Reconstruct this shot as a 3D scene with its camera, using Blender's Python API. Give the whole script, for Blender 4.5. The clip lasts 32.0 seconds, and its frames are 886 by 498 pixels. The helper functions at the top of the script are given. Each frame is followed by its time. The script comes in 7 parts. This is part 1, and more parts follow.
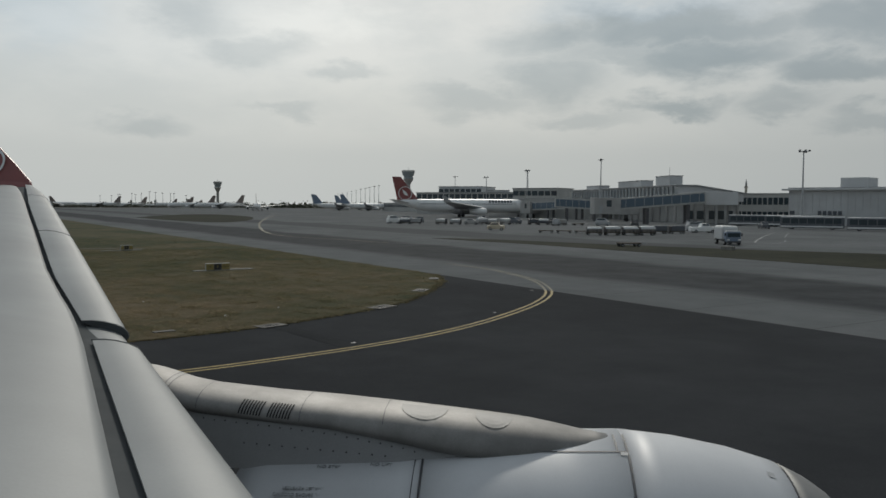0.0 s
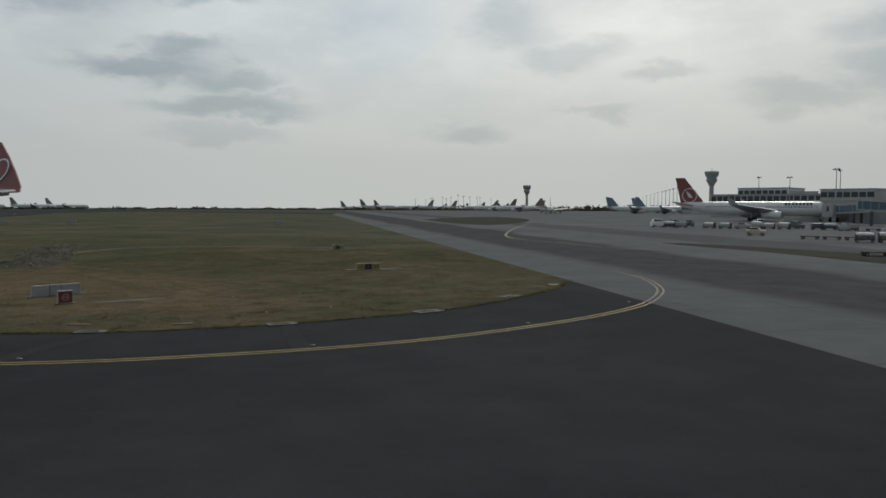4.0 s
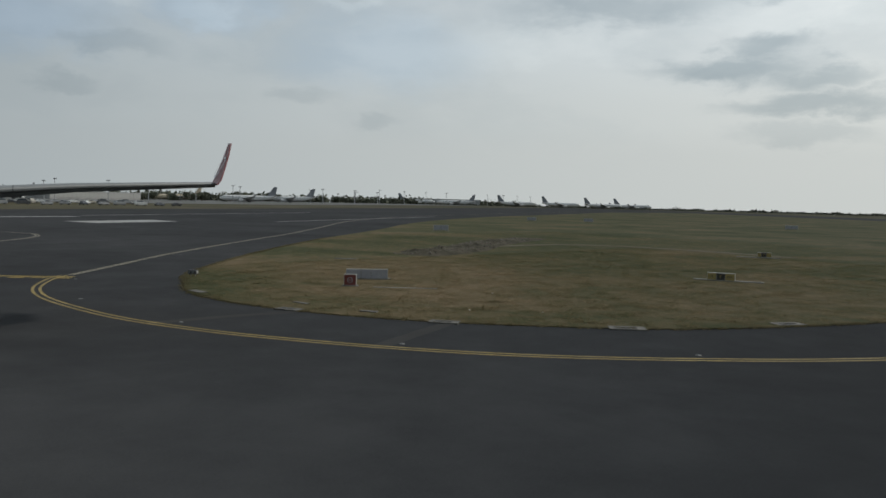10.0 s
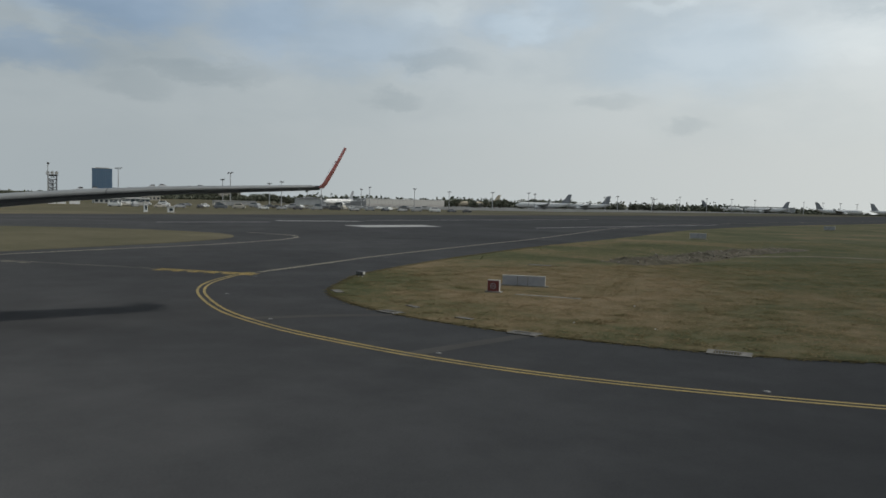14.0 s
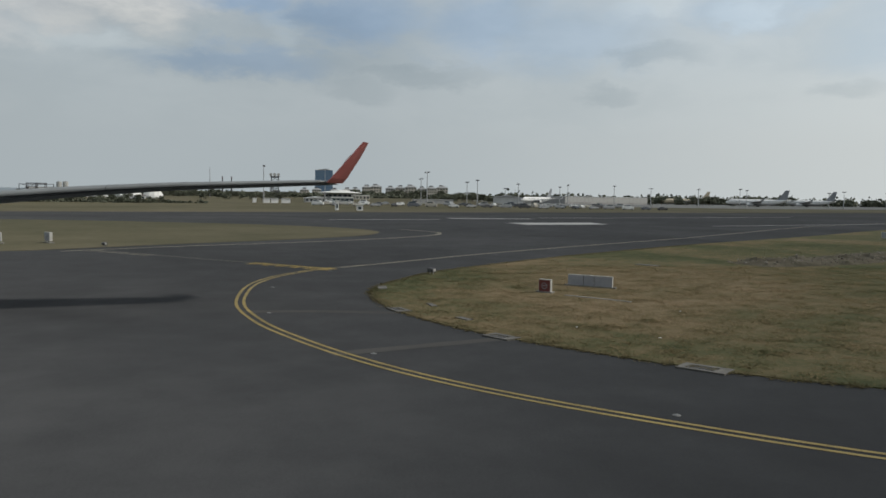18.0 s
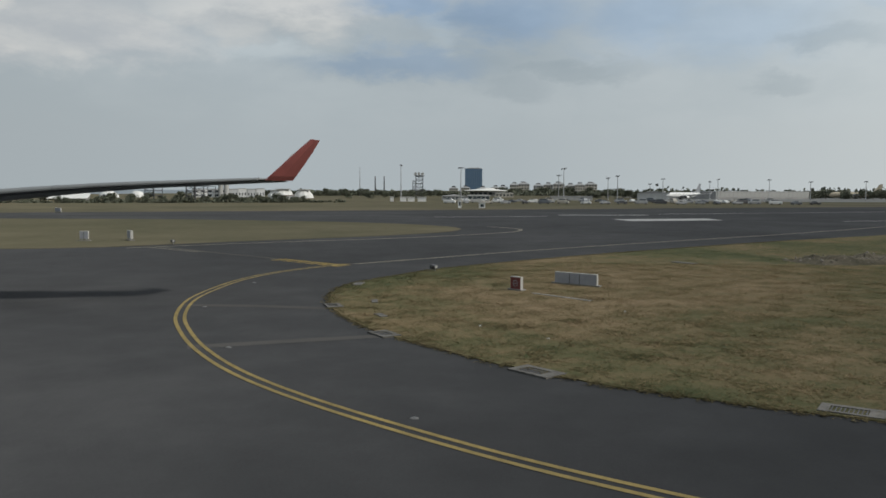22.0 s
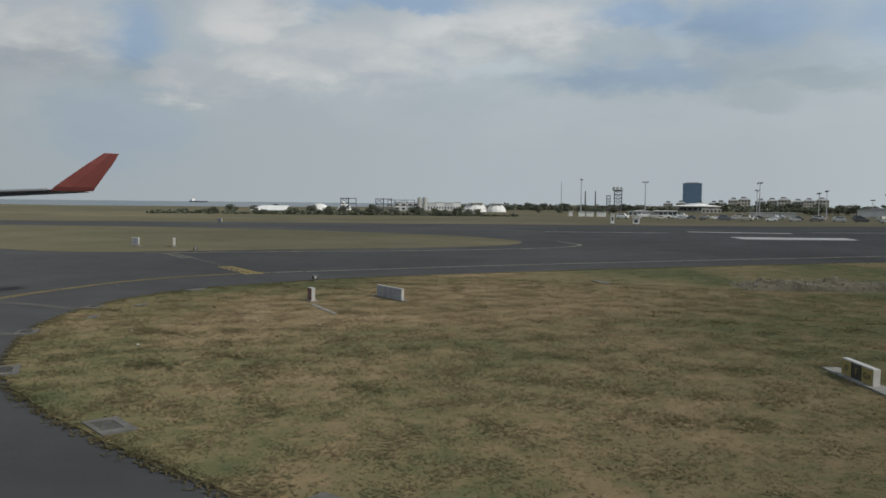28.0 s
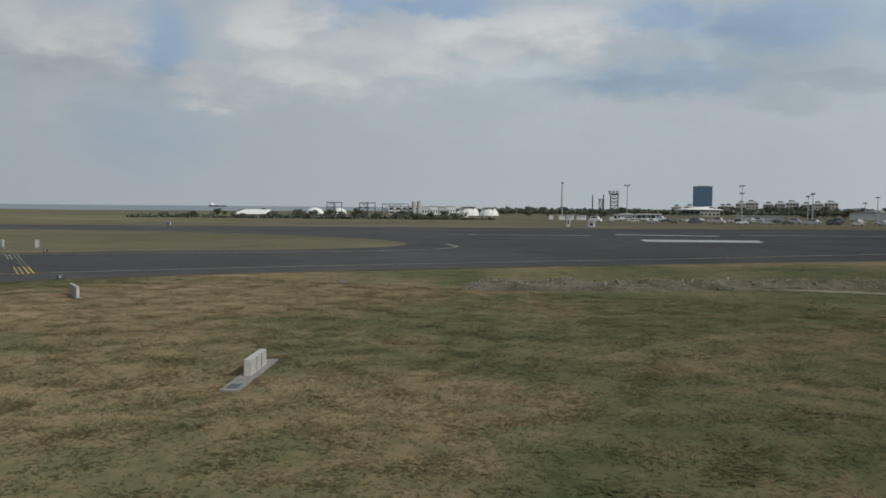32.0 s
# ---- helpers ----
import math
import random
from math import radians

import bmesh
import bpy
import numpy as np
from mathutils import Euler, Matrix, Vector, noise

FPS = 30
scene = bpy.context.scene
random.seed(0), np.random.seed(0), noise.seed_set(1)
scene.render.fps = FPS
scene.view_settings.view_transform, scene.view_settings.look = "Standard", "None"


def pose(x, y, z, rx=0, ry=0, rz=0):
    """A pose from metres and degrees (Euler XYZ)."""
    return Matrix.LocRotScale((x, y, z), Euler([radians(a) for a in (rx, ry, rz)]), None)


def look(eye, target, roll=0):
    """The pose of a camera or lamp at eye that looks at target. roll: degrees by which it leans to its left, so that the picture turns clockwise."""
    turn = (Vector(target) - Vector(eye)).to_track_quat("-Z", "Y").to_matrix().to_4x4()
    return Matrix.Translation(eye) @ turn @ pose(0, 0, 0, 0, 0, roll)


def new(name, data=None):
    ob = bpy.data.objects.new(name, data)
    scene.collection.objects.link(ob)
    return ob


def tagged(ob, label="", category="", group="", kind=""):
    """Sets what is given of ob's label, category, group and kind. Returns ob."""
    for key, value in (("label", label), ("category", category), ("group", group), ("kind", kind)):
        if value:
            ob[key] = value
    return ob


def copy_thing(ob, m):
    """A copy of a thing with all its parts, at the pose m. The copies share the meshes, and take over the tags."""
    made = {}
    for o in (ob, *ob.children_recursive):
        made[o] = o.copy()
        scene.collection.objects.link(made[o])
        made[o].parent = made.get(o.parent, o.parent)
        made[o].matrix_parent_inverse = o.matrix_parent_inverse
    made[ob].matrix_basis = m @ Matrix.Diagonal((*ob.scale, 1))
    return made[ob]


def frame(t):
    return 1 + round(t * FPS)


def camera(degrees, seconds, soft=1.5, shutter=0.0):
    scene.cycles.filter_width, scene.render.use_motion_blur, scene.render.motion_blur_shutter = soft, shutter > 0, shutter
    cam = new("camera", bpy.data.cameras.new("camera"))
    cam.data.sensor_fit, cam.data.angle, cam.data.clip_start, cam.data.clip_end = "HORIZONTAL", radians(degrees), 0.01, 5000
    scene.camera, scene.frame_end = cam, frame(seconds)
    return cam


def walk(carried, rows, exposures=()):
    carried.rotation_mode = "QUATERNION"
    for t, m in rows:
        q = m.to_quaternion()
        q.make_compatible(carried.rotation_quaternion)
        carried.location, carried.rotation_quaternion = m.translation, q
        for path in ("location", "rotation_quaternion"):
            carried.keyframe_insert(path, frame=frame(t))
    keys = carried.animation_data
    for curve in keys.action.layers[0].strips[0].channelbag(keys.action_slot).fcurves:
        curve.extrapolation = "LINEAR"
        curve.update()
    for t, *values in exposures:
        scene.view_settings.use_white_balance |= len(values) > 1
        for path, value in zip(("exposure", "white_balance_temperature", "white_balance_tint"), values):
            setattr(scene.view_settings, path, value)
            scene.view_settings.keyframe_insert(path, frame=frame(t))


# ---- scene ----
cam = camera(57.3, 32.0, soft=1.6)
EYE = 5.5
# seconds, x, y, yaw, pitch, roll
PATH = [
    (0, -5.07, -40.38, -13.47, -3.20, 0.31),
    (0.5, -3.23, -40.56, -10.58, -3.10, 0.14),
    (1, -1.44, -40.65, -7.69, -2.80, -0.10),
    (1.5, 0.32, -40.65, -4.96, -2.74, 0.19),
    (2, 2.03, -40.56, -2.21, -2.75, -0.07),
    (2.5, 3.72, -40.38, 0.55, -2.26, -0.14),
    (3, 5.38, -40.12, 3.15, -2.59, -0.08),
    (3.5, 6.98, -39.77, 5.58, -3.00, -0.02),
    (5.5, 12.94, -37.24, 17.91, -3.11, 1.23),
    (6, 14.30, -36.51, 21.08, -3.35, 1.31),
    (6.5, 15.52, -35.73, 24.32, -3.18, 1.45),
    (7, 16.73, -34.85, 27.72, -3.01, 1.36),
    (7.5, 17.93, -33.85, 31.12, -3.00, 1.10),
    (8, 18.97, -32.84, 34.39, -3.08, 1.24),
    (8.5, 19.92, -31.78, 37.76, -3.23, 1.30),
    (9, 20.80, -30.65, 41.06, -3.16, 1.25),
    (9.5, 21.59, -29.53, 44.15, -3.33, 1.42),
    (10, 22.30, -28.36, 47.28, -3.47, 1.39),
    (10.5, 22.90, -27.22, 50.28, -3.47, 1.33),
    (11, 23.44, -26.06, 53.12, -3.53, 1.31),
    (11.5, 23.94, -24.91, 55.96, -3.45, 1.40),
    (12, 24.43, -23.76, 58.66, -3.56, 1.34),
    (12.5, 24.85, -22.62, 61.19, -3.37, 1.41),
    (13, 25.23, -21.42, 63.84, -3.53, 1.57),
    (13.5, 25.55, -20.29, 66.29, -3.44, 1.42),
    (14, 25.80, -19.17, 68.68, -3.46, 1.39),
    (14.5, 26.03, -18.00, 71.05, -3.25, 1.45),
    (16.5, 26.37, -13.07, 79.16, -3.32, 1.06),
    (17, 26.42, -11.86, 80.74, -3.54, 0.96),
    (17.5, 26.42, -10.70, 82.23, -3.70, 1.06),
    (18, 26.42, -9.51, 83.59, -3.89, 0.98),
    (18.5, 26.41, -8.32, 85.13, -3.73, 0.79),
    (19, 26.42, -7.11, 86.30, -3.76, 0.59),
    (19.5, 26.41, -5.85, 87.67, -3.78, 0.48),
    (20, 26.40, -4.57, 88.98, -3.87, 0.33),
    (20.5, 26.37, -3.29, 90.31, -3.99, 0.27),
    (21, 26.31, -1.94, 91.70, -4.18, 0.52),
    (21.5, 26.23, -0.55, 93.13, -4.23, 0.44),
    (22, 26.08, 0.93, 94.65, -4.17, 0.21),
    (22.5, 25.85, 2.48, 96.42, -3.55, 0.38),
    (23, 25.59, 4.10, 98.18, -3.23, 0.38),
    (23.5, 25.26, 5.79, 99.27, -3.18, 0.34),
    (24, 24.88, 7.56, 100.52, -3.53, 0.45),
    (24.5, 24.42, 9.37, 101.80, -3.49, 0.31),
    (25, 23.93, 11.24, 103.64, -3.54, 0.41),
    (25.5, 23.40, 13.19, 105.52, -3.49, 0.54),
    (27.5, 21.38, 21.57, 109.63, -3.29, 0.45),
    (28, 20.68, 23.80, 110.67, -3.25, 0.61),
    (28.5, 19.96, 26.06, 111.34, -2.85, 0.42),
    (29, 19.23, 28.38, 111.73, -3.09, 0.36),
    (29.5, 18.49, 30.75, 111.94, -3.18, 0.57),
    (30, 17.72, 33.13, 112.09, -3.08, 0.47),
    (30.5, 16.94, 35.50, 112.01, -3.14, 0.41),
    (31, 16.15, 37.91, 111.93, -3.22, 0.66),
    (31.5, 15.36, 40.37, 112.00, -3.09, 0.43),
    (32, 14.54, 42.89, 112.32, -2.98, 0.50),
]


def rider(x, y, yaw, pitch, roll):
    yaw, pitch = radians(yaw), radians(pitch)
    eye = Vector((x, y, EYE))
    way = Vector((-math.sin(yaw) * math.cos(pitch), math.cos(yaw) * math.cos(pitch), math.sin(pitch)))
    return look(eye, eye + 2 * way, roll)


EXPOSURES = [(0, -0.38, 6420, 7.5), (3.5, -0.40, 6420, 7.5), (6, -0.34, 6420, 7.2), (9, -0.22, 6420, 7.2), (13, -0.04, 6480, 7.8), (19, 0.07, 6500, 8.3), (28, 0.08, 6400, 8.5), (32, 0.07, 6380, 8.5)]
walk(cam, [(t, rider(*rest)) for t, *rest in PATH], EXPOSURES)

# ---- sky and sun ----
SUN_ELEVATION, SUN_AZIMUTH = radians(38), radians(14)  # azimuth from +y towards +x
sun = new("sun", bpy.data.lights.new("sun", "SUN"))
sun.data.energy, sun.data.angle, sun.data.color = 2.1, radians(4), (1.0, 0.94, 0.85)
sun_way = Vector((math.sin(SUN_AZIMUTH) * math.cos(SUN_ELEVATION), math.cos(SUN_AZIMUTH) * math.cos(SUN_ELEVATION), math.sin(SUN_ELEVATION)))
sun.matrix_world = look(sun_way * 100, (0, 0, 0))


class Nodes:
    """A short hand for node trees."""

    def __init__(self, tree):
        self.tree = tree
        tree.nodes.clear()

    def add(self, kind, **values):
        n = self.tree.nodes.new(kind)
        for key, value in values.items():
            if key in n.inputs:
                n.inputs[key].default_value = value
            else:
                setattr(n, key, value)
        return n

    def link(self, a, b):
        self.tree.links.new(a, b)
        return self

    def math(self, operation, a, b=0.0, clamp=False):
        n = self.tree.nodes.new("ShaderNodeMath")
        n.operation, n.use_clamp = operation, clamp
        for k, v in enumerate((a, b)):
            if isinstance(v, (int, float)):
                n.inputs[k].default_value = v
            else:
                self.link(v, n.inputs[k])
        return n.outputs[0]

    def ramp(self, fac, *stops, smooth=False):
        n = self.tree.nodes.new("ShaderNodeValToRGB")
        if smooth:
            n.color_ramp.interpolation = "EASE"
        e = n.color_ramp.elements
        while len(e) < len(stops):
            e.new(0.5)
        for k, (at, c) in enumerate(stops):
            e[k].position, e[k].color = at, (*c, 1) if len(c) == 3 else c
        self.link(fac, n.inputs[0])
        return n.outputs[0]

    def mix(self, fac, a, b, blend="MIX"):
        n = self.tree.nodes.new("ShaderNodeMix")
        n.data_type, n.blend_type = "RGBA", blend
        for k, v in ((0, fac), (6, a), (7, b)):
            if isinstance(v, (int, float)):
                n.inputs[k].default_value = v
            elif isinstance(v, tuple):
                n.inputs[k].default_value = (*v, 1)
            else:
                self.link(v, n.inputs[k])
        return n.outputs[2]

    def noise(self, vector, scale, detail=4.0, rough=0.55, distortion=0.0):
        n = self.add("ShaderNodeTexNoise", Scale=scale, Detail=detail, Roughness=rough, Distortion=distortion)
        if vector is not None:
            self.link(vector, n.inputs["Vector"])
        return n.outputs["Fac"]

    def dryness(self, at, f):
        """Drier, browner grass round the middle of the island, greener towards its far ends."""
        away = self.add("ShaderNodeVectorMath", operation="DISTANCE")
        self.link(at, away.inputs[0])
        away.inputs[1].default_value = (-13.0, 8.0, 0.0)
        r = self.math("DIVIDE", away.outputs["Value"], 32.0)
        r = self.math("ADD", r, self.math("MULTIPLY", self.math("SUBTRACT", self.noise(at, 0.09, 3.0), 0.5), 0.9))
        return self.math("ADD", f, self.math("SUBTRACT", 0.022, self.math("MULTIPLY", self.math("MINIMUM", r, 1.2), 0.070)))


# A hazy sky: a bright veil towards the sun, grey patches in the north, blue gaps and heaped cloud in the west.
world = bpy.data.worlds.new("sky")
scene.world = world
world.use_nodes = True
w = Nodes(world.node_tree)
sky = w.add("ShaderNodeTexSky", sky_type="NISHITA", sun_disc=False, sun_elevation=SUN_ELEVATION, sun_rotation=SUN_AZIMUTH,
            air_density=1.4, dust_density=3.0, ozone_density=1.5)
place = w.add("ShaderNodeTexCoord")
split = w.add("ShaderNodeSeparateXYZ")
w.link(place.outputs["Generated"], split.inputs[0])
up = split.outputs["Z"]
sheet = w.add("ShaderNodeCombineXYZ")
w.link(split.outputs["X"], sheet.inputs[0])
w.link(split.outputs["Y"], sheet.inputs[1])
w.link(w.math("MULTIPLY", up, 2.4), sheet.inputs[2])
ripple = w.noise(sheet.outputs[0], 9.0, 7.0, 0.58, 0.2)
swell = w.noise(sheet.outputs[0], 3.1, 4.0, 0.5)
lower = w.add("ShaderNodeVectorMath", operation="ADD")
w.link(sheet.outputs[0], lower.inputs[0])
lower.inputs[1].default_value = (3.1, 1.7, 0.4)
ripple_2 = w.noise(lower.outputs[0], 11.0, 7.0, 0.6, 0.2)
# degrees round from north towards west, and up, with ragged edges
round_way = w.math("MULTIPLY", w.math("ARCTAN2", w.math("MULTIPLY", split.outputs["X"], -1.0), split.outputs["Y"]), 57.2958)
high = w.math("MULTIPLY", w.math("ARCSINE", up), 57.2958)
chart = w.add("ShaderNodeCombineXYZ")
w.link(w.math("ADD", round_way, w.math("MULTIPLY", w.math("SUBTRACT", ripple, 0.5), 7.0)), chart.inputs[0])
w.link(w.math("ADD", high, w.math("MULTIPLY", w.math("SUBTRACT", ripple_2, 0.5), 4.2)), chart.inputs[1])


def cloud_field(clouds, hard, soft):
    """The cover of a family of clouds: degrees round and up, half width, half height, thickness."""
    total = None
    for round_at, up_at, wide, tall, thick in clouds:
        at = w.add("ShaderNodeVectorMath", operation="MULTIPLY_ADD")
        w.link(chart.outputs[0], at.inputs[0])
        at.inputs[1].default_value = (1 / wide, 1 / tall, 0)
        at.inputs[2].default_value = (-round_at / wide, -up_at / tall, 0)
        off = w.add("ShaderNodeVectorMath", operation="LENGTH")
        w.link(at.outputs[0], off.inputs[0])
        edge = w.add("ShaderNodeMapRange", interpolation_type="SMOOTHSTEP")
        w.link(off.outputs["Value"], edge.inputs[0])
        for k, v in enumerate((hard, soft, thick, 0.0)):
            edge.inputs[k + 1].default_value = v
        total = edge.outputs[0] if total is None else w.math("MAXIMUM", total, edge.outputs[0])
    return total


NORTH_GREY = [(-28.6, 11.5, 9.6, 1.49, 1.00), (-31.9, 9.6, 5.5, 1.35, 1.00), (-25.7, 10.2, 5.8, 0.94, 0.62), (-39.6, 11.5, 5.3, 1.76, 0.88),
              (-39.4, 8.6, 4.1, 1.08, 0.88), (-21.3, 8.6, 3.8, 1.89, 0.69), (-29.1, 6.6, 3.4, 0.74, 0.88), (-36.1, 6.5, 2.9, 0.81, 0.56),
              (-22.7, 5.7, 3.8, 0.61, 0.44), (-41.7, 5.3, 2.9, 0.68, 0.50), (-7, 8.9, 2.0, 0.68, 0.44), (-16, 7.2, 4.3, 0.94, 0.44),
              (-2.3, 6.5, 2.4, 0.54, 0.38), (-0.1, 10.4, 3.1, 1.22, 0.44), (3.6, 12.3, 2.9, 1.35, 0.50), (6.8, 5.3, 2.5, 0.94, 0.47)]
WEST_GREY = [(27.9, 9, 5.0, 1.01, 0.88), (25.9, 10.2, 2.8, 1.01, 0.81), (23.2, 8.4, 2.9, 0.88, 0.75), (23, 6.7, 5.5, 0.88, 0.75),
             (23.8, 4.8, 4.1, 0.81, 0.38), (35.3, 13.1, 6.7, 1.35, 0.69), (25.1, 13.8, 3.4, 0.81, 0.62), (69, 9.3, 3.1, 0.68, 0.35),
             (71.8, 6.7, 1.7, 0.54, 0.31), (57.6, 6.7, 2.4, 0.68, 0.28), (51.7, 5.3, 1.8, 0.54, 0.28), (86.3, 8.3, 5.3, 0.81, 0.44),
             (93.2, 9.9, 8.6, 2.70, 0.40), (105.6, 11, 6.2, 1.08, 0.38), (97, 8.6, 7.7, 1.22, 0.40), (137.4, 8.4, 5.3, 1.35, 0.50), (132.1, 8.3, 2.9, 1.35, 0.31), (89.8, 7.3, 2.9, 0.94, 0.31)]
BRIGHT = [(-4.6, 12.2, 6.8, 1.6, 0.35), (24.3, 12.3, 8.0, 1.8, 0.4), (39.1, 11.0, 6.0, 1.6, 0.2), (70.4, 12.8, 2.6, 1.1, 0.4), (63.7, 12.2, 2.1, 1.3, 0.4),
          (54.2, 13.0, 1.7, 0.6, 0.4), (43.1, 11.2, 4.0, 2.0, 0.3), (107.3, 9.4, 4.4, 0.8, 0.35), (95.6, 10.9, 1.3, 1.7, 0.4)]
HEAPED = [(104.7, 12.1, 5.4, 1.7, 0.85), (109.3, 11.4, 3.6, 1.6, 0.75), (115.6, 10.4, 4.0, 1.0, 0.75), (122.8, 9.6, 2.6, 0.9, 0.65), (123.2, 8.2, 4.4, 0.8, 0.4),
          (124.0, 12.0, 3.4, 2.1, 0.9), (136.4, 10.1, 3.2, 1.9, 0.8), (123.3, 9.1, 2.8, 1.4, 0.85), (128.9, 7.7, 2.2, 1.0, 0.7), (117.9, 9.9, 7.6, 2.2, 0.72), (111.0, 11.6, 4.2, 1.5, 0.7), (125.5, 8.4, 4.6, 1.5, 0.45), (139.9, 11.3, 2.4, 1.6, 0.6), (137.0, 9.6, 4.6, 2.6, 0.6)]
GAPS = [(51.6, 10.0, 6.0, 2.8, 0.35), (76.1, 10.8, 7.2, 2.4, 0.45), (64.3, 12.2, 4.4, 1.4, 0.4), (80.8, 11.6, 4.8, 2.4, 0.6), (60.6, 12.9, 3.2, 1.2, 0.4), (90.3, 11.7, 6.2, 1.7, 0.7),
        (118.4, 13.3, 3.0, 0.8, 0.6), (131.2, 10.8, 2.0, 2.4, 0.75), (112.8, 13.6, 5.6, 0.7, 0.8), (97.0, 12.8, 3.4, 1.0, 0.75), (97.7, 8.7, 6.0, 1.0, 0.5), (132.5, 4.6, 4.8, 2.4, 0.3),
        (-27.5, 13.2, 8.0, 0.8, 0.35), (12.8, 12.2, 3.6, 2.4, 0.25)]
sun_side = w.math("MAXIMUM", w.math("ADD", w.math("MULTIPLY", split.outputs["X"], math.sin(SUN_AZIMUTH)), w.math("MULTIPLY", split.outputs["Y"], math.cos(SUN_AZIMUTH))), 0.0)
sunward = w.math("MAXIMUM", split.outputs["Y"], 0.0)
veil = w.mix(w.math("POWER", sun_side, 1.3), (0.415, 0.46, 0.495), (0.60, 0.615, 0.62))
veil = w.mix(0.12, veil, w.mix(1.0, sky.outputs[0], (0.09, 0.09, 0.09), "MULTIPLY"))
haze = w.ramp(up, (0.0, (1, 1, 1)), (0.05, (0.9, 0.9, 0.9)), (0.10, (0.5, 0.5, 0.5)), (0.18, (0.0, 0.0, 0.0)), smooth=True)
mist = w.mix(sunward, (0.380, 0.422, 0.447), (0.50, 0.51, 0.495))
whole = w.mix(haze, veil, mist)
whole = w.mix(cloud_field(GAPS, 0.35, 1.5), whole, w.mix(sunward, (0.26, 0.365, 0.515), (0.44, 0.54, 0.62)))
# faint streaks all over the veil
streak = w.math("ADD", w.math("MULTIPLY", ripple, 0.5), w.math("MULTIPLY", swell, 0.5))
streak = w.ramp(streak, (0.38, (0.93, 0.945, 0.955)), (0.6, (1.05, 1.045, 1.04)), smooth=True)
whole = w.mix(w.math("SUBTRACT", 1.0, haze), whole, w.mix(1.0, whole, streak, "MULTIPLY"))
whole = w.mix(cloud_field(BRIGHT, 0.3, 1.2), whole, w.mix(1.0, whole, (1.28, 1.27, 1.25), "MULTIPLY"))
heap = w.ramp(w.math("ADD", w.math("MULTIPLY", ripple_2, 0.6), w.math("MULTIPLY", ripple, 0.4)), (0.34, (0.46, 0.48, 0.505)), (0.62, (0.615, 0.615, 0.605)), smooth=True)
whole = w.mix(cloud_field(HEAPED, 0.45, 1.35), whole, heap)
grey = w.math("MAXIMUM", cloud_field(NORTH_GREY, 0.35, 1.5), cloud_field(WEST_GREY, 0.3, 1.45))
whole = w.mix(grey, whole, w.mix(1.0, whole, (0.60, 0.655, 0.695), "MULTIPLY"))
east = w.math("MULTIPLY", w.math("MAXIMUM", split.outputs["X"], 0.0), -0.22)
south = w.math("MULTIPLY", w.math("MINIMUM", w.math("ADD", split.outputs["Y"], 0.3), 0.0), 0.30)
gain = w.math("ADD", w.math("ADD", w.math("MULTIPLY", sunward, 0.38), 1.0), w.math("ADD", east, south))
glow = w.add("ShaderNodeCombineColor")
for k in range(3):
    w.link(gain, glow.inputs[k])
whole = w.mix(1.0, whole, glow.outputs[0], "MULTIPLY")
back = w.add("ShaderNodeBackground", Strength=1.0)
w.link(whole, back.inputs[0])
w.link(back.outputs[0], w.add("ShaderNodeOutputWorld").inputs[0])


# ---- materials ----
def material(name, colors, rough=0.8, metal=0.0, scale=1.0, grain=0.0, bump=0.0, bump_scale=30.0, random_tint=0.0, large=0.0, spec=0.5):
    """colors: two or three tones mixed by noise at the given size, with finer grain and relief."""
    m = bpy.data.materials.new(name)
    m.use_nodes = True
    n = Nodes(m.node_tree)
    out = n.add("ShaderNodeOutputMaterial")
    b = n.add("ShaderNodeBsdfPrincipled", Roughness=rough, Metallic=metal)
    b.inputs["Specular IOR Level"].default_value = spec
    n.link(b.outputs[0], out.inputs[0])
    at = n.add("ShaderNodeTexCoord").outputs["Object"]
    base = n.noise(at, scale, 5.0, 0.6)
    c = n.ramp(base, *[(0.32 + 0.36 * k / max(1, len(colors) - 1), c) for k, c in enumerate(colors)])
    if large:
        c = n.mix(n.ramp(n.noise(at, large, 3.0), (0.35, (0, 0, 0)), (0.65, (0.45, 0.45, 0.45))), c, tuple(0.6 * v for v in colors[0]))
    if grain:
        c = n.mix(grain, c, n.noise(at, bump_scale * 2, 3.0), "OVERLAY")
    if random_tint:
        info = n.add("ShaderNodeObjectInfo")
        v = n.math("ADD", n.math("MULTIPLY", info.outputs["Random"], random_tint), 1 - random_tint / 2)
        t = n.add("ShaderNodeCombineColor")
        for k in range(3):
            n.link(v, t.inputs[k])
        c = n.mix(1.0, c, t.outputs[0], "MULTIPLY")
    n.link(c, b.inputs["Base Color"])
    if bump:
        bn = n.add("ShaderNodeBump", Strength=bump, Distance=0.02)
        n.link(n.noise(at, bump_scale, 4.0), bn.inputs["Height"])
        n.link(bn.outputs[0], b.inputs["Normal"])
    return m


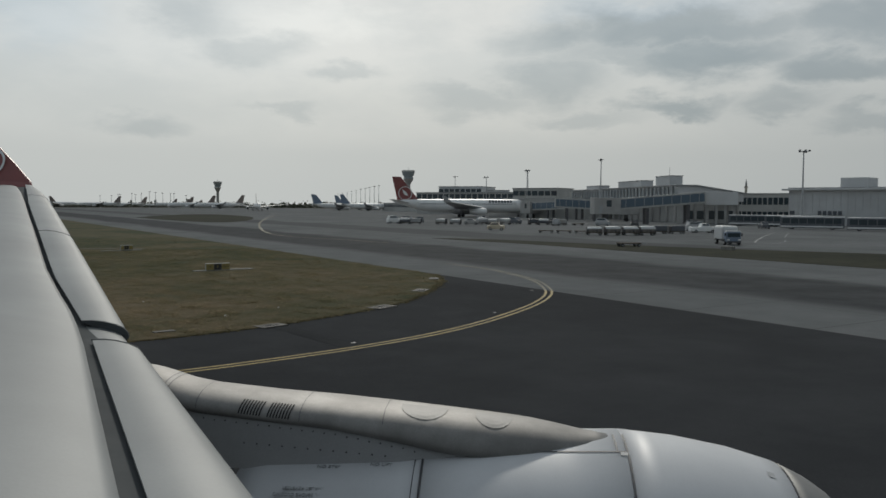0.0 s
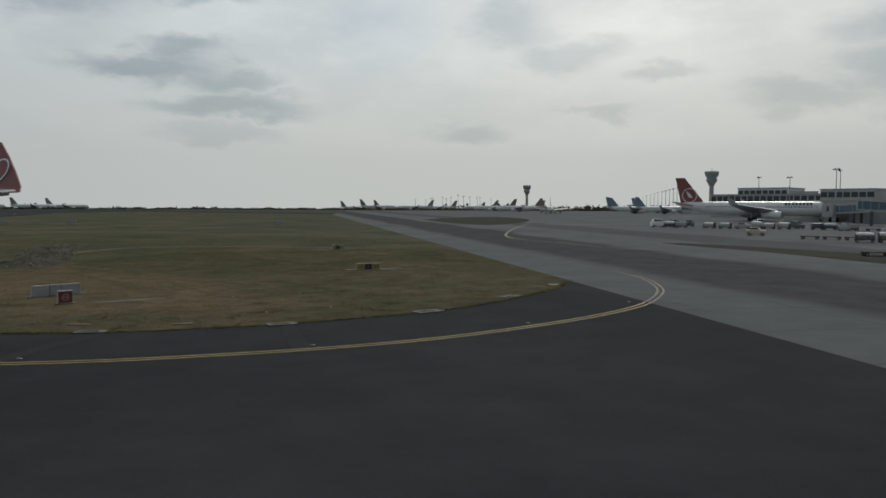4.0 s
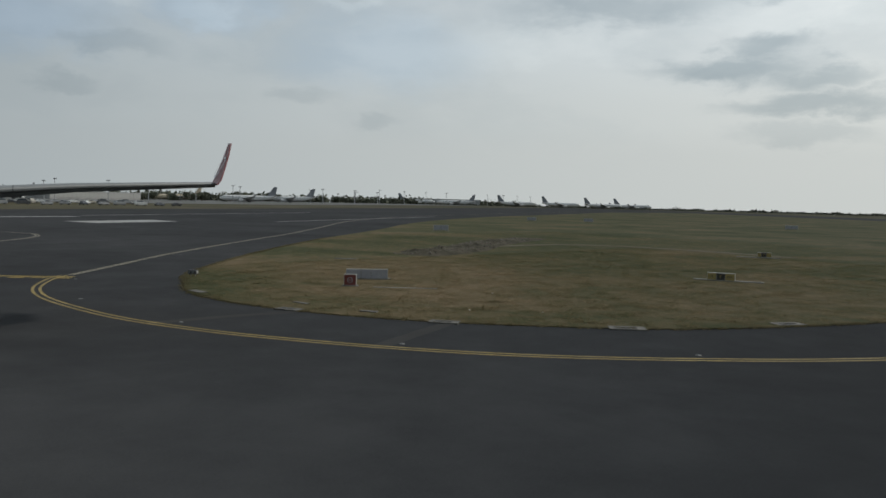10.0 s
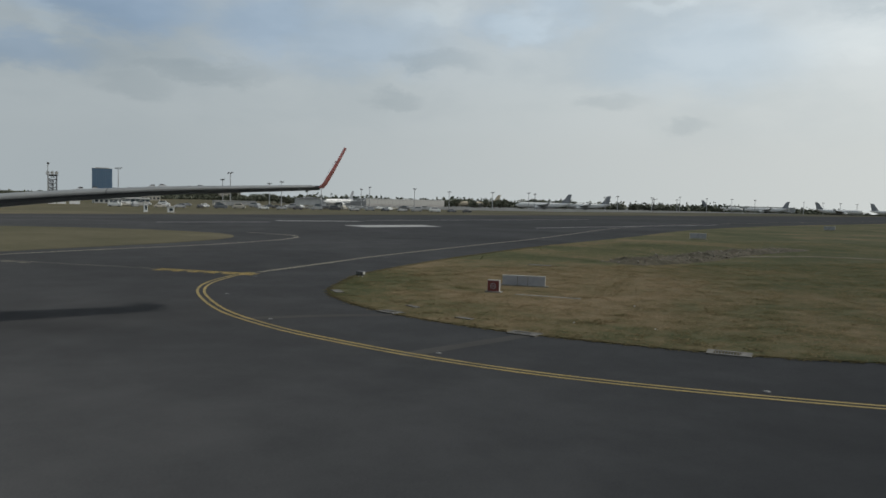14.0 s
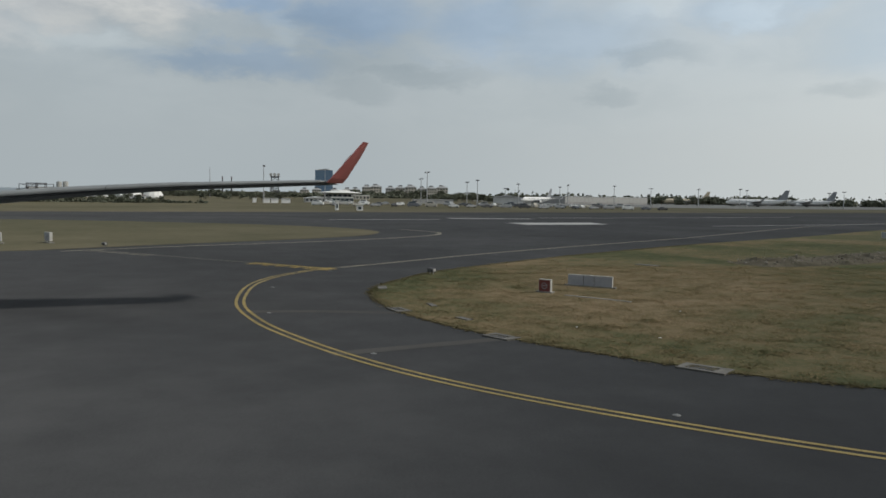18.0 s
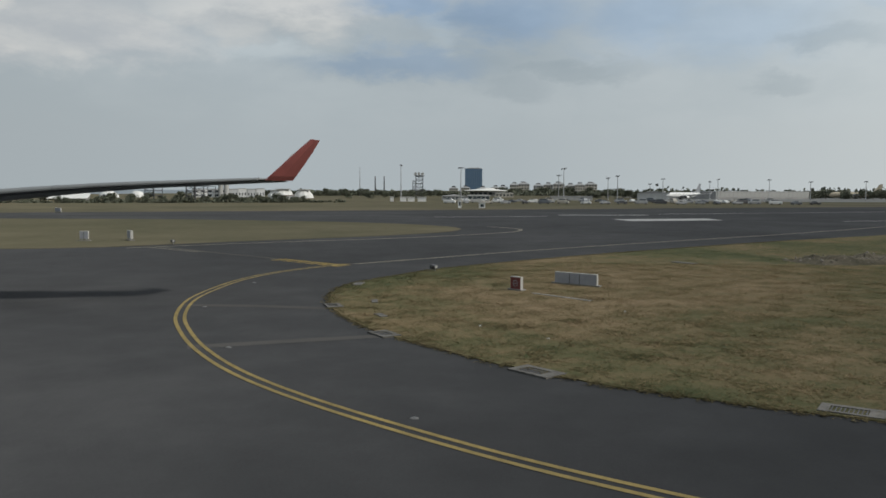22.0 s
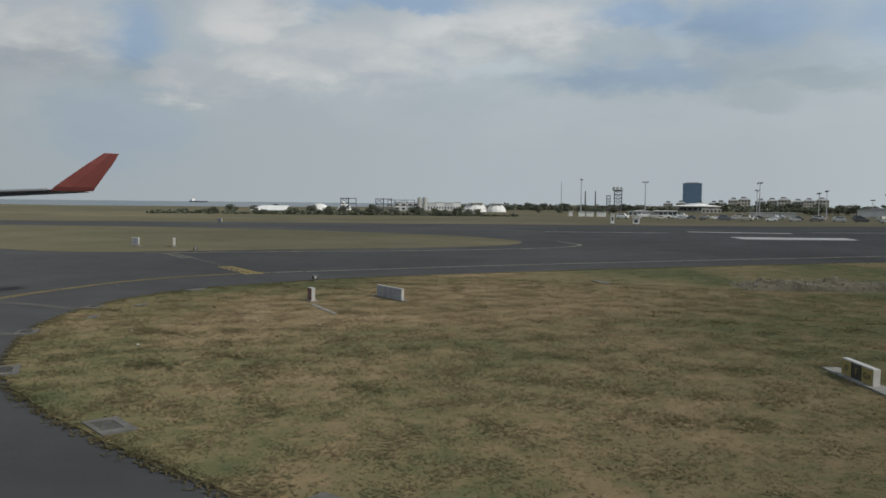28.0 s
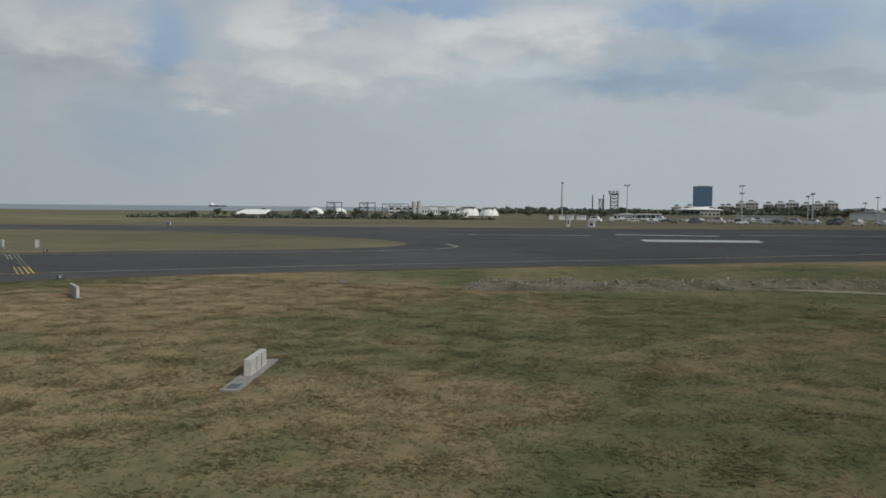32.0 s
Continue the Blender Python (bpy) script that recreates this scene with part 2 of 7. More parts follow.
def ground_material(name, stops, scales, rough=0.95, bump=0.5, bump_scale=6.0, stripes=None, spec=0.3, lanes=None, dry=False, shares=(0.5, 0.32, 0.18)):
    """A ground surface: tones by three sizes of noise in metres."""
    m = bpy.data.materials.new(name)
    m.use_nodes = True
    n = Nodes(m.node_tree)
    out = n.add("ShaderNodeOutputMaterial")
    b = n.add("ShaderNodeBsdfPrincipled", Roughness=rough)
    b.inputs["Specular IOR Level"].default_value = spec
    b.inputs["Diffuse Roughness"].default_value = 1.0
    n.link(b.outputs[0], out.inputs[0])
    at = n.add("ShaderNodeTexCoord").outputs["Object"]
    a = n.noise(at, scales[0], 4.0, 0.6, 0.6)
    c = n.noise(at, scales[1], 5.0, 0.65)
    d = n.noise(at, scales[2], 3.0, 0.7)
    f = n.math("ADD", n.math("MULTIPLY", a, shares[0]), n.math("ADD", n.math("MULTIPLY", c, shares[1]), n.math("MULTIPLY", d, shares[2])))
    if dry:
        f = n.dryness(at, f)
    color = n.ramp(f, *stops)
    if stripes:
        # worn lanes along a direction, or slab joints
        kind, (ux, uy), step, dark = stripes
        sp = n.add("ShaderNodeSeparateXYZ")
        n.link(at, sp.inputs[0])
        for vx, vy in ((ux, uy), (-uy, ux)) if kind == "joints" else ((ux, uy),):
            s = n.math("ADD", n.math("MULTIPLY", sp.outputs[0], vx), n.math("MULTIPLY", sp.outputs[1], vy))
            line = n.math("LESS_THAN", n.math("PINGPONG", s, step / 2), 0.035)
            color = n.mix(n.math("MULTIPLY", line, dark), color, (0.05, 0.05, 0.05))
    if lanes:
        # rubber and oil wear along the wheel tracks
        (ux, uy), start, tracks = lanes
        sp = n.add("ShaderNodeSeparateXYZ")
        n.link(at, sp.inputs[0])
        s = n.math("ADD", n.math("MULTIPLY", sp.outputs[0], ux), n.math("MULTIPLY", sp.outputs[1], uy))
        s = n.math("ADD", n.math("SUBTRACT", s, start), n.math("MULTIPLY", n.math("SUBTRACT", a, 0.5), 9.0))
        for middle, half, dark in tracks:
            d = n.math("DIVIDE", n.math("ABSOLUTE", n.math("SUBTRACT", s, middle)), half)
            fade = n.ramp(d, (0.62, (dark, dark, dark)), (1.0, (0, 0, 0)), smooth=True)
            fade = n.math("MULTIPLY", fade, n.math("ADD", n.math("MULTIPLY", c, 1.1), 0.30, clamp=True), clamp=True)
            color = n.mix(fade, color, (0.058, 0.059, 0.061))
    n.link(color, b.inputs["Base Color"])
    bn = n.add("ShaderNodeBump", Strength=bump, Distance=0.03)
    n.link(n.noise(at, bump_scale, 5.0, 0.7), bn.inputs["Height"])
    n.link(bn.outputs[0], b.inputs["Normal"])
    return m


def glass_material(name, color, rough=0.08, metal=0.0):
    m = bpy.data.materials.new(name)
    m.use_nodes = True
    b = m.node_tree.nodes["Principled BSDF"]
    b.inputs["Base Color"].default_value = (*color, 1)
    b.inputs["Roughness"].default_value, b.inputs["Metallic"].default_value = rough, metal
    return m


GRASS = ground_material("dry_grass", ((0.36, (0.064, 0.074, 0.036)), (0.45, (0.108, 0.102, 0.053)), (0.53, (0.168, 0.131, 0.075)), (0.63, (0.234, 0.178, 0.111))), (0.06, 0.6, 2.2), bump=0.6, bump_scale=2.2, spec=0.05, dry=True, shares=(0.52, 0.28, 0.20))
VERGE = ground_material("verge_grass", ((0.38, (0.024, 0.029, 0.018)), (0.5, (0.041, 0.043, 0.027)), (0.62, (0.066, 0.062, 0.040))), (0.05, 0.4, 2.4), bump=0.6, bump_scale=3.0, spec=0.05)
FIELD = ground_material("far_grass", ((0.38, (0.070, 0.069, 0.043)), (0.5, (0.101, 0.092, 0.060)), (0.62, (0.136, 0.119, 0.080))), (0.012, 0.08, 0.9), bump=0.4, bump_scale=1.5, spec=0.05)
ASPHALT = ground_material("asphalt", ((0.36, (0.040, 0.0415, 0.044)), (0.5, (0.054, 0.0555, 0.0585)), (0.64, (0.074, 0.075, 0.078))), (0.035, 0.3, 14.0), rough=0.95, bump=0.35, bump_scale=60.0, spec=0.03)
SEAM = ground_material("asphalt_seam", ((0.36, (0.072, 0.071, 0.070)), (0.64, (0.096, 0.094, 0.092))), (0.1, 0.8, 14.0), rough=0.95, bump=0.3, bump_scale=60.0, spec=0.0)
CONCRETE = ground_material("pavement_concrete", ((0.36, (0.150, 0.153, 0.152)), (0.5, (0.196, 0.198, 0.194)), (0.64, (0.25, 0.25, 0.244))), (0.04, 0.3, 9.0), rough=0.85, bump=0.2, bump_scale=40.0, stripes=("joints", (0.948, 0.318), 7.5, 0.6), spec=0.02,
                           lanes=((0.948, 0.318), 15.34, ((15.5, 9.0, 0.95), (48.0, 9.0, 0.6))))
PAD = material("pad_concrete", ((0.068, 0.064, 0.057), (0.098, 0.093, 0.084), (0.135, 0.128, 0.116)), 0.9, scale=3.0, grain=0.3, bump=0.4, random_tint=0.2)
PALE_PAD = material("pale_concrete", ((0.15, 0.145, 0.13), (0.20, 0.192, 0.175), (0.26, 0.25, 0.23)), 0.9, scale=3.0, grain=0.3, bump=0.4)
YELLOW = material("yellow_marking", ((0.19, 0.142, 0.045), (0.27, 0.20, 0.06), (0.34, 0.255, 0.08)), 0.8, scale=1.6, grain=0.3, bump=0.2, large=0.5)
PALE_YELLOW = material("faded_marking", ((0.24, 0.22, 0.165), (0.34, 0.31, 0.235)), 0.8, scale=1.2, grain=0.3, large=0.3)
FAINT_YELLOW = material("worn_marking", ((0.125, 0.118, 0.09), (0.19, 0.17, 0.115)), 0.85, scale=1.0, grain=0.3, large=0.4)
WHITE_MARK = material("white_marking", ((0.24, 0.245, 0.245), (0.36, 0.362, 0.355)), 0.8, scale=0.6, grain=0.2)


# ---- ground ----
def part(name, bm, mat, parent=None, label="", smooth=False):
    """Links a bmesh as one mesh object under a thing or a part."""
    me = bpy.data.meshes.new(name)
    bm.to_mesh(me)
    bm.free()
    if smooth:
        me.shade_smooth()
    if mat is not None:
        me.materials.append(mat)
    ob = new(name, me)
    if parent is not None:
        ob.parent = parent
    if label:
        ob["label"] = label
    return ob


def shared(name, me, parent, m=None):
    """One more object on a mesh that is there already."""
    ob = new(name, me)
    ob.parent = parent
    if m is not None:
        ob.matrix_basis = m
    return ob


def thing(name, label, category, group="", at=(0, 0, 0), turn=0.0):
    ob = new(name)
    ob.matrix_basis = pose(*at, 0, 0, turn)
    return tagged(ob, label, category, group)


def smooth_line(points, step=1.0):
    """A curve through the points (Catmull-Rom), as points about a step apart."""
    p = [Vector(q) for q in points]
    p = [2 * p[0] - p[1], *p, 2 * p[-1] - p[-2]]
    out = []
    for a, b, c, d in zip(p, p[1:], p[2:], p[3:]):
        n = max(1, int((c - b).length / step))
        for k in range(n):
            s = k / n
            out.append(0.5 * (2 * b + (c - a) * s + (2 * a - 5 * b + 4 * c - d) * s * s + (3 * b - a - 3 * c + d) * s**3))
    return [*out, p[-2]]


def offset_line(line, d):
    out = []
    for k, q in enumerate(line):
        way = (line[min(k + 1, len(line) - 1)] - line[max(k - 1, 0)]).normalized()
        out.append(q + Vector((-way.y, way.x)) * d)
    return out


def ribbon(bm, line, width, z, ragged=0.0):
    a, b = offset_line(line, width / 2), offset_line(line, -width / 2)
    rows = []
    for p, q in zip(a, b):
        j = random.uniform(-ragged, ragged) if ragged else 0
        rows.append((bm.verts.new((p.x + j, p.y + j, z)), bm.verts.new((q.x - j, q.y - j, z))))
    for (a0, b0), (a1, b1) in zip(rows, rows[1:]):
        bm.faces.new((a0, b0, b1, a1))


def flat(name, outline, z, mat, label, depth=0.0, ragged=0.0):
    """A sheet with the outline, and a skirt down to its depth."""
    bm = bmesh.new()
    pts = [Vector(p) for p in outline]
    if ragged:
        pts = [p + Vector((noise.noise((p.x * 0.9, p.y * 0.9, 0)), noise.noise((p.x * 0.9, p.y * 0.9, 7)))) * ragged for p in pts]
    verts = [bm.verts.new((p.x, p.y, z)) for p in pts]
    edges = [bm.edges.new((a, b)) for a, b in zip(verts, verts[1:] + verts[:1])]
    bmesh.ops.triangle_fill(bm, use_beauty=True, use_dissolve=False, edges=edges, normal=(0, 0, 1))
    for f in bm.faces:
        if f.normal.z < 0:
            f.normal_flip()
    if depth:
        down = [bm.verts.new((v.co.x, v.co.y, z - depth)) for v in verts]
        for k in range(len(verts)):
            j = (k + 1) % len(verts)
            bm.faces.new((verts[k], down[k], down[j], verts[j]))
    ob = part(name, bm, mat)
    return tagged(ob, label, name.split("_")[0], kind="structure")


U = Vector((-0.318, 0.948))  # along the concrete taxiway
N = Vector((0.948, 0.318))  # across it, away from the grass
EDGE = Vector((13.6, 7.7))  # a point on its near edge


def lane(along, across):
    q = EDGE + U * along + N * across
    return (q.x, q.y)


def ground_z(x, y):
    """The airfield falls away gently past its northern edge."""
    r = math.hypot(x, y)
    north = min(1.0, max(0.0, (y / max(r, 1) + 0.05) / 0.3))
    return -0.012 * max(0.0, r - 870.0) * north


bm = bmesh.new()
spokes, radii = 96, (0, 200, 500, 860, 875, 920, 1100, 1500, 2200, 3200, 4800)
sheet_rows = [[bm.verts.new((r * math.sin(a), r * math.cos(a), ground_z(r * math.sin(a), r * math.cos(a)) - 0.05)) for a in [2 * math.pi * k / spokes for k in range(spokes)]] for r in radii[1:]]
centre = bm.verts.new((0, 0, -0.05))
for k in range(spokes):
    j = (k + 1) % spokes
    bm.faces.new((centre, sheet_rows[0][j], sheet_rows[0][k]))
    for a, b in zip(sheet_rows, sheet_rows[1:]):
        bm.faces.new((a[k], a[j], b[j], b[k]))
bmesh.ops.recalc_face_normals(bm, faces=bm.faces)
tagged(part("ground", bm, FIELD), "wide flat airfield of faded dry grass reaching the horizon", "ground", kind="structure")
EDGE_LINE = [(-33, -10.4), (-40.5, -3.8), (-49, 3.7), (-65, 19.8), (-79, 34.5), (-97.5, 52), (-135, 88), (-175, 140), (-215, 215), (-300, 385)]
asphalt_outline = [lane(-400, 0.5), lane(430, 0.5), (-150, 520), (-400, 680), (-520, 640), (-330, 245), (-231, 48), (-193, -23), (-167, -77), (-144, -124), (-100, -212), (-60, -420)]
flat("road_asphalt", asphalt_outline, 0.0, ASPHALT, "dark asphalt taxiway and runway surface with faint patches")
flat("pavement_concrete", [lane(-500, 0.5), lane(-500, 500), lane(300, 500), lane(780, 260), lane(780, 30), lane(430, 0)] + [lane(a, 0.0) for a in range(400, -500, -25)], 0.006, CONCRETE, "pale worn concrete taxiway and apron in large slabs")

ISLAND = [(8.9, 20.5), (8.2, 15.5), (6.6, 10.8), (4.9, 6.8), (3.0, 3.4), (0.8, 0.8), (-2.0, -1.9), (-5.2, -4.4), (-8.4, -6.2), (-12, -7.6), (-16.2, -8.4), (-19.8, -8.3), (-23, -7.2), (-26.5, -5.6), (-30.3, -3.6), (-37, 2.0), (-44, 8.4), (-51, 15.3), (-68.5, 34.2), (-91, 61), (-125, 100), (-165, 160), (-205, 240), (-285, 400)]
island_line = smooth_line(ISLAND, 0.7)
east = [Vector(lane(a, -0.1)) for a in range(430, 14, -4)]
flat("ground_island", [*island_line, Vector((-300, 520)), *east], 0.035, GRASS, "dry brown and green grass between the taxiways", 0.09, 0.16)
GRASS2 = [(-47, -37), (-53, -31.5), (-60, -24.5), (-70, -14), (-79, -7.6), (-87, -5.8), (-95, -8), (-104, -17), (-111, -33), (-116, -62), (-112, -100), (-95, -130), (-70, -120), (-52, -75), (-44, -48)]
flat("ground_wedge", smooth_line(GRASS2 + GRASS2[:1], 2.0)[:-1], 0.03, FIELD, "wedge of faded grass beside the runway", 0.07, 0.3)
STRIP = [(23.3, 85.2), (27, 75), (31.5, 67), (37.5, 50), (43.5, 34), (52, 10), (62, -18), (84, -12), (74, 18), (66, 37), (55, 48), (43, 63), (33, 78), (26, 85)]
flat("ground_strip", smooth_line(STRIP + STRIP[:1], 2.0)[:-1], 0.035, VERGE, "narrow grass strip between taxiway and apron", 0.07, 0.3)
OVAL = [(-44, 265), (-41.5, 298), (-33.5, 340), (-19, 343), (-5, 287), (-4.5, 229), (-11.5, 192), (-25.5, 212)]
flat("ground_oval", smooth_line(OVAL + OVAL[:1], 4.0)[:-1], 0.035, VERGE, "oval grass patch on the apron", 0.07, 0.3)
# painted lines
DOUBLE = [(12.2, 32.0), (13.2, 29.5), (14.6, 24.5), (15.05, 19.5), (14.85, 14.1), (13.3, 7.6), (10.7, 2.4), (7.0, -2.6), (3.35, -6.5), (-0.5, -9.45), (-4.8, -11.9), (-8.3, -13.45), (-13, -14.8), (-18.2, -15.3), (-22.6, -15.2), (-26.6, -14.3), (-30.7, -12.4), (-33, -10.8)]
double = smooth_line(DOUBLE, 0.5)
turn_at = next(k for k, q in enumerate(double) if (q - EDGE).dot(N) < 0.0 and q.y < 12)
for d in (-0.185, 0.185):
    for run, mat, label in ((double[:turn_at + 1], FAINT_YELLOW, "faint worn yellow line curving over the concrete"), (double[turn_at:], YELLOW, "worn yellow edge line curving across the asphalt")):
        bm = bmesh.new()
        ribbon(bm, offset_line(run, d), 0.155, 0.016 if mat is FAINT_YELLOW else 0.013, 0.006)
        tagged(part("trim_curve_line", bm, mat), label, "road marking", "taxiway lines", "structure")
bm = bmesh.new()
ribbon(bm, smooth_line([(7.4, 327.5), (1.7, 261.5), (-1.7, 200.1), (-2.7, 146.0), (-1.9, 113.0), (0.2, 98.6), (3.4, 90.4), (8.7, 81.9), (13.9, 71.0)], 2.0), 0.5, 0.02)
tagged(part("trim_lead_line", bm, FAINT_YELLOW), "pale lead-in line curving over the apron", "road marking", "taxiway lines", "structure")
for pts in (((96.5, 101), (84, 86.5), (73, 72.5), (67.6, 65.2), (67.4, 63.0), (70, 63.4), (73.5, 66.6), (77, 71)), ((84.3, 81.1), (90, 88.5), (95, 95), (99.4, 100.5))):
    bm = bmesh.new()
    ribbon(bm, smooth_line(pts, 0.8), 0.16, 0.012, 0.02)
    tagged(part("trim_apron_line", bm, WHITE_MARK), "thin worn white line curving over the apron", "road marking", "apron lines", "structure")
edge_line = smooth_line(EDGE_LINE, 2.0)
for d in (-0.14, 0.14):
    bm = bmesh.new()
    ribbon(bm, offset_line(edge_line, d), 0.15, 0.013)
    tagged(part("trim_edge_line", bm, PALE_YELLOW), "worn pale yellow line along the asphalt edge", "road marking", "taxiway lines", "structure")
far_line = smooth_line([(-46.5, -34.5), (-52.5, -28), (-58, -21.2), (-63.5, -13.8), (-70.5, -6.5), (-78.5, 0), (-84.5, 2.4), (-90, 2.0), (-97, -2.5)], 1.5)
for d in (-0.17, 0.17):
    bm = bmesh.new()
    ribbon(bm, offset_line(far_line, d), 0.17, 0.013)
    tagged(part("trim_far_line", bm, PALE_YELLOW), "worn pale yellow line along the far asphalt edge", "road marking", "taxiway lines", "structure")


# ---- building blocks ----
PAINT_WHITE = material("white_paint", ((0.66, 0.67, 0.67), (0.76, 0.76, 0.75)), 0.4, scale=0.7, grain=0.08)
PAINT_GREY = material("grey_paint", ((0.30, 0.31, 0.32), (0.38, 0.39, 0.40)), 0.5, scale=0.8, grain=0.1)
PAINT_RED = material("red_paint", ((0.20, 0.062, 0.06), (0.25, 0.075, 0.07)), 0.45, scale=1.0, grain=0.1)
PAINT_BLUE = material("blue_paint", ((0.13, 0.175, 0.24), (0.16, 0.21, 0.28)), 0.45, scale=1.0, grain=0.1)
PAINT_NAVY = material("navy_paint", ((0.075, 0.085, 0.10), (0.105, 0.115, 0.13)), 0.45, scale=1.0, grain=0.1)
PAINT_TAUPE = material("taupe_paint", ((0.17, 0.14, 0.125), (0.23, 0.195, 0.175)), 0.5, scale=0.25, grain=0.1)
PAINT_SLATE = material("slate_paint", ((0.17, 0.185, 0.205), (0.22, 0.235, 0.255)), 0.5, scale=0.3, grain=0.1)
PAINT_TAN = material("tan_paint", ((0.42, 0.36, 0.26), (0.50, 0.44, 0.34)), 0.6, scale=0.6, grain=0.1)
STEEL = material("galvanised_steel", ((0.34, 0.35, 0.36), (0.44, 0.45, 0.46)), 0.5, 0.5, scale=2.0, grain=0.1)
DULL_STEEL = material("dull_steel", ((0.085, 0.085, 0.085), (0.15, 0.15, 0.145)), 0.6, 0.2, scale=6.0, grain=0.2)
DARK_STEEL = material("dark_steel", ((0.07, 0.07, 0.075), (0.11, 0.11, 0.115)), 0.55, 0.3, scale=2.0)
RUBBER = material("rubber", ((0.018, 0.018, 0.018), (0.03, 0.03, 0.03)), 0.85, scale=3.0)
CLADDING = material("cladding", ((0.52, 0.53, 0.535), (0.61, 0.62, 0.625)), 0.6, scale=0.3, grain=0.1, large=0.05)
PLASTER = material("plaster", ((0.44, 0.41, 0.36), (0.55, 0.52, 0.46)), 0.85, scale=0.25, grain=0.15, large=0.06)
WALL_GREY = material("grey_plaster", ((0.40, 0.40, 0.39), (0.49, 0.49, 0.47)), 0.85, scale=0.3, grain=0.15, large=0.07)
CONCRETE_WALL = material("wall_concrete", ((0.33, 0.33, 0.32), (0.43, 0.42, 0.41)), 0.9, scale=0.5, grain=0.2, large=0.1)
ROOF_TILE = material("roof_tile", ((0.17, 0.12, 0.10), (0.24, 0.17, 0.14)), 0.85, scale=1.2, grain=0.2, random_tint=0.2)
ROOF_GREY = material("roof_sheet", ((0.25, 0.255, 0.26), (0.33, 0.335, 0.34)), 0.6, scale=0.4, grain=0.1)
TENT = material("white_fabric", ((0.62, 0.62, 0.60), (0.74, 0.74, 0.72)), 0.8, scale=0.4, grain=0.05)
GLASS = glass_material("dark_glass", (0.03, 0.045, 0.055), 0.12)
GLASS_BLUE = glass_material("blue_glass", (0.09, 0.16, 0.25), 0.2)
GLASS_BRIDGE = glass_material("bridge_glass", (0.085, 0.125, 0.165), 0.25)
GLASS_PALE = glass_material("pale_glass", (0.24, 0.27, 0.285), 0.3)
SIGN_RED = material("sign_red", ((0.12, 0.024, 0.022), (0.155, 0.034, 0.03)), 0.5, scale=4.0, grain=0.1)
SIGN_YELLOW = material("sign_yellow", ((0.24, 0.19, 0.065), (0.31, 0.25, 0.09)), 0.5, scale=4.0, grain=0.1)
SIGN_BLACK = material("sign_black", ((0.02, 0.02, 0.02), (0.035, 0.035, 0.03)), 0.5, scale=4.0)
SIGN_BACK = material("sign_back", ((0.25, 0.26, 0.285), (0.32, 0.33, 0.355)), 0.5, scale=2.0, grain=0.1)
SIGN_EDGE = material("sign_edge", ((0.36, 0.355, 0.335), (0.45, 0.44, 0.42)), 0.5, scale=3.0, grain=0.1)
BARK = material("bark", ((0.07, 0.05, 0.035), (0.13, 0.10, 0.07)), 0.95, scale=4.0, bump=0.5)
LEAF = material("leaves", ((0.060, 0.070, 0.046), (0.092, 0.102, 0.068), (0.125, 0.130, 0.092)), 0.75, scale=0.6, random_tint=0.35)
DIM_LENS = glass_material("dim_lens", (0.13, 0.14, 0.14), 0.45)
SOIL = ground_material("bare_soil", ((0.38, (0.070, 0.066, 0.048)), (0.48, (0.112, 0.100, 0.074)), (0.58, (0.160, 0.138, 0.106)), (0.66, (0.22, 0.19, 0.152))), (0.35, 2.2, 8.0), bump=1.0, bump_scale=5.0, spec=0.04)
RUBBLE = material("rubble", ((0.12, 0.105, 0.085), (0.20, 0.178, 0.15), (0.30, 0.275, 0.24)), 0.95, scale=2.0, grain=0.4, bump=0.5)


def box(bm, size, at=(0, 0, 0), turn=0.0, bevel=0.0, tilt=0.0):
    """A box with its bottom middle at the place given."""
    m = Matrix.Translation(at) @ Euler((0, tilt, turn)).to_matrix().to_4x4() @ Matrix.Translation((0, 0, size[2] / 2)) @ Matrix.Diagonal((*size, 1))
    r = bmesh.ops.create_cube(bm, size=1.0, matrix=m)
    if bevel:
        edges = {e for v in r["verts"] for e in v.link_edges}
        bmesh.ops.bevel(bm, geom=list(edges), offset=bevel, segments=2, affect="EDGES", profile=0.6)
    return bm


def rod(bm, a, b, r1, r2=None, n=8):
    a, b = Vector(a), Vector(b)
    d = b - a
    m = Matrix.Translation((a + b) / 2) @ d.to_track_quat("Z", "Y").to_matrix().to_4x4()
    bmesh.ops.create_cone(bm, cap_ends=True, segments=n, radius1=r1, radius2=r1 if r2 is None else r2, depth=d.length, matrix=m)
    return bm


def loft(bm, rings, cap=True):
    rows = [[bm.verts.new(p) for p in ring] for ring in rings]
    for a, b in zip(rows, rows[1:]):
        for k in range(len(a)):
            j = (k + 1) % len(a)
            bm.faces.new((a[k], a[j], b[j], b[k]))
    if cap:
        bm.faces.new(rows[0][::-1])
        bm.faces.new(rows[-1])
    bmesh.ops.recalc_face_normals(bm, faces=bm.faces)
    return bm


def tube_x(bm, profile, n=16, squash=1.0, y=0.0, z=0.0):
    """A body turned round the x axis: rows of x, radius, rise."""
    return loft(bm, [[(x, y + r * math.cos(2 * math.pi * k / n), z + rise + r * squash * math.sin(2 * math.pi * k / n)) for k in range(n)] for x, r, rise in profile])


def poly(bm, points):
    bm.faces.new([bm.verts.new(p) for p in points])
    return bm


def turned(a, b):
    return math.degrees(math.atan2(b[1] - a[1], b[0] - a[0]))


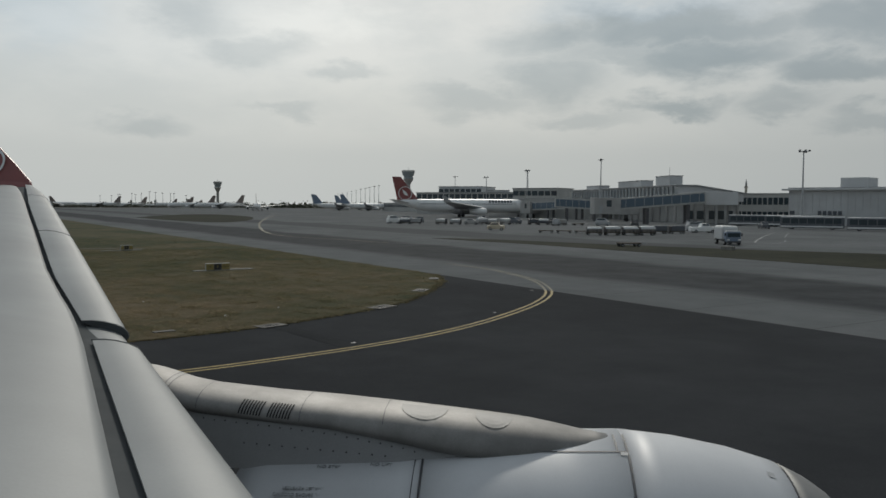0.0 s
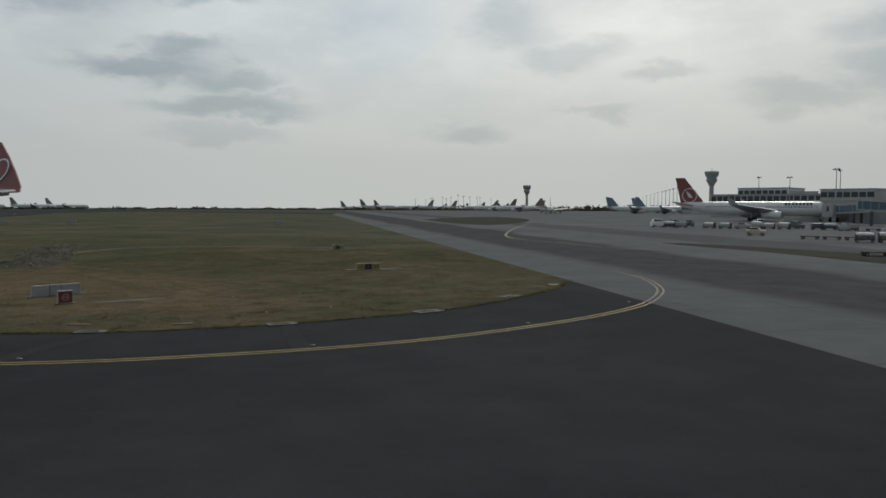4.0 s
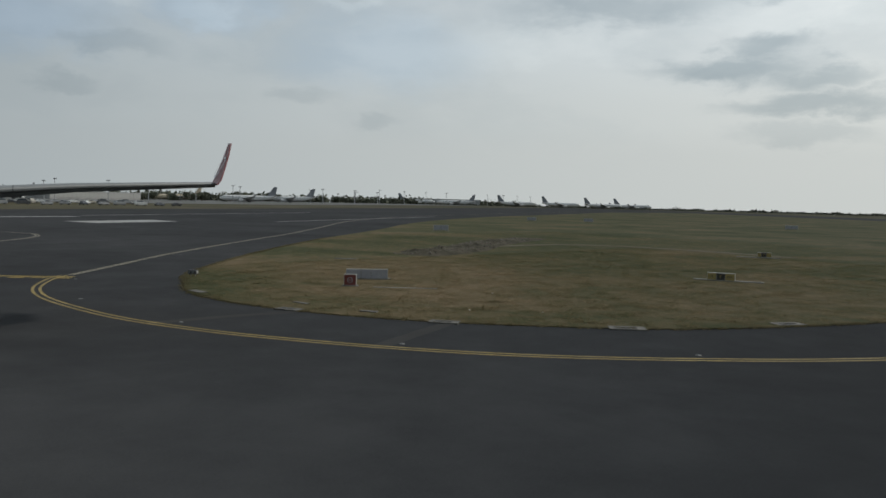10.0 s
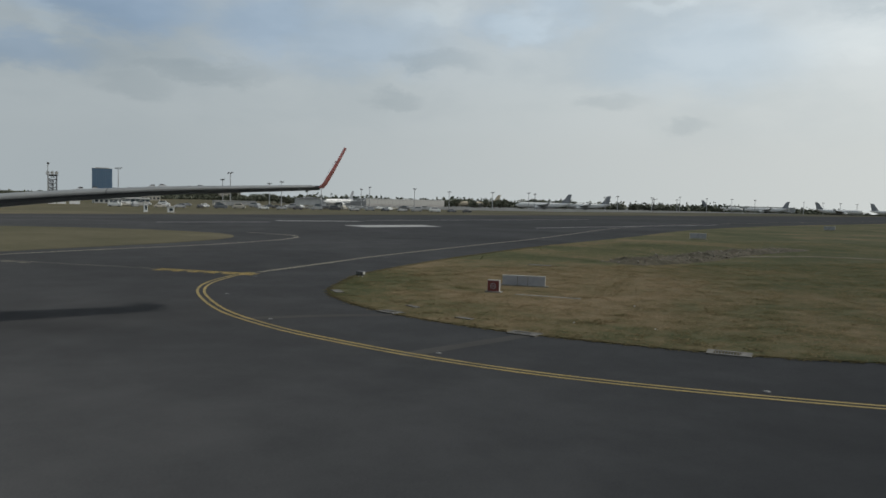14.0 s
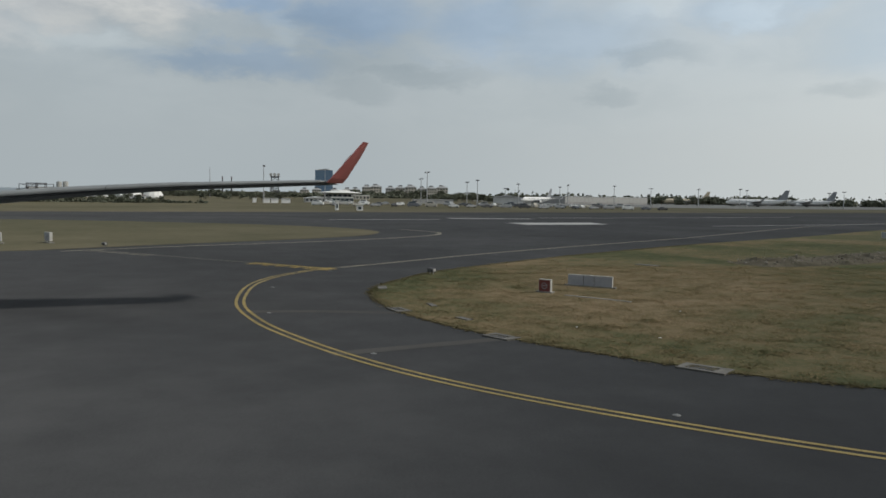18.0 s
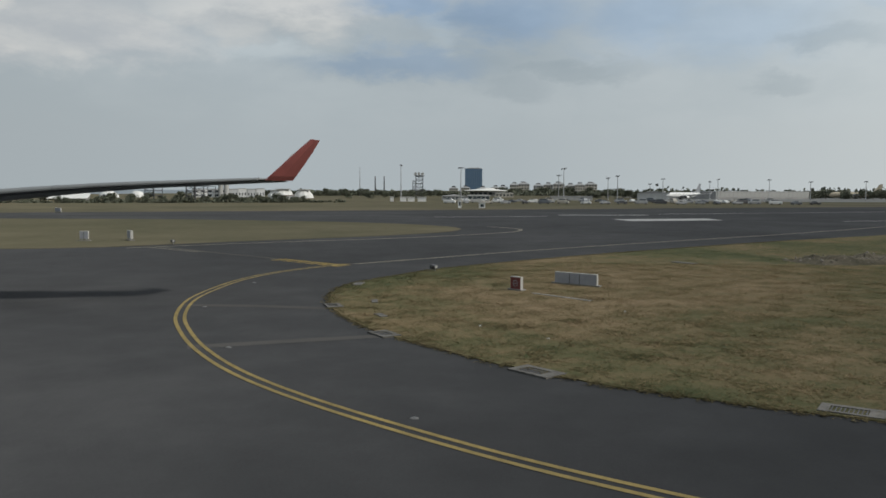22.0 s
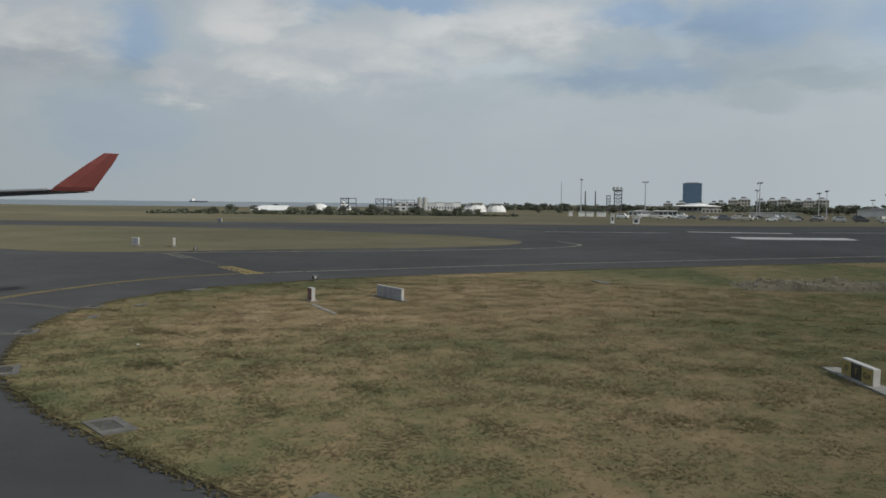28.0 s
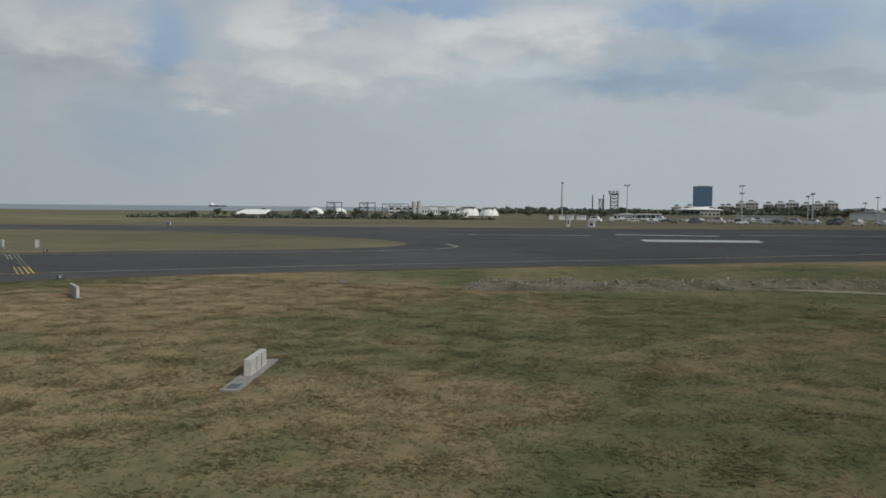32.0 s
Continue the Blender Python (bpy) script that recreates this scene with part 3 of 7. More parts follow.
# ---- airfield signs, pads and lights ----
def pad(name, label, size, at, turn, grate=None, mat=PAD):
    t = thing(name, label, "drain cover" if grate else "concrete slab", "drain covers" if grate else "", at, turn)
    bm = bmesh.new()
    if grate:
        gx, gy, gw, gd = grate
        w2, d2 = size[0] / 2, size[1] / 2
        for sx, sy, cx, cy in ((gx - gw / 2 + w2, size[1], (gx - gw / 2 - w2) / 2, 0), (w2 - gx - gw / 2, size[1], (gx + gw / 2 + w2) / 2, 0),
                               (gw, d2 - gy - gd / 2, gx, (gy + gd / 2 + d2) / 2), (gw, gy - gd / 2 + d2, gx, (gy - gd / 2 - d2) / 2)):
            box(bm, (sx, sy, size[2]), (cx, cy, 0))
    else:
        box(bm, size, bevel=0.015)
    part("frame" if grate else "slab", bm, mat, t)
    if grate:
        bm = bmesh.new()
        box(bm, (gw, gd, 0.02), (gx, gy, 0))
        part("sump", bm, RUBBER, t, "dark hollow")
        bm = bmesh.new()
        for k in range(9):
            box(bm, (0.03, gd, 0.02), (gx - gw / 2 + gw * (k + 0.5) / 9, gy, size[2] - 0.03))
        part("grate", bm, DARK_STEEL, t, "dark steel grate")
    return t


for x, y, turn, w0, d0 in ((1.75, 1.8, 45, 1.6, 0.9), (5.45, 9.5, 62, 1.5, 0.85), (-4.15, -3.75, 36, 1.35, 0.8), (-11.4, -7.3, 22, 1.3, 0.75)):
    pad("drain_cover", "worn concrete drain surround with a dark grate in the grass edge", (w0, d0, 0.06), (x, y, 0.0), turn, (-0.06, -0.03, w0 * 0.6, d0 * 0.6))
for x, y, turn, sx, sy in ((-20.2, -7.75, 0, 1.4, 0.5), (8.0, 17.0, 74, 1.3, 0.7), (-8.6, -4.6, 30, 0.9, 0.35), (-13.0, -5.6, 10, 1.0, 0.3), (-36.5, 14.2, 40, 2.0, 0.7)):
    pad("concrete_slab", "small weathered concrete slab lying in the grass", (sx, sy, 0.075), (x, y, 0.0), turn)


def lettering(text, size, mat, name, parent, m):
    c = bpy.data.curves.new(name, "FONT")
    c.body, c.size, c.align_x, c.align_y, c.extrude = text, size, "CENTER", "CENTER", 0.004
    ob = new(name, c)
    me = bpy.data.meshes.new_from_object(ob)
    bpy.data.objects.remove(ob)
    me.materials.append(mat)
    ob = new(name, me)
    ob.parent, ob.matrix_basis = parent, m
    return ob


def airfield_sign(label, at, turn, widths, mats, height, thick, legs_up, back, texts=(), base=None):
    """A box sign on short legs; its face looks along local -y."""
    t = thing("airfield_sign", label, "sign", "airfield signs", at, turn)
    total = sum(widths)
    bm = bmesh.new()
    box(bm, (total, thick, height), (0, 0, legs_up), bevel=0.012)
    part("housing", bm, SIGN_EDGE, t, "white metal housing")
    x = -total / 2
    for k, (wd, mt) in enumerate(zip(widths, mats)):
        bm = bmesh.new()
        box(bm, (wd - 0.05, 0.012, height - 0.09), (x + wd / 2, -thick / 2 - 0.005, legs_up + 0.045))
        face = part("panel", bm, mt, t)
        if k < len(texts) and texts[k]:
            lettering(texts[k][0], texts[k][2], texts[k][1], "legend", face, Matrix.Translation((x + wd / 2, -thick / 2 - 0.016, legs_up + height / 2)) @ pose(0, 0, 0, 90, 0, 0))
        bm = bmesh.new()
        box(bm, (wd - 0.05, 0.012, height - 0.09), (x + wd / 2, thick / 2 + 0.005, legs_up + 0.045))
        part("back_panel", bm, back, t)
        if k:
            for yy in (-thick / 2 - 0.008, thick / 2 + 0.008):
                bm = bmesh.new()
                box(bm, (0.025, 0.012, height - 0.05), (x, yy, legs_up + 0.025))
                part("joint", bm, SIGN_BLACK, t, "dark panel joint")
        x += wd
    n = max(2, round(total / 0.8))
    for k in range(n):
        bm = bmesh.new()
        rod(bm, (-total / 2 + total * (k + 0.5) / n, 0, 0), (-total / 2 + total * (k + 0.5) / n, 0, legs_up + 0.01), 0.035)
        part("leg", bm, STEEL, t)
    if base:
        bm = bmesh.new()
        box(bm, (base[0], base[1], 0.08), (base[2], base[3], 0), bevel=0.012)
        part("footing", bm, PALE_PAD, t, "pale concrete footing")
    return t


# red entry sign and the blank panel beside it
s = airfield_sign("red airfield sign with a pale round symbol on its face", (-18.3, 1.38, 0.03), 47, (0.76,), (SIGN_RED,), 0.72, 0.2, 0.03, SIGN_BACK, base=(1.0, 0.4, 0, 0))
bm = bmesh.new()
ring = [(0.18 * math.cos(a), 0.18 * math.sin(a)) for a in [2 * math.pi * k / 24 for k in range(24)]]
for k in range(24):
    (x0, z0), (x1, z1) = ring[k], ring[(k + 1) % 24]
    poly(bm, [(x0, -0.115, 0.39 + z0), (x1, -0.115, 0.39 + z1), (x1 * 0.78, -0.115, 0.39 + z1 * 0.78), (x0 * 0.78, -0.115, 0.39 + z0 * 0.78)])
box(bm, (0.19, 0.006, 0.05), (0, -0.115, 0.365))
part("symbol", bm, SIGN_BACK, s, "pale no-entry ring")
airfield_sign("blank silver-grey airfield sign of three panels seen from behind", (-21.14, 4.84, 0.03), 54.4, (1.0, 0.67, 1.13), (SIGN_BACK,) * 3, 0.66, 0.16, 0.04, SIGN_BACK, base=(3.2, 0.32, 0, 0))
pad("concrete_slab", "narrow pale concrete cable cover running through the grass", (3.9, 0.26, 0.06), (-15.65, 3.6, 0.0), 46, None, PALE_PAD)
# yellow and black direction sign on a long footing strip with an inspection lid
s = airfield_sign("yellow and black direction sign on a long concrete footing strip", (-7.55, 27.2, 0.02), 20.5, (0.66, 0.6, 0.7), (SIGN_YELLOW, SIGN_BLACK, SIGN_YELLOW), 0.58, 0.22, 0.02, SIGN_EDGE,
                  (("1F", SIGN_BLACK, 0.3), ("F", SIGN_YELLOW, 0.34), ("G\u2197", SIGN_BLACK, 0.28)), base=(4.9, 0.58, 0.5, 0))
bm = bmesh.new()
box(bm, (0.62, 0.34, 0.012), (2.45, 0, 0.078))
part("lid", bm, DARK_STEEL, s, "dark inspection lid")
airfield_sign("small yellow direction sign with one black panel", (-18.5, 56.7, 0.03), 30, (0.4, 0.5, 0.5), (SIGN_YELLOW, SIGN_BLACK, SIGN_YELLOW), 0.52, 0.22, 0.08, SIGN_EDGE,
              ((), ("F", SIGN_YELLOW, 0.32)), base=(4.5, 0.5, -0.6, 0))
for x, y, turn, ln in ((-82.5, 67.8, 60, 2.6), (-69.4, 177, 15, 3.0), (-122, 162, 30, 2.6), (-132.7, 149.4, 30, 2.6), (-57.0, -39.2, 40, 1.3), (-55.4, -43.4, 95, 0.9), (-152, -102, 62, 2.2)):
    airfield_sign("white-backed airfield sign standing far off in the grass", (x, y, 0.03), turn, (ln / 2, ln / 2), (SIGN_BACK,) * 2, 0.85, 0.28, 0.2, SIGN_EDGE, base=(ln + 0.4, 0.5, 0, 0))


def guard_light(at, turn):
    t = thing("guard_light", "dark twin-lamp runway guard light with a white hood", "airfield light", "guard lights", at, turn)
    bm = bmesh.new()
    box(bm, (0.62, 0.30, 0.28), (0, 0, 0.13), bevel=0.04)
    part("body", bm, DARK_STEEL, t)
    for x in (-0.14, 0.14):
        bm = bmesh.new()
        rod(bm, (x, -0.13, 0.27), (x, -0.24, 0.28), 0.10, 0.11, 14)
        hood = part("hood", bm, RUBBER, t)
        bm = bmesh.new()
        rod(bm, (x, -0.241, 0.28), (x, -0.25, 0.28), 0.085, 0.085, 14)
        part("lens", bm, DIM_LENS, hood, "dim lens")
    bm = bmesh.new()
    box(bm, (0.05, 0.18, 0.17), (0.32, 0, 0.19), bevel=0.02)
    part("end_cap", bm, SIGN_EDGE, t, "white end cap")
    for x in (-0.18, 0.18):
        bm = bmesh.new()
        rod(bm, (x, 0, 0), (x, 0, 0.16), 0.025)
        part("leg", bm, STEEL, t)


guard_light((-28.4, -4.1, 0.03), 30)
guard_light((-52.3, -32.5, 0.03), 30)

for x, y in ((-30.2, -11.0), (-20.4, -14.0), (-10.5, -13.2), (-1.1, -8.75), (7.0, -1.3), (12.4, 8.3), (14.2, 18.5), (-47, 3.6), (-61, 17.5), (-80, 38)):
    t = thing("taxiway_light", "flat dull metal taxiway light set in the asphalt", "airfield light", "taxiway edge lights", (x, y, 0.004))
    bm = bmesh.new()
    rod(bm, (0, 0, 0), (0, 0, 0.018), 0.115, 0.095, 16)
    base = part("base", bm, DULL_STEEL, t)
    bm = bmesh.new()
    rod(bm, (0, 0, 0.018), (0, 0, 0.036), 0.045, 0.028, 12)
    part("lens", bm, DIM_LENS, base, "dim lens")

# runway holding position: two solid and two broken lines
HOLD_YELLOW = material("fresh_marking", ((0.30, 0.21, 0.05), (0.42, 0.30, 0.075), (0.50, 0.37, 0.10)), 0.8, scale=1.6, grain=0.3, bump=0.2)
hold_a, hold_b = Vector((-31.2, -10.9)), Vector((-48.6, -33.6))
way = (hold_b - hold_a).normalized()
for a, b, mt, label in ((0, 8, HOLD_YELLOW, "yellow holding position line"), (8, 19, FAINT_YELLOW, "almost worn away holding position line"), (19, 27, PALE_YELLOW, "faded holding position line")):
    for d in (-0.60, -0.25):
        bm = bmesh.new()
        ribbon(bm, offset_line([hold_a + way * q for q in range(a, b + 1)], d), 0.15 if mt is HOLD_YELLOW else 0.07, 0.017, 0.004)
        tagged(part("trim_holding_line", bm, mt), "solid " + label + " across the taxiway", "road marking", "holding position lines", "structure")
    if mt is FAINT_YELLOW:
        continue
    for d in (0.15, 0.50):
        bm = bmesh.new()
        for q in range(a * 10, b * 10 - 8, 14):
            ribbon(bm, offset_line([hold_a + way * (q / 10 + s) for s in (0, 0.45, 0.9)], d), 0.15, 0.017, 0.004)
        tagged(part("trim_holding_dashes", bm, mt), "broken " + label + " across the taxiway", "road marking", "holding position lines", "structure")
# white runway marks
for corners in (((-131.5, 20.6), (-122.5, 23.0), (-129.5, 41.0), (-139.0, 40.0)), ((-157.0, 11.5), (-154.0, 12.5), (-158.0, 32.5), (-161.0, 31.6))):
    bm = bmesh.new()
    poly(bm, [(x, y, 0.014) for x, y in corners])
    bmesh.ops.recalc_face_normals(bm, faces=bm.faces)
    tagged(part("trim_runway_bar", bm, WHITE_MARK), "broad white bar painted on the runway", "road marking", "runway bars", "structure")
for a, b in (((-137, -14), (-146.5, 9)), ((-168, 36), (-215, 128)), ((-128, 62), (-170, 145))):
    bm = bmesh.new()
    ribbon(bm, [Vector(a), (Vector(a) + Vector(b)) / 2, Vector(b)], 0.9, 0.014)
    tagged(part("trim_runway_line", bm, WHITE_MARK), "faded white line painted on the runway", "road marking", "runway lines", "structure")
# a faint paved crossing on the fillet
for pts in (((-10.6, -7.4), (-11.0, -10.8), (-10.9, -14.4)), ((-3.8, -3.9), (-2.4, -7.1), (-1.0, -10.2))):
    bm = bmesh.new()
    ribbon(bm, smooth_line(pts, 0.6), 0.7, 0.009, 0.03)
    tagged(part("trim_asphalt_seam", bm, SEAM), "faint pale patched seam in the asphalt", "road marking", "asphalt seams", "structure")

# heap of rubble and soil along a shallow ditch
heap_line = smooth_line([(-38.0, 22.8), (-38.8, 26.5), (-40.6, 31.5), (-43.8, 37), (-48, 43), (-53, 53), (-59, 66)], 0.5)


def heap_height(p, s, taper):
    lumps = 0.34 * noise.noise((p.x * 0.55, p.y * 0.55, 3)) + 0.22 * noise.noise((p.x * 1.6, p.y * 1.6, 5)) + 0.13 * noise.noise((p.x * 4.0, p.y * 4.0, 8))
    return 0.02 + taper * max(0.0, 1 - s * s) * max(0.04, 0.42 + lumps)


bm = bmesh.new()
rows = []
spots = []
for k, q in enumerate(heap_line):
    wayq = (heap_line[min(k + 1, len(heap_line) - 1)] - heap_line[max(k - 1, 0)]).normalized()
    side_way = Vector((-wayq.y, wayq.x))
    taper = min(1.0, k / 4, (len(heap_line) - 1 - k) / 40)
    row = []
    for j in range(15):
        s = j / 7 - 1
        p = q + side_way * (s * 2.7 + 0.5 * noise.noise((q.x, q.y, j * 0.3)))
        h = heap_height(p, s, taper)
        row.append(bm.verts.new((p.x, p.y, h)))
        if taper > 0.15 and abs(s) < 0.95:
            spots.append((p.x, p.y, h))
    rows.append(row)
for a, b in zip(rows, rows[1:]):
    for j in range(14):
        bm.faces.new((a[j], a[j + 1], b[j + 1], b[j]))
bmesh.ops.recalc_face_normals(bm, faces=bm.faces)
tagged(part("soil_heap", bm, SOIL), "low heap of brown soil and rubble in the grass", "soil heap", kind="stuff")
bm = bmesh.new()
for k in range(1500):
    x, y, z = random.choice(spots)
    r = random.uniform(0.04, 0.10) * (2.0 if random.random() < 0.08 else 1.0)
    m = Matrix.Translation((x + random.gauss(0, 0.25), y + random.gauss(0, 0.25), z + r * 0.1)) @ Euler([random.uniform(0, 6) for _ in range(3)]).to_matrix().to_4x4() @ Matrix.Diagonal((r, r * random.uniform(0.5, 1), r * random.uniform(0.4, 0.8), 1))
    v = [bm.verts.new(m @ Vector(q)) for q in ((1, 0, 0.2), (0.3, 0.9, -0.1), (-0.9, 0.4, 0.1), (-0.6, -0.8, 0), (0.5, -0.8, -0.2), (0.1, 0.1, 0.9), (0, -0.1, -0.9))]
    for j in range(5):
        bm.faces.new((v[j], v[(j + 1) % 5], v[5]))
        bm.faces.new((v[(j + 1) % 5], v[j], v[6]))
tagged(part("rubble", bm, RUBBLE), "broken stones and clods scattered over the soil heap", "rubble", kind="stuff")

for x, y, turn in ((-6.2, -0.2, 20), (-3.6, 2.4, 65), (-10.7, 6.2, 110)):
    t = thing("paper_scrap", "small crumpled white paper scrap lying in the grass", "litter", "litter", (x, y, 0.05), turn)
    bm = bmesh.new()
    v = [bm.verts.new(Vector(p) * 0.7) for p in ((-0.09, -0.05, 0), (0.0, -0.06, 0.05), (0.09, -0.04, 0.01), (-0.08, 0.05, 0.03), (0.01, 0.06, 0.07), (0.08, 0.05, 0.02))]
    bm.faces.new((v[0], v[1], v[4], v[3]))
    bm.faces.new((v[1], v[2], v[5], v[4]))
    bmesh.ops.solidify(bm, geom=bm.faces[:], thickness=0.006)
    part("sheet", bm, PAINT_WHITE, t)

DRY_SOIL = ground_material("dry_soil", ((0.38, (0.13, 0.115, 0.083)), (0.5, (0.19, 0.168, 0.125)), (0.62, (0.25, 0.222, 0.17))), (0.4, 1.6, 8.0), bump=0.6, bump_scale=6.0, spec=0.04)
bm = bmesh.new()
ribbon(bm, smooth_line([(-43.6, 35.5), (-44.6, 40), (-45.3, 47.6), (-44.8, 54.2), (-41.3, 58.0), (-35.7, 60.4), (-26.1, 61.2), (-17, 60.5)], 0.5), 1.7, 0.07, 0.22)
tagged(part("ground_track", bm, DRY_SOIL), "narrow worn track of pale dry soil through the grass", "track", kind="structure")


# ---- the wing and engine beside the start of the way ----
WING_PAINT = material("wing_paint", ((0.18, 0.192, 0.197), (0.22, 0.232, 0.237)), 0.5, 0.0, scale=0.9, grain=0.08, large=0.25)
COWL_PAINT = material("cowl_paint", ((0.55, 0.56, 0.58), (0.63, 0.64, 0.66)), 0.5, 0.0, scale=1.1, grain=0.06, large=0.3)
BARE_METAL = material("bare_metal", ((0.20, 0.194, 0.186), (0.26, 0.253, 0.243), (0.32, 0.313, 0.302)), 0.60, 0.45, scale=2.6, grain=0.15, large=0.7)
PLATE_METAL = material("pylon_plate", ((0.40, 0.405, 0.41), (0.49, 0.495, 0.50)), 0.6, 0.1, scale=2.0, grain=0.12, large=0.5)
PATCH_METAL = material("bright_patch", ((0.20, 0.198, 0.194), (0.25, 0.248, 0.243)), 0.6, 0.4, scale=3.0, grain=0.1)
# dark grey of joints and seams, and of the painted shade behind the slats
JOINT_AND_SHADE = material("dark_joint_and_shade", ((0.075, 0.08, 0.083), (0.105, 0.11, 0.114)), 0.9, scale=1.5, spec=0.05)
wing_thing = thing("aircraft_wing", "pale grey airliner wing with silver pylon, white engine and red winglet", "aircraft wing", "", (-5.07, -40.38, 0), -18.0)
# distance out from the eye: height of the leading edge, chord, thickness, rise of the crest
SECTIONS = ((1.9, 4.07, 10.3, 1.35, 0.42), (3.5, 4.15, 9.3, 1.15, 0.36), (5.3, 4.23, 8.2, 0.98, 0.31), (6.75, 4.30, 7.4, 0.86, 0.27), (7.9, 4.43, 6.75, 0.78, 0.24),
            (9.2, 4.58, 6.3, 0.70, 0.21), (11.1, 4.80, 5.75, 0.61, 0.18), (14.1, 5.12, 4.95, 0.50, 0.14), (16.7, 5.40, 4.35, 0.42, 0.12), (20.0, 5.68, 3.65, 0.33, 0.09), (26.0, 5.99, 2.4, 0.22, 0.05))


def slat_chord(out):
    """Metres of slat along the stream."""
    return 0.57 - 0.047 * (out - 3.1) if out < 6.4 else min(0.56, 0.43 + 0.07 * (out - 6.9))


def station(out):
    """Leading edge, its height, chord, thickness and crest at a distance out."""
    for a, b in zip(SECTIONS, SECTIONS[1:]):
        if out <= b[0]:
            break
    f = min(1.0, max(0.0, (out - a[0]) / (b[0] - a[0])))
    return (1.17 - 0.653 * out, *[p + (q - p) * f for p, q in zip(a[1:], b[1:])])


def upper(out, s):
    lead, z, chord, thick, crest = station(out)
    return z + 0.13 + crest * math.sin(math.pi * s**0.75) - 0.22 * s


def wing_ring(out, start, stop, nose, n=14):
    """The outline of a slice of the wing between two shares of the chord; nose: by how much the front bends down."""
    lead, z, chord, thick, crest = station(out)
    top, low = [], []
    for k in range(n):
        f = k / (n - 1)
        s = start + (stop - start) * f**1.7
        behind = (s - start) * chord
        zt = upper(out, s) - nose * math.exp(-behind / 0.28)
        body = thick * (0.35 + 0.65 * math.sin(math.pi * min(1.0, s + 0.12) ** 0.6)) * (1 - s) ** 0.5
        top.append((lead - s * chord, out, zt))
        low.append((lead - s * chord, out, zt - max(0.025, body)))
    return top + low[::-1]


def share(out, metres):
    return metres / station(out)[2]


OUTS = (1.9, 2.7, 3.5, 4.4, 5.3, 6.0, 6.75, 7.3, 7.9, 9.2, 11.1, 12.6, 14.1, 16.7, 20, 23, 26)
bm = bmesh.new()
loft(bm, [wing_ring(o, share(o, slat_chord(o) + (0.17 - 0.014 * o if o < 6.9 else 0.05)), 0.72, 0.10) for o in OUTS])
box_part = part("wing_box", bm, WING_PAINT, wing_thing, smooth=True)
# a low strip behind the slats; its dark colour stands for the slot's shade
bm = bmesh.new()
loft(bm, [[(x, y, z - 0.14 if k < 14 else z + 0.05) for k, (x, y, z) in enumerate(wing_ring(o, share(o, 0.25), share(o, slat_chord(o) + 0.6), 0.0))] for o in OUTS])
part("slat_recess", bm, JOINT_AND_SHADE, wing_thing, "recess behind the slats, coloured dark to stand for its shade")


def slat_ring(out, back=0.0, drop=0.0):
    """The outline of the drooped slat across the stream."""
    lead, z, *_ = station(out)
    k = slat_chord(out) / 0.55 * (1.0 if out < 16 else 1.0 - 0.05 * (out - 16))
    shape = ((0.0, -0.02), (-0.015, 0.03), (-0.06, 0.075), (-0.16, 0.115), (-0.30, 0.145), (-0.43, 0.155), (-0.55, 0.15), (-0.55, 0.135), (-0.40, 0.08), (-0.24, -0.02), (-0.12, -0.10), (-0.04, -0.09))
    return [(lead + dx * k - back, out, z + dz * k - drop) for dx, dz in shape]


for a, b in ((1.9, 6.24), (6.92, 12.0), (12.03, 18.0), (18.03, 25.7)):
    bm = bmesh.new()
    loft(bm, [slat_ring(a + (b - a) * k / 6) for k in range(7)])
    part("slat", bm, WING_PAINT, wing_thing, smooth=True).data.set_sharp_from_angle(angle=radians(50))
bm = bmesh.new()
loft(bm, [slat_ring(6.245 + 0.67 * k / 4, 0.03, 0.05) for k in range(5)])
part("fixed_nose", bm, WING_PAINT, wing_thing, "fixed leading edge above the pylon", smooth=True)
for out in (6.243, 6.917, 12.015, 18.015):
    bm = bmesh.new()
    ring = slat_ring(out)
    loft(bm, [[(x + 0.004 * (1 if k < 3 else 0), y - 0.014, z + 0.004) for k, (x, y, z) in enumerate(ring)], [(x, y + 0.014, z + 0.004) for x, y, z in ring]])
    part("slat_joint", bm, JOINT_AND_SHADE, wing_thing, "dark joint between slats")
for a, b in ((1.9, 8.5), (8.54, 15.0), (15.04, 20.0), (20.04, 25.8)):
    bm = bmesh.new()
    loft(bm, [wing_ring(a + (b - a) * k / 3, 0.728, 0.992, 0.02) for k in range(4)])
    part("flap", bm, WING_PAINT, wing_thing, smooth=True)
# a seam along the front spar and one across the skin
bm = bmesh.new()
for o0, o1 in zip(OUTS[:-4], OUTS[1:-3]):
    for q in (1.55,):
        pts = [(station(o)[0] - m, o, upper(o, share(o, m)) + 0.004) for o, m in ((o0, q), (o1, q), (o1, q + 0.014), (o0, q + 0.014))]
        poly(bm, pts)
bmesh.ops.recalc_face_normals(bm, faces=bm.faces)
part("skin_seam", bm, JOINT_AND_SHADE, box_part, "thin dark skin seam")
bm = bmesh.new()
tip = [(26.02, 5.93, -15.85, 2.35), (26.2, 6.15, -16.0, 2.25), (26.5, 6.75, -16.7, 1.85), (26.8, 7.4, -17.5, 1.4), (27.05, 8.0, -18.3, 0.85)]
loft(bm, [[(x, o - 0.03, z), (x - 0.4 * c, o - 0.07, z + 0.02), (x - c, o - 0.01, z), (x - c, o + 0.01, z), (x - 0.4 * c, o + 0.07, z - 0.02), (x, o + 0.03, z)] for o, z, x, c in tip])
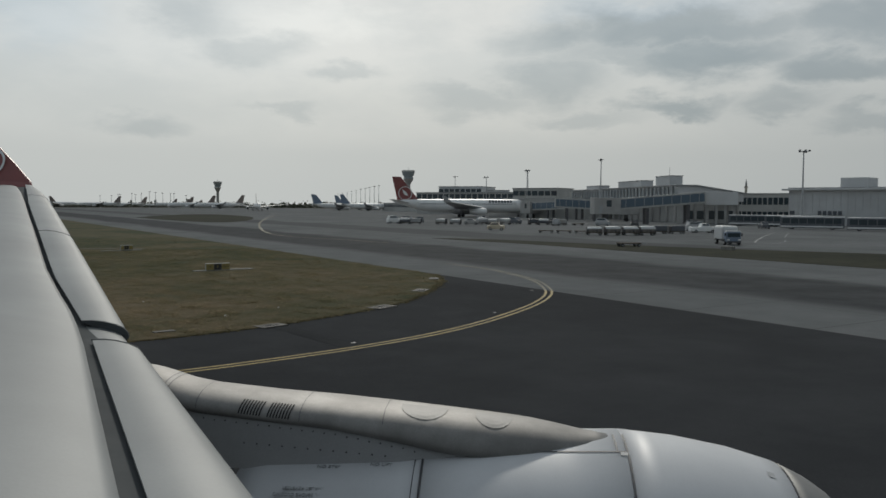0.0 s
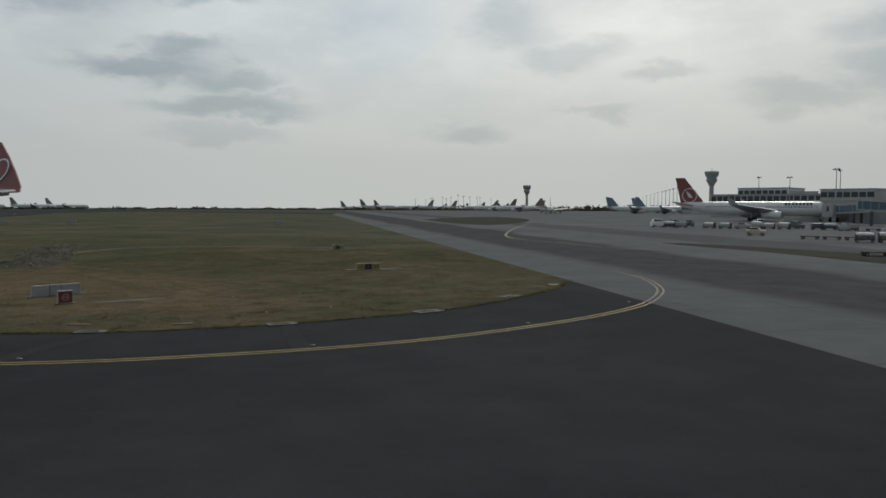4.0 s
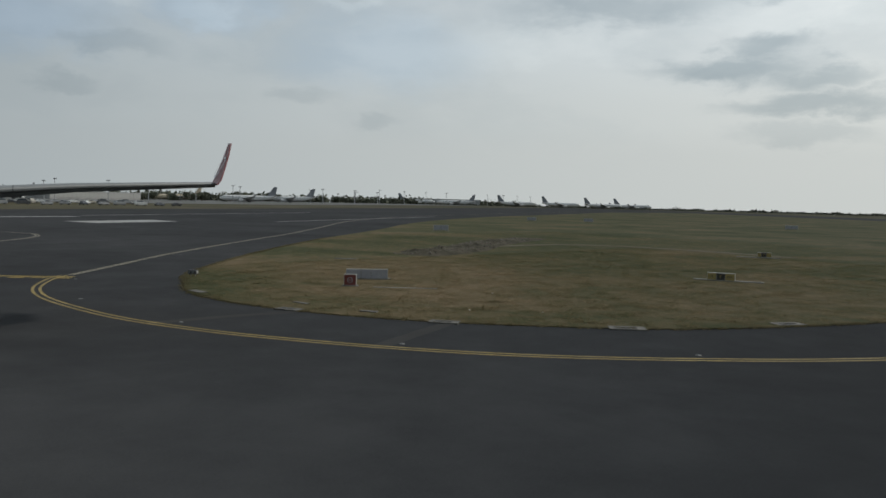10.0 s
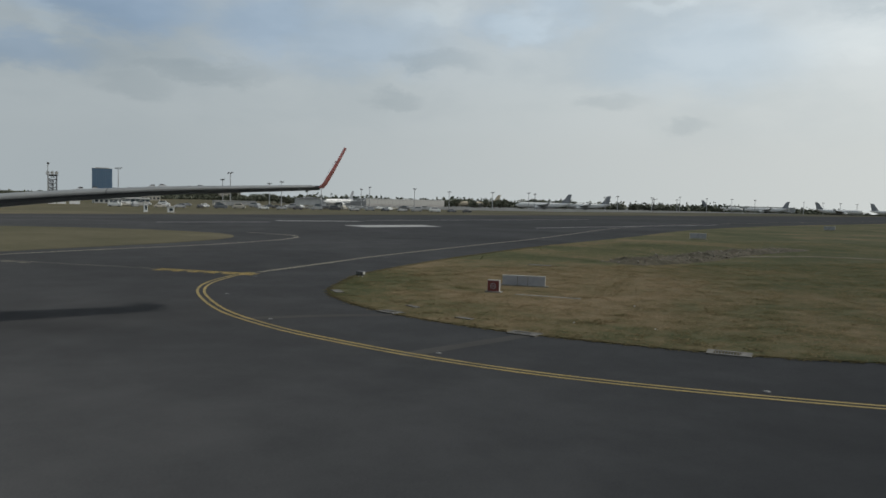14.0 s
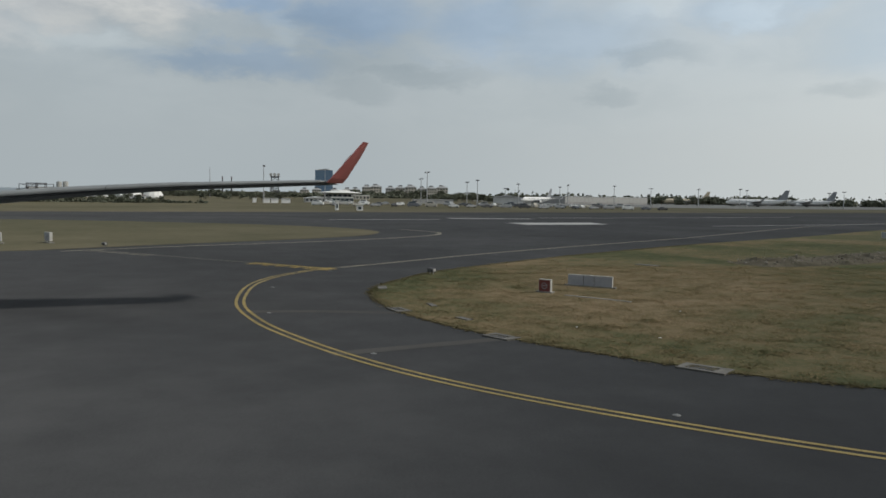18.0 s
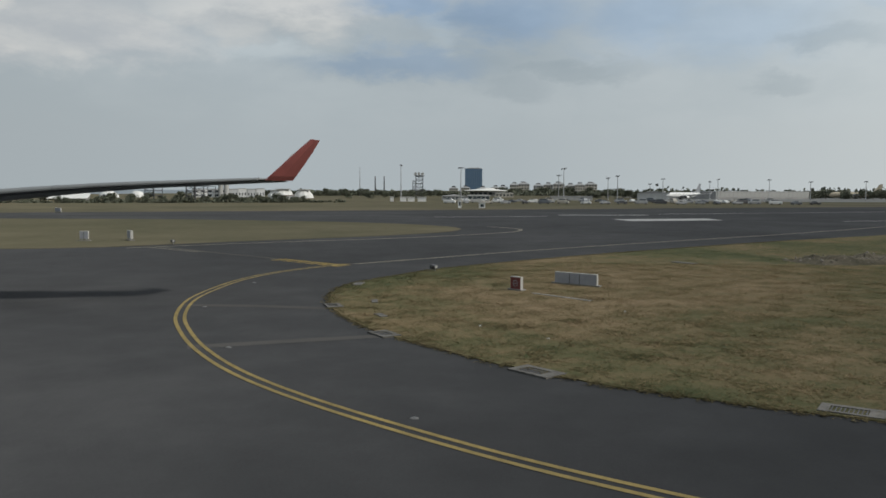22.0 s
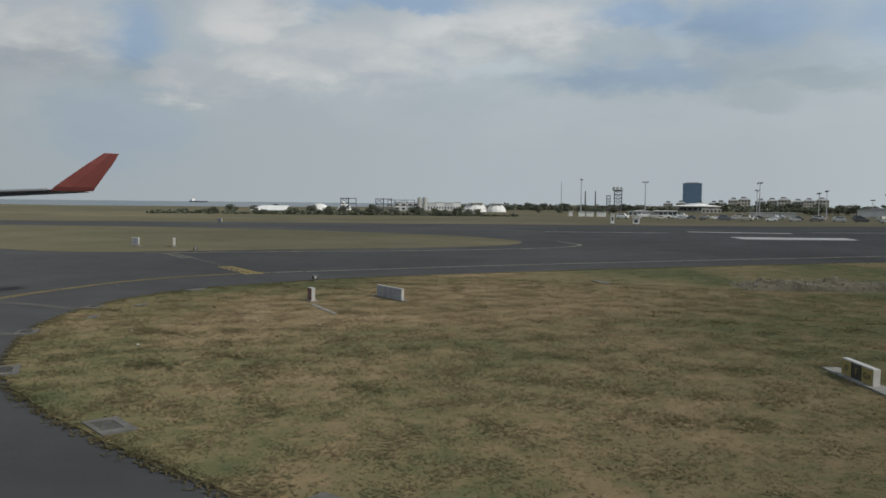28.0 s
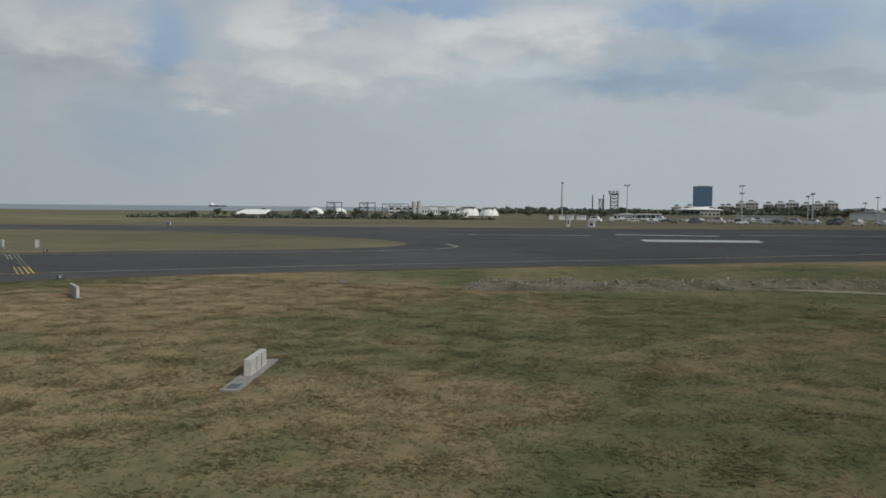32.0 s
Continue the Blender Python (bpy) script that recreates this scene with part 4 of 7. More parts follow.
winglet = part("winglet", bm, PAINT_RED, wing_thing, "red canted winglet")
bm = bmesh.new()
for k in range(24):
    a0, a1 = 2 * math.pi * k / 24, 2 * math.pi * (k + 1) / 24
    poly(bm, [(-17.6 + q * math.cos(a), 26.40 + 0.48 * q * math.sin(a), 6.80 + 0.93 * q * math.sin(a)) for q, a in ((0.55, a0), (0.55, a1), (0.47, a1), (0.47, a0))])
part("emblem", bm, PAINT_WHITE, winglet, "pale ring")

OUT, ENGINE_Z = 6.95, 2.07  # engine axis


def engine_ring(x, r, n=56):
    return [(x, OUT + r * math.cos(2 * math.pi * k / n), ENGINE_Z + r * math.sin(2 * math.pi * k / n)) for k in range(n)]


COWL = ((-2.25, 1.22), (-2.0, 1.27), (-0.9, 1.345), (-0.67, 1.375), (0.03, 1.434), (1.0, 1.462), (1.47, 1.42), (1.94, 1.335), (2.32, 1.225), (2.55, 1.115), (2.70, 1.01), (2.80, 0.90), (2.82, 0.86), (2.7, 0.80), (2.2, 0.82))


def cowl_r(x):
    for (x0, r0), (x1, r1) in zip(COWL, COWL[1:12]):
        if x <= x1:
            return r0 + (r1 - r0) * (x - x0) / (x1 - x0)
    return COWL[11][1]


def cowl_piece(name, xs, mat, label=""):
    bm = bmesh.new()
    loft(bm, [engine_ring(x, cowl_r(x)) for x in xs])
    return part(name, bm, mat, wing_thing, label, smooth=True)


cowl = cowl_piece("reverser_cowl", (-2.25, -2.0, -1.5, -0.9, -0.69), COWL_PAINT)
fan_cowl = cowl_piece("fan_cowl", (-0.665, -0.3, 0.03, 0.5, 0.985), COWL_PAINT)
inlet = cowl_piece("inlet_cowl", (1.005, 1.24, 1.47, 1.7, 1.94, 2.13, 2.31), COWL_PAINT)
bm = bmesh.new()
loft(bm, [engine_ring(x, r) for x, r in ((2.325, 1.222), (2.44, 1.17), *COWL[9:])])
part("inlet_lip", bm, PATCH_METAL, wing_thing, "bare metal intake lip", smooth=True)
bm = bmesh.new()
rod(bm, (1.6, OUT, ENGINE_Z), (1.75, OUT, ENGINE_Z), 0.8, 0.8, 24)
part("fan", bm, DARK_STEEL, wing_thing, "dark engine fan")
bm = bmesh.new()
loft(bm, [engine_ring(x, r, 24) for x, r in ((-2.24, 0.95), (-2.9, 0.8), (-3.4, 0.55), (-4.1, 0.2))])
part("exhaust", bm, DARK_STEEL, wing_thing, "dark exhaust cone", smooth=True)


def on_cowl(x, out, lift=0.0):
    r = cowl_r(x) + lift
    return (x, out, ENGINE_Z + math.sqrt(max(0.0, r * r - (out - OUT) ** 2)))


def cowl_strip(name, line, half, along, label, mat=DARK_STEEL, parent=None):
    """A narrow strip lying on the cowl along a line of points; along: 0 if it runs fore and aft, 1 if round."""
    bm = bmesh.new()
    rows = [[bm.verts.new(on_cowl(x - half * along, o - half * (1 - along), 0.004)), bm.verts.new(on_cowl(x + half * along, o + half * (1 - along), 0.004))] for x, o in line]
    for a, b in zip(rows, rows[1:]):
        bm.faces.new((a[0], a[1], b[1], b[0]))
    bmesh.ops.recalc_face_normals(bm, faces=bm.faces)
    return part(name, bm, mat, parent or wing_thing, label)


HINGE = 6.60
round_line = [OUT - 1.3 + 0.1 * k for k in range(14)]
for x in (-0.678, -0.74, 0.995):
    cowl_strip("cowl_seam", [(x, o) for o in round_line if o < (HINGE if x < 0.9 else OUT)] + [(x, HINGE if x < 0.9 else OUT)], 0.007 if x > -0.7 else 0.004, 1, "thin dark cowl seam")
cowl_strip("cowl_seam", [(2.318, o) for o in round_line] + [(2.318, OUT)], 0.006, 1, "thin dark intake seam")
cowl_strip("hinge_line", [(-0.68 + 0.083 * k, HINGE) for k in range(21)], 0.009, 0, "dark hinge line of the fan cowl", parent=fan_cowl)
cowl_strip("panel_line", [(0.915, HINGE + 0.07 * k) for k in range(6)], 0.007, 1, "dark panel line", parent=fan_cowl)
cowl_strip("latch", [(0.965, HINGE - 0.055), (0.965, HINGE - 0.012)], 0.03, 1, "small latch plate", PLATE_METAL, fan_cowl)
cowl_strip("drain_mast", [(2.16, OUT - 0.32), (2.16, OUT - 0.24)], 0.03, 1, "small dark probe plate", PLATE_METAL, inlet)

# pylon: a rounded bare metal spine over a flat riveted side plate, flaring down onto the cowl
SPINE = ((-3.6, 4.10, 0.27, 3.90), (-3.1, 4.02, 0.31, 3.83), (-2.85, 3.93, 0.335, 3.765), (-2.62, 3.885, 0.355, 3.72), (-2.0, 3.825, 0.375, 3.665), (-1.46, 3.79, 0.395, 3.62), (-0.96, 3.75, 0.41, 3.54),
         (-0.5, 3.71, 0.42, 3.45), (-0.02, 3.66, 0.405, 3.41), (0.17, 3.64, 0.385, 3.41), (0.42, 3.595, 0.33, 3.42), (0.66, 3.55, 0.25, 3.43), (0.88, 3.527, 0.13, 3.44))


def spine_at(x):
    for a, b in zip(SPINE, SPINE[1:]):
        if x <= b[0]:
            f = (x - a[0]) / (b[0] - a[0])
            return [p + (q - p) * f for p, q in zip(a[1:], b[1:])]
    return SPINE[-1][1:]


def on_spine(x, turn, lift=0.0):
    """A point on the spine's skin; turn from 0 on the near side over 90 at the top."""
    top, half, low = spine_at(x)
    a = radians(turn)
    c, d = math.cos(a), math.sin(a)
    return (x, OUT - (half + lift) * math.copysign(abs(c) ** 0.8, c), low + (top - low + lift) * max(0.0, d) ** 0.8)


bm = bmesh.new()
xs = [-3.6 + 4.48 * k / 40 for k in range(41)]
loft(bm, [[on_spine(x, 180 * k / 20) for k in range(21)] + [(x, OUT + 0.1, spine_at(x)[2] - 0.05), (x, OUT - 0.1, spine_at(x)[2] - 0.05)] for x in xs])
pylon = part("pylon", bm, BARE_METAL, wing_thing, "bare silver metal pylon", smooth=True)
bm = bmesh.new()
rings = []
for x, f in ((-4.2, 0.6), (-3.6, 0.95), (-3.1, 1.0), (-2.6, 1.0), (-2.0, 1.0), (-1.46, 1.0), (-0.96, 0.985), (-0.5, 0.96), (-0.1, 0.85)):
    top, half = spine_at(max(x, -3.6))[2] + 0.02, spine_at(max(x, -3.6))[1] * f
    rings.append([(x, OUT - w_ * half, z) for w_, z in ((0.975, top), (0.965, 3.52), (0.93, 3.25), (-0.93, 3.25), (-0.965, 3.52), (-0.975, top))])
loft(bm, rings)
plate = part("side_plate", bm, PLATE_METAL, wing_thing, "dark flat riveted pylon side")
for x0, x1 in ((-2.24, -2.06), (-1.99, -1.81)):
    for k in range(8):
        x = x0 + (x1 - x0) * k / 7
        bm = bmesh.new()
        pts = [on_spine(x + dx + 0.012 * (t - 20) / 20, t, 0.004) for t in (10, 20, 31, 42, 53) for dx in (-0.0065, 0.0065)]
        v = [bm.verts.new(p) for p in pts]
        for j in range(0, 8, 2):
            bm.faces.new((v[j], v[j + 1], v[j + 3], v[j + 2]))
        bmesh.ops.recalc_face_normals(bm, faces=bm.faces)
        part("vent_slot", bm, RUBBER, pylon, "dark louvre slot")


def spine_band(name, x, half, t0, t1, mat, label, lift=0.004):
    bm = bmesh.new()
    rows = [[bm.verts.new(on_spine(x + s * half, t0 + (t1 - t0) * k / 12, lift)) for s in (-1, 1)] for k in range(13)]
    for a, b in zip(rows, rows[1:]):
        bm.faces.new((a[0], a[1], b[1], b[0]))
    bmesh.ops.recalc_face_normals(bm, faces=bm.faces)
    return part(name, bm, mat, pylon, label)


for x, half, t0 in ((-2.94, 0.006, 5), (-2.90, 0.004, 5), (-2.62, 0.003, 10), (-1.72, 0.003, 8), (-1.02, 0.003, 30)):
    spine_band("panel_seam", x, half, t0, 120, DARK_STEEL, "thin dark panel seam")
spine_band("clamp_band", -2.92, 0.014, 3, 120, PATCH_METAL, "bright clamp band", 0.0025)
for middle, half in ((-0.70, 0.20), (-0.10, 0.16)):
    bm = bmesh.new()
    rims = [[bm.verts.new(on_spine(middle + q * half * math.cos(a), 92 - q * 38 * math.sin(a), 0.004)) for a in [math.pi * k / 14 for k in range(15)]] for q in (0.02, 0.25, 0.5, 0.75, 1.0)]
    for ra, rb in zip(rims, rims[1:]):
        for k in range(14):
            bm.faces.new((ra[k], rb[k], rb[k + 1], ra[k + 1]))
    bmesh.ops.recalc_face_normals(bm, faces=bm.faces)
    part("skin_patch", bm, PATCH_METAL, pylon, "pale half-round skin patch")
# rivets along the lower edge of the spine and on the side plate
bm = bmesh.new()
bmesh.ops.create_icosphere(bm, subdivisions=1, radius=0.009)
rivet = part("rivet", bm, DARK_STEEL, plate)
rivet.location = (-2.55, OUT - spine_at(-2.55)[1] * 0.975, spine_at(-2.55)[2] - 0.035)
for k in range(1, 20):
    x = -2.55 + 0.095 * k
    top, half, low = spine_at(x)
    shared("rivet", rivet.data, plate, Matrix.Translation((x, OUT - half * 0.975, low - 0.035 - 0.006 * (k % 2))))
for k in range(12):
    x = -2.2 + 0.11 * k
    top, half, low = spine_at(x)
    shared("rivet", rivet.data, plate, Matrix.Translation((x, OUT - half * 0.965, 3.475 - 0.006 * k)))
for x, text in ((-1.46, "NO STEP"), (-1.02, "NO LIFT")):
    p = on_cowl(x, 6.53, 0.006)
    lettering(text, 0.05, PAINT_GREY, "stencil", cowl, Matrix.Translation(p) @ pose(0, 0, 0, 18, 0, 0))
for k, text in enumerate(("CAUTION : CLOSE CORE", "COWL BEFORE CLOSING", "THRUST REVERSER")):
    p = on_cowl(-1.62, 6.20 + 0.055 * k, 0.006)
    lettering(text, 0.042, PAINT_GREY, "stencil", cowl, Matrix.Translation(p) @ pose(0, 0, 0, 35, 0, 0) @ pose(0, 0, 0, 0, 0, 180))
# main gear carries the wing
bm = bmesh.new()
rod(bm, (-8.2, 2.9, 0.7), (-8.2, 3.1, 3.6), 0.22, None, 12)
rod(bm, (-8.2, 2.95, 2.0), (-9.2, 3.1, 3.5), 0.1, None, 8)
gear = part("main_gear", bm, STEEL, wing_thing)
bm = bmesh.new()
rod(bm, (-9.1, 2.9, 0.7), (-7.3, 2.9, 0.7), 0.14, None, 10)
part("bogie_beam", bm, STEEL, gear)
for dx in (-0.9, 0.9):
    for dy in (-0.5, 0.5):
        bm = bmesh.new()
        rod(bm, (-8.2 + dx, 2.9 + dy - 0.2, 0.69), (-8.2 + dx, 2.9 + dy + 0.2, 0.69), 0.69, None, 20)
        part("wheel", bm, RUBBER, gear)


# ---- aircraft ----
def airliner(label, at, turn, length, body, tail, engine=PAINT_WHITE, emblem=False):
    """A twin-engined airliner on its wheels; the nose points along local +x, the origin lies under the wings."""
    t = thing("airliner", label, "aircraft", "parked aircraft", at, turn)
    s = length / 60.0
    r = 2.82 * s
    mid = 4.75 * s  # height of the body's axis
    n = 18

    def pt(x, y, z):
        return (x * s, y * s, z * s)

    bm = bmesh.new()
    tube_x(bm, [(x * s, rr * s, rise * s) for x, rr, rise in ((29.5, 0.12, -0.7), (29.0, 0.75, -0.62), (27.6, 1.55, -0.4), (25.5, 2.3, -0.15), (22.5, 2.75, 0), (19, 2.82, 0), (-10, 2.82, 0), (-16, 2.6, 0.15), (-22, 1.85, 0.75), (-27, 1.0, 1.35), (-30.5, 0.3, 1.75))], n, 1.0, 0, mid)
    fus = part("fuselage", bm, body, t, smooth=True)
    bm = bmesh.new()
    for side_y in (1, -1):
        for k in range(4):
            a0 = radians(38 + 13 * k)
            a1 = a0 + radians(10)
            poly(bm, [pt(27.0, side_y * 1.78 * math.cos(a0), 4.55 + 1.80 * math.sin(a0)), pt(27.0, side_y * 1.78 * math.cos(a1), 4.55 + 1.80 * math.sin(a1)),
                      pt(26.0, side_y * 2.18 * math.cos(a1), 4.62 + 2.19 * math.sin(a1)), pt(26.0, side_y * 2.18 * math.cos(a0), 4.62 + 2.19 * math.sin(a0))])
    tagged(part("cockpit_window", bm, GLASS, fus, "dark cockpit windows"), kind="stuff")
    for side_y in (1, -1):
        bm = bmesh.new()
        for k in range(46):
            x = -18.5 + 0.88 * k
            if abs(x - 2) < 0.8:
                continue
            for dx, dz in ((0, 0),):
                yy = side_y * 2.80
                poly(bm, [pt(x, yy, 5.25), pt(x + 0.34, yy, 5.25), pt(x + 0.34, yy, 5.72), pt(x, yy, 5.72)])
        tagged(part("window_row", bm, GLASS, fus, "row of small dark windows"), kind="stuff")
        for x in (-19.6, 20.8, 2.0):
            bm = bmesh.new()
            box(bm, (1.05 * s, 0.05 * s, 2.0 * s), pt(x, side_y * 2.79, 4.3))
            part("cabin_door", bm, body, fus)

    def wing(name, root, tip, mat, vertical=False):
        # root and tip: x lead, x trail, y, z, thickness
        rings = []
        for lead, trail, y, z, th in (root, tip):
            c = lead - trail
            prof = ((lead, 0), (lead - 0.12 * c, 0.5 * th), (lead - 0.4 * c, 0.55 * th), (trail, 0.03), (trail, -0.03), (lead - 0.4 * c, -0.4 * th), (lead - 0.1 * c, -0.4 * th))
            rings.append([pt(x, y + d, z) if vertical else pt(x, y, z + d) for x, d in prof])
        bm = bmesh.new()
        loft(bm, rings)
        return part(name, bm, mat, t)

    for side_y in (1, -1):
        w1 = wing("wing", (10, -4, side_y * 2.2, 3.6, 1.5), (-4.5, -7.5, side_y * 28.5, 6.2, 0.35), PAINT_GREY)
        bm = bmesh.new()
        loft(bm, [[pt(-4.5, side_y * 28.4, 6.1), pt(-7.5, side_y * 28.4, 6.1), pt(-7.5, side_y * 28.6, 6.2), pt(-4.5, side_y * 28.6, 6.2)],
                  [pt(-7.0, side_y * 29.3, 8.6), pt(-8.4, side_y * 29.3, 8.6), pt(-8.4, side_y * 29.4, 8.6), pt(-7.0, side_y * 29.4, 8.6)]])
        part("winglet", bm, PAINT_GREY, w1)
        wing("stabilizer", (-23, -28, side_y * 1.0, 6.0, 0.6), (-28.5, -31, side_y * 9.6, 7.2, 0.2), body)
        bm = bmesh.new()
        tube_x(bm, [(x * s, q * s, 0) for x, q in ((9.2, 1.22), (8.9, 1.42), (7.5, 1.58), (5.0, 1.45), (3.0, 1.05), (2.2, 0.8))], 16, 1.0, side_y * 9.4 * s, 2.35 * s)
        e = part("engine", bm, engine, t, smooth=True)
        bm = bmesh.new()
        rod(bm, pt(9.1, side_y * 9.4, 2.35), pt(9.26, side_y * 9.4, 2.35), 1.15 * s, 1.15 * s, 16)
        part("intake", bm, RUBBER, e, "dark engine intake")
        bm = bmesh.new()
        loft(bm, [[pt(8, side_y * 9.4 - 0.25, 3.6), pt(2, side_y * 9.4 - 0.25, 3.2), pt(2, side_y * 9.4 + 0.25, 3.2), pt(8, side_y * 9.4 + 0.25, 3.6)],
                  [pt(5, side_y * 9.4 - 0.25, 4.6), pt(0, side_y * 9.4 - 0.25, 4.4), pt(0, side_y * 9.4 + 0.25, 4.4), pt(5, side_y * 9.4 + 0.25, 4.6)]])
        part("pylon", bm, PAINT_GREY, e)
        bm = bmesh.new()
        rod(bm, pt(-1.5, side_y * 4.6, 0.5), pt(-1.5, side_y * 4.3, 4.0), 0.22 * s)
        g = part("main_gear", bm, STEEL, t)
        for dx in (-0.8, 0.8):
            for dy in (-0.55, 0.55):
                bm = bmesh.new()
                rod(bm, pt(-1.5 + dx, side_y * 4.6 + dy - 0.2, 0.68), pt(-1.5 + dx, side_y * 4.6 + dy + 0.2, 0.68), 0.68 * s, None, 14)
                part("wheel", bm, RUBBER, g)
    fin = wing("tail_fin", (-19.5, -28.6, 0, 7.0, 0.7), (-27.2, -30.8, 0, 16.9, 0.25), tail, True)
    if emblem:
        bm = bmesh.new()
        for k in range(28):
            a0, a1 = 2 * math.pi * k / 28, 2 * math.pi * (k + 1) / 28
            for yy in (0.32, -0.32):
                poly(bm, [pt(-25.2 + q * math.cos(a), yy, 9.9 + q * math.sin(a)) for q, a in ((2.9, a0), (2.9, a1), (2.6, a1), (2.6, a0))])
        for yy in (0.33, -0.33):
            poly(bm, [pt(-23.8, yy, 8.7), pt(-25.6, yy, 9.2), pt(-26.6, yy, 11.7), pt(-24.8, yy, 10.4)])
        part("emblem", bm, PAINT_WHITE, fin, "pale ring on the fin")
        for yy in (2.84, -2.84):
            for k in range(8):
                bm = bmesh.new()
                box(bm, (0.85 * s, 0.03, 0.95 * s), pt(10.5 + 1.25 * k, yy, 6.1))
                part("lettering_bar", bm, PAINT_NAVY, fus, "dark lettering as plain bars")
    bm = bmesh.new()
    rod(bm, pt(22.5, 0, 0.4), pt(22.3, 0, 2.6), 0.16 * s)
    g = part("nose_gear", bm, STEEL, t)
    for dy in (-0.3, 0.3):
        bm = bmesh.new()
        rod(bm, pt(22.5, dy - 0.13, 0.5), pt(22.5, dy + 0.13, 0.5), 0.5 * s, None, 12)
        part("wheel", bm, RUBBER, g)
    bm = bmesh.new()
    tube_x(bm, [(x * s, q * s, 0) for x, q in ((9.5, 0.3), (7, 1.9), (-4, 1.9), (-8, 0.3))], 12, 0.8, 0, 2.7 * s)
    part("belly_fairing", bm, PAINT_GREY, t, smooth=True)
    return t


def put_airliner(label, tail_at, turn, tail_height, body, tail, **more):
    """By the place and height of the tail's tip."""
    length = tail_height * 60.0 / 16.9
    a = radians(turn)
    back = 28.5 * length / 60
    x, y = tail_at[0] + math.cos(a) * back, tail_at[1] + math.sin(a) * back
    return airliner(label, (x, y, ground_z(x, y) + 0.02), turn, length, body, tail, **more)


put_airliner("white wide-body airliner with a red fin parked at a jet bridge", (55, 292), -16, 16.6, PAINT_WHITE, PAINT_RED, emblem=True)
plain = put_airliner("white airliner with a dark fin parked on the far apron", (-520, 297), 241, 12, PAINT_WHITE, PAINT_SLATE)
put_airliner("white airliner with a pale tan fin parked on the far apron", (-600, 275), 262, 10.8, PAINT_TAN, PAINT_TAN)
taupe = put_airliner("white airliner with a dull red-brown fin parked far off", (-96, 1058), 186, 12, PAINT_WHITE, PAINT_TAUPE)
blue_tail = put_airliner("white airliner with a blue fin parked on the apron", (42, 574), 357, 12, PAINT_WHITE, PAINT_BLUE)


def another(model, tail_at, turn, size=1.0):
    a = radians(turn)
    back = 28.5 * 12 / 16.9 * size
    x, y = tail_at[0] + math.cos(a) * back, tail_at[1] + math.sin(a) * back
    z = ground_z(x, y) + 0.02
    ob = copy_thing(model, pose(x, y, z, 0, 0, turn))
    ob.scale = (size, size, size)
    return ob


another(plain, (-509, 123), 313, 0.84)
for x, y, turn in ((-560, 358, 238), (-618, 608, 226), (-575, 602, 44), (-561, 658, 36), (-540, 706, 43), (-523, 738, 34), (-690, 560, 40), (-752, 1047, 216)):
    another(plain, (x, y), turn)
for x, y, turn in ((-80, 1060, 186), (-70, 1150, 188), (-37, 762, 184), (-10, 694, 182), (-12, 900, 186), (-66, 905, 186), (-118, 930, 188), (-140, 890, 186), (-215, 850, 14), (-212, 905, 14), (-268, 960, 16), (-760, 1130, 38), (-800, 1230, 36)):
    another(taupe, (x, y), turn)
another(taupe, (0, 560), 272)
for x, y, turn in ((47, 620, 357), (66, 640, 356), (62, 560, 356)):
    another(blue_tail, (x, y), turn, 1.0)


# ---- masts, towers and cranes ----
def light_mast(at, height, spread=1.6, lamps=6):
    t = thing("light_mast", "tall galvanised floodlight mast with a ring of lamps", "light mast", "floodlight masts", at, random.uniform(0, 90))
    bm = bmesh.new()
    rod(bm, (0, 0, 0), (0, 0, height), 0.30, 0.14, 10)
    part("pole", bm, STEEL, t)
    bm = bmesh.new()
    box(bm, (1.0, 1.0, 0.5), (0, 0, 0), bevel=0.05)
    part("foot", bm, CONCRETE_WALL, t)
    bm = bmesh.new()
    rod(bm, (-spread, 0, height - 0.2), (spread, 0, height - 0.2), 0.09)
    rod(bm, (0, -spread * 0.6, height - 0.2), (0, spread * 0.6, height - 0.2), 0.09)
    arm = part("cross_arm", bm, STEEL, t)
    for k in range(lamps):
        x = -spread + 2 * spread * k / (lamps - 1)
        bm = bmesh.new()
        box(bm, (0.42, 0.5, 0.42), (x, random.choice((-0.3, 0.3)), height - 0.55 + 0.35 * (k % 2)), bevel=0.05)
        part("lamp", bm, DARK_STEEL, arm)
    return t


for x, y, h in ((134.5, 355.8, 22.3), (119, 232.8, 21.8), (134.4, 142.6, 19.7), (124, 466, 23), (115, 365, 19.5), (122, 321.5, 21.4),
                (-409, 27, 13.5), (-384, 28, 16.4), (-362, -51, 17.3), (-418, 59, 13.4), (-452, 58, 12.8), (-488, 88, 9.7), (-467, 92, 12.5), (-520, 132, 11.6), (-499, 132, 12.8), (-491, 161, 12.6), (-478, 181, 11.2), (-485, 216, 11.5),
                (-376, -23, 16.6), (-528, 266, 12.5), (-508, 261, 11.5), (-517, 327, 10.7), (-512, 335, 11.6), (-546, 391, 11.7), (-582, 444, 10.8),
                (-608, 467, 13.6), (-593, 486, 12.7), (-617, 536, 13.1), (-603, 552, 12.6), (-608, 619, 12), (-595, 631, 11.8), (-617, 678, 12), (-606, 689, 11.5)):
    light_mast((x, y, 0), h, 1.8 if h > 19 else 1.25 if h > 14 else 1.0)
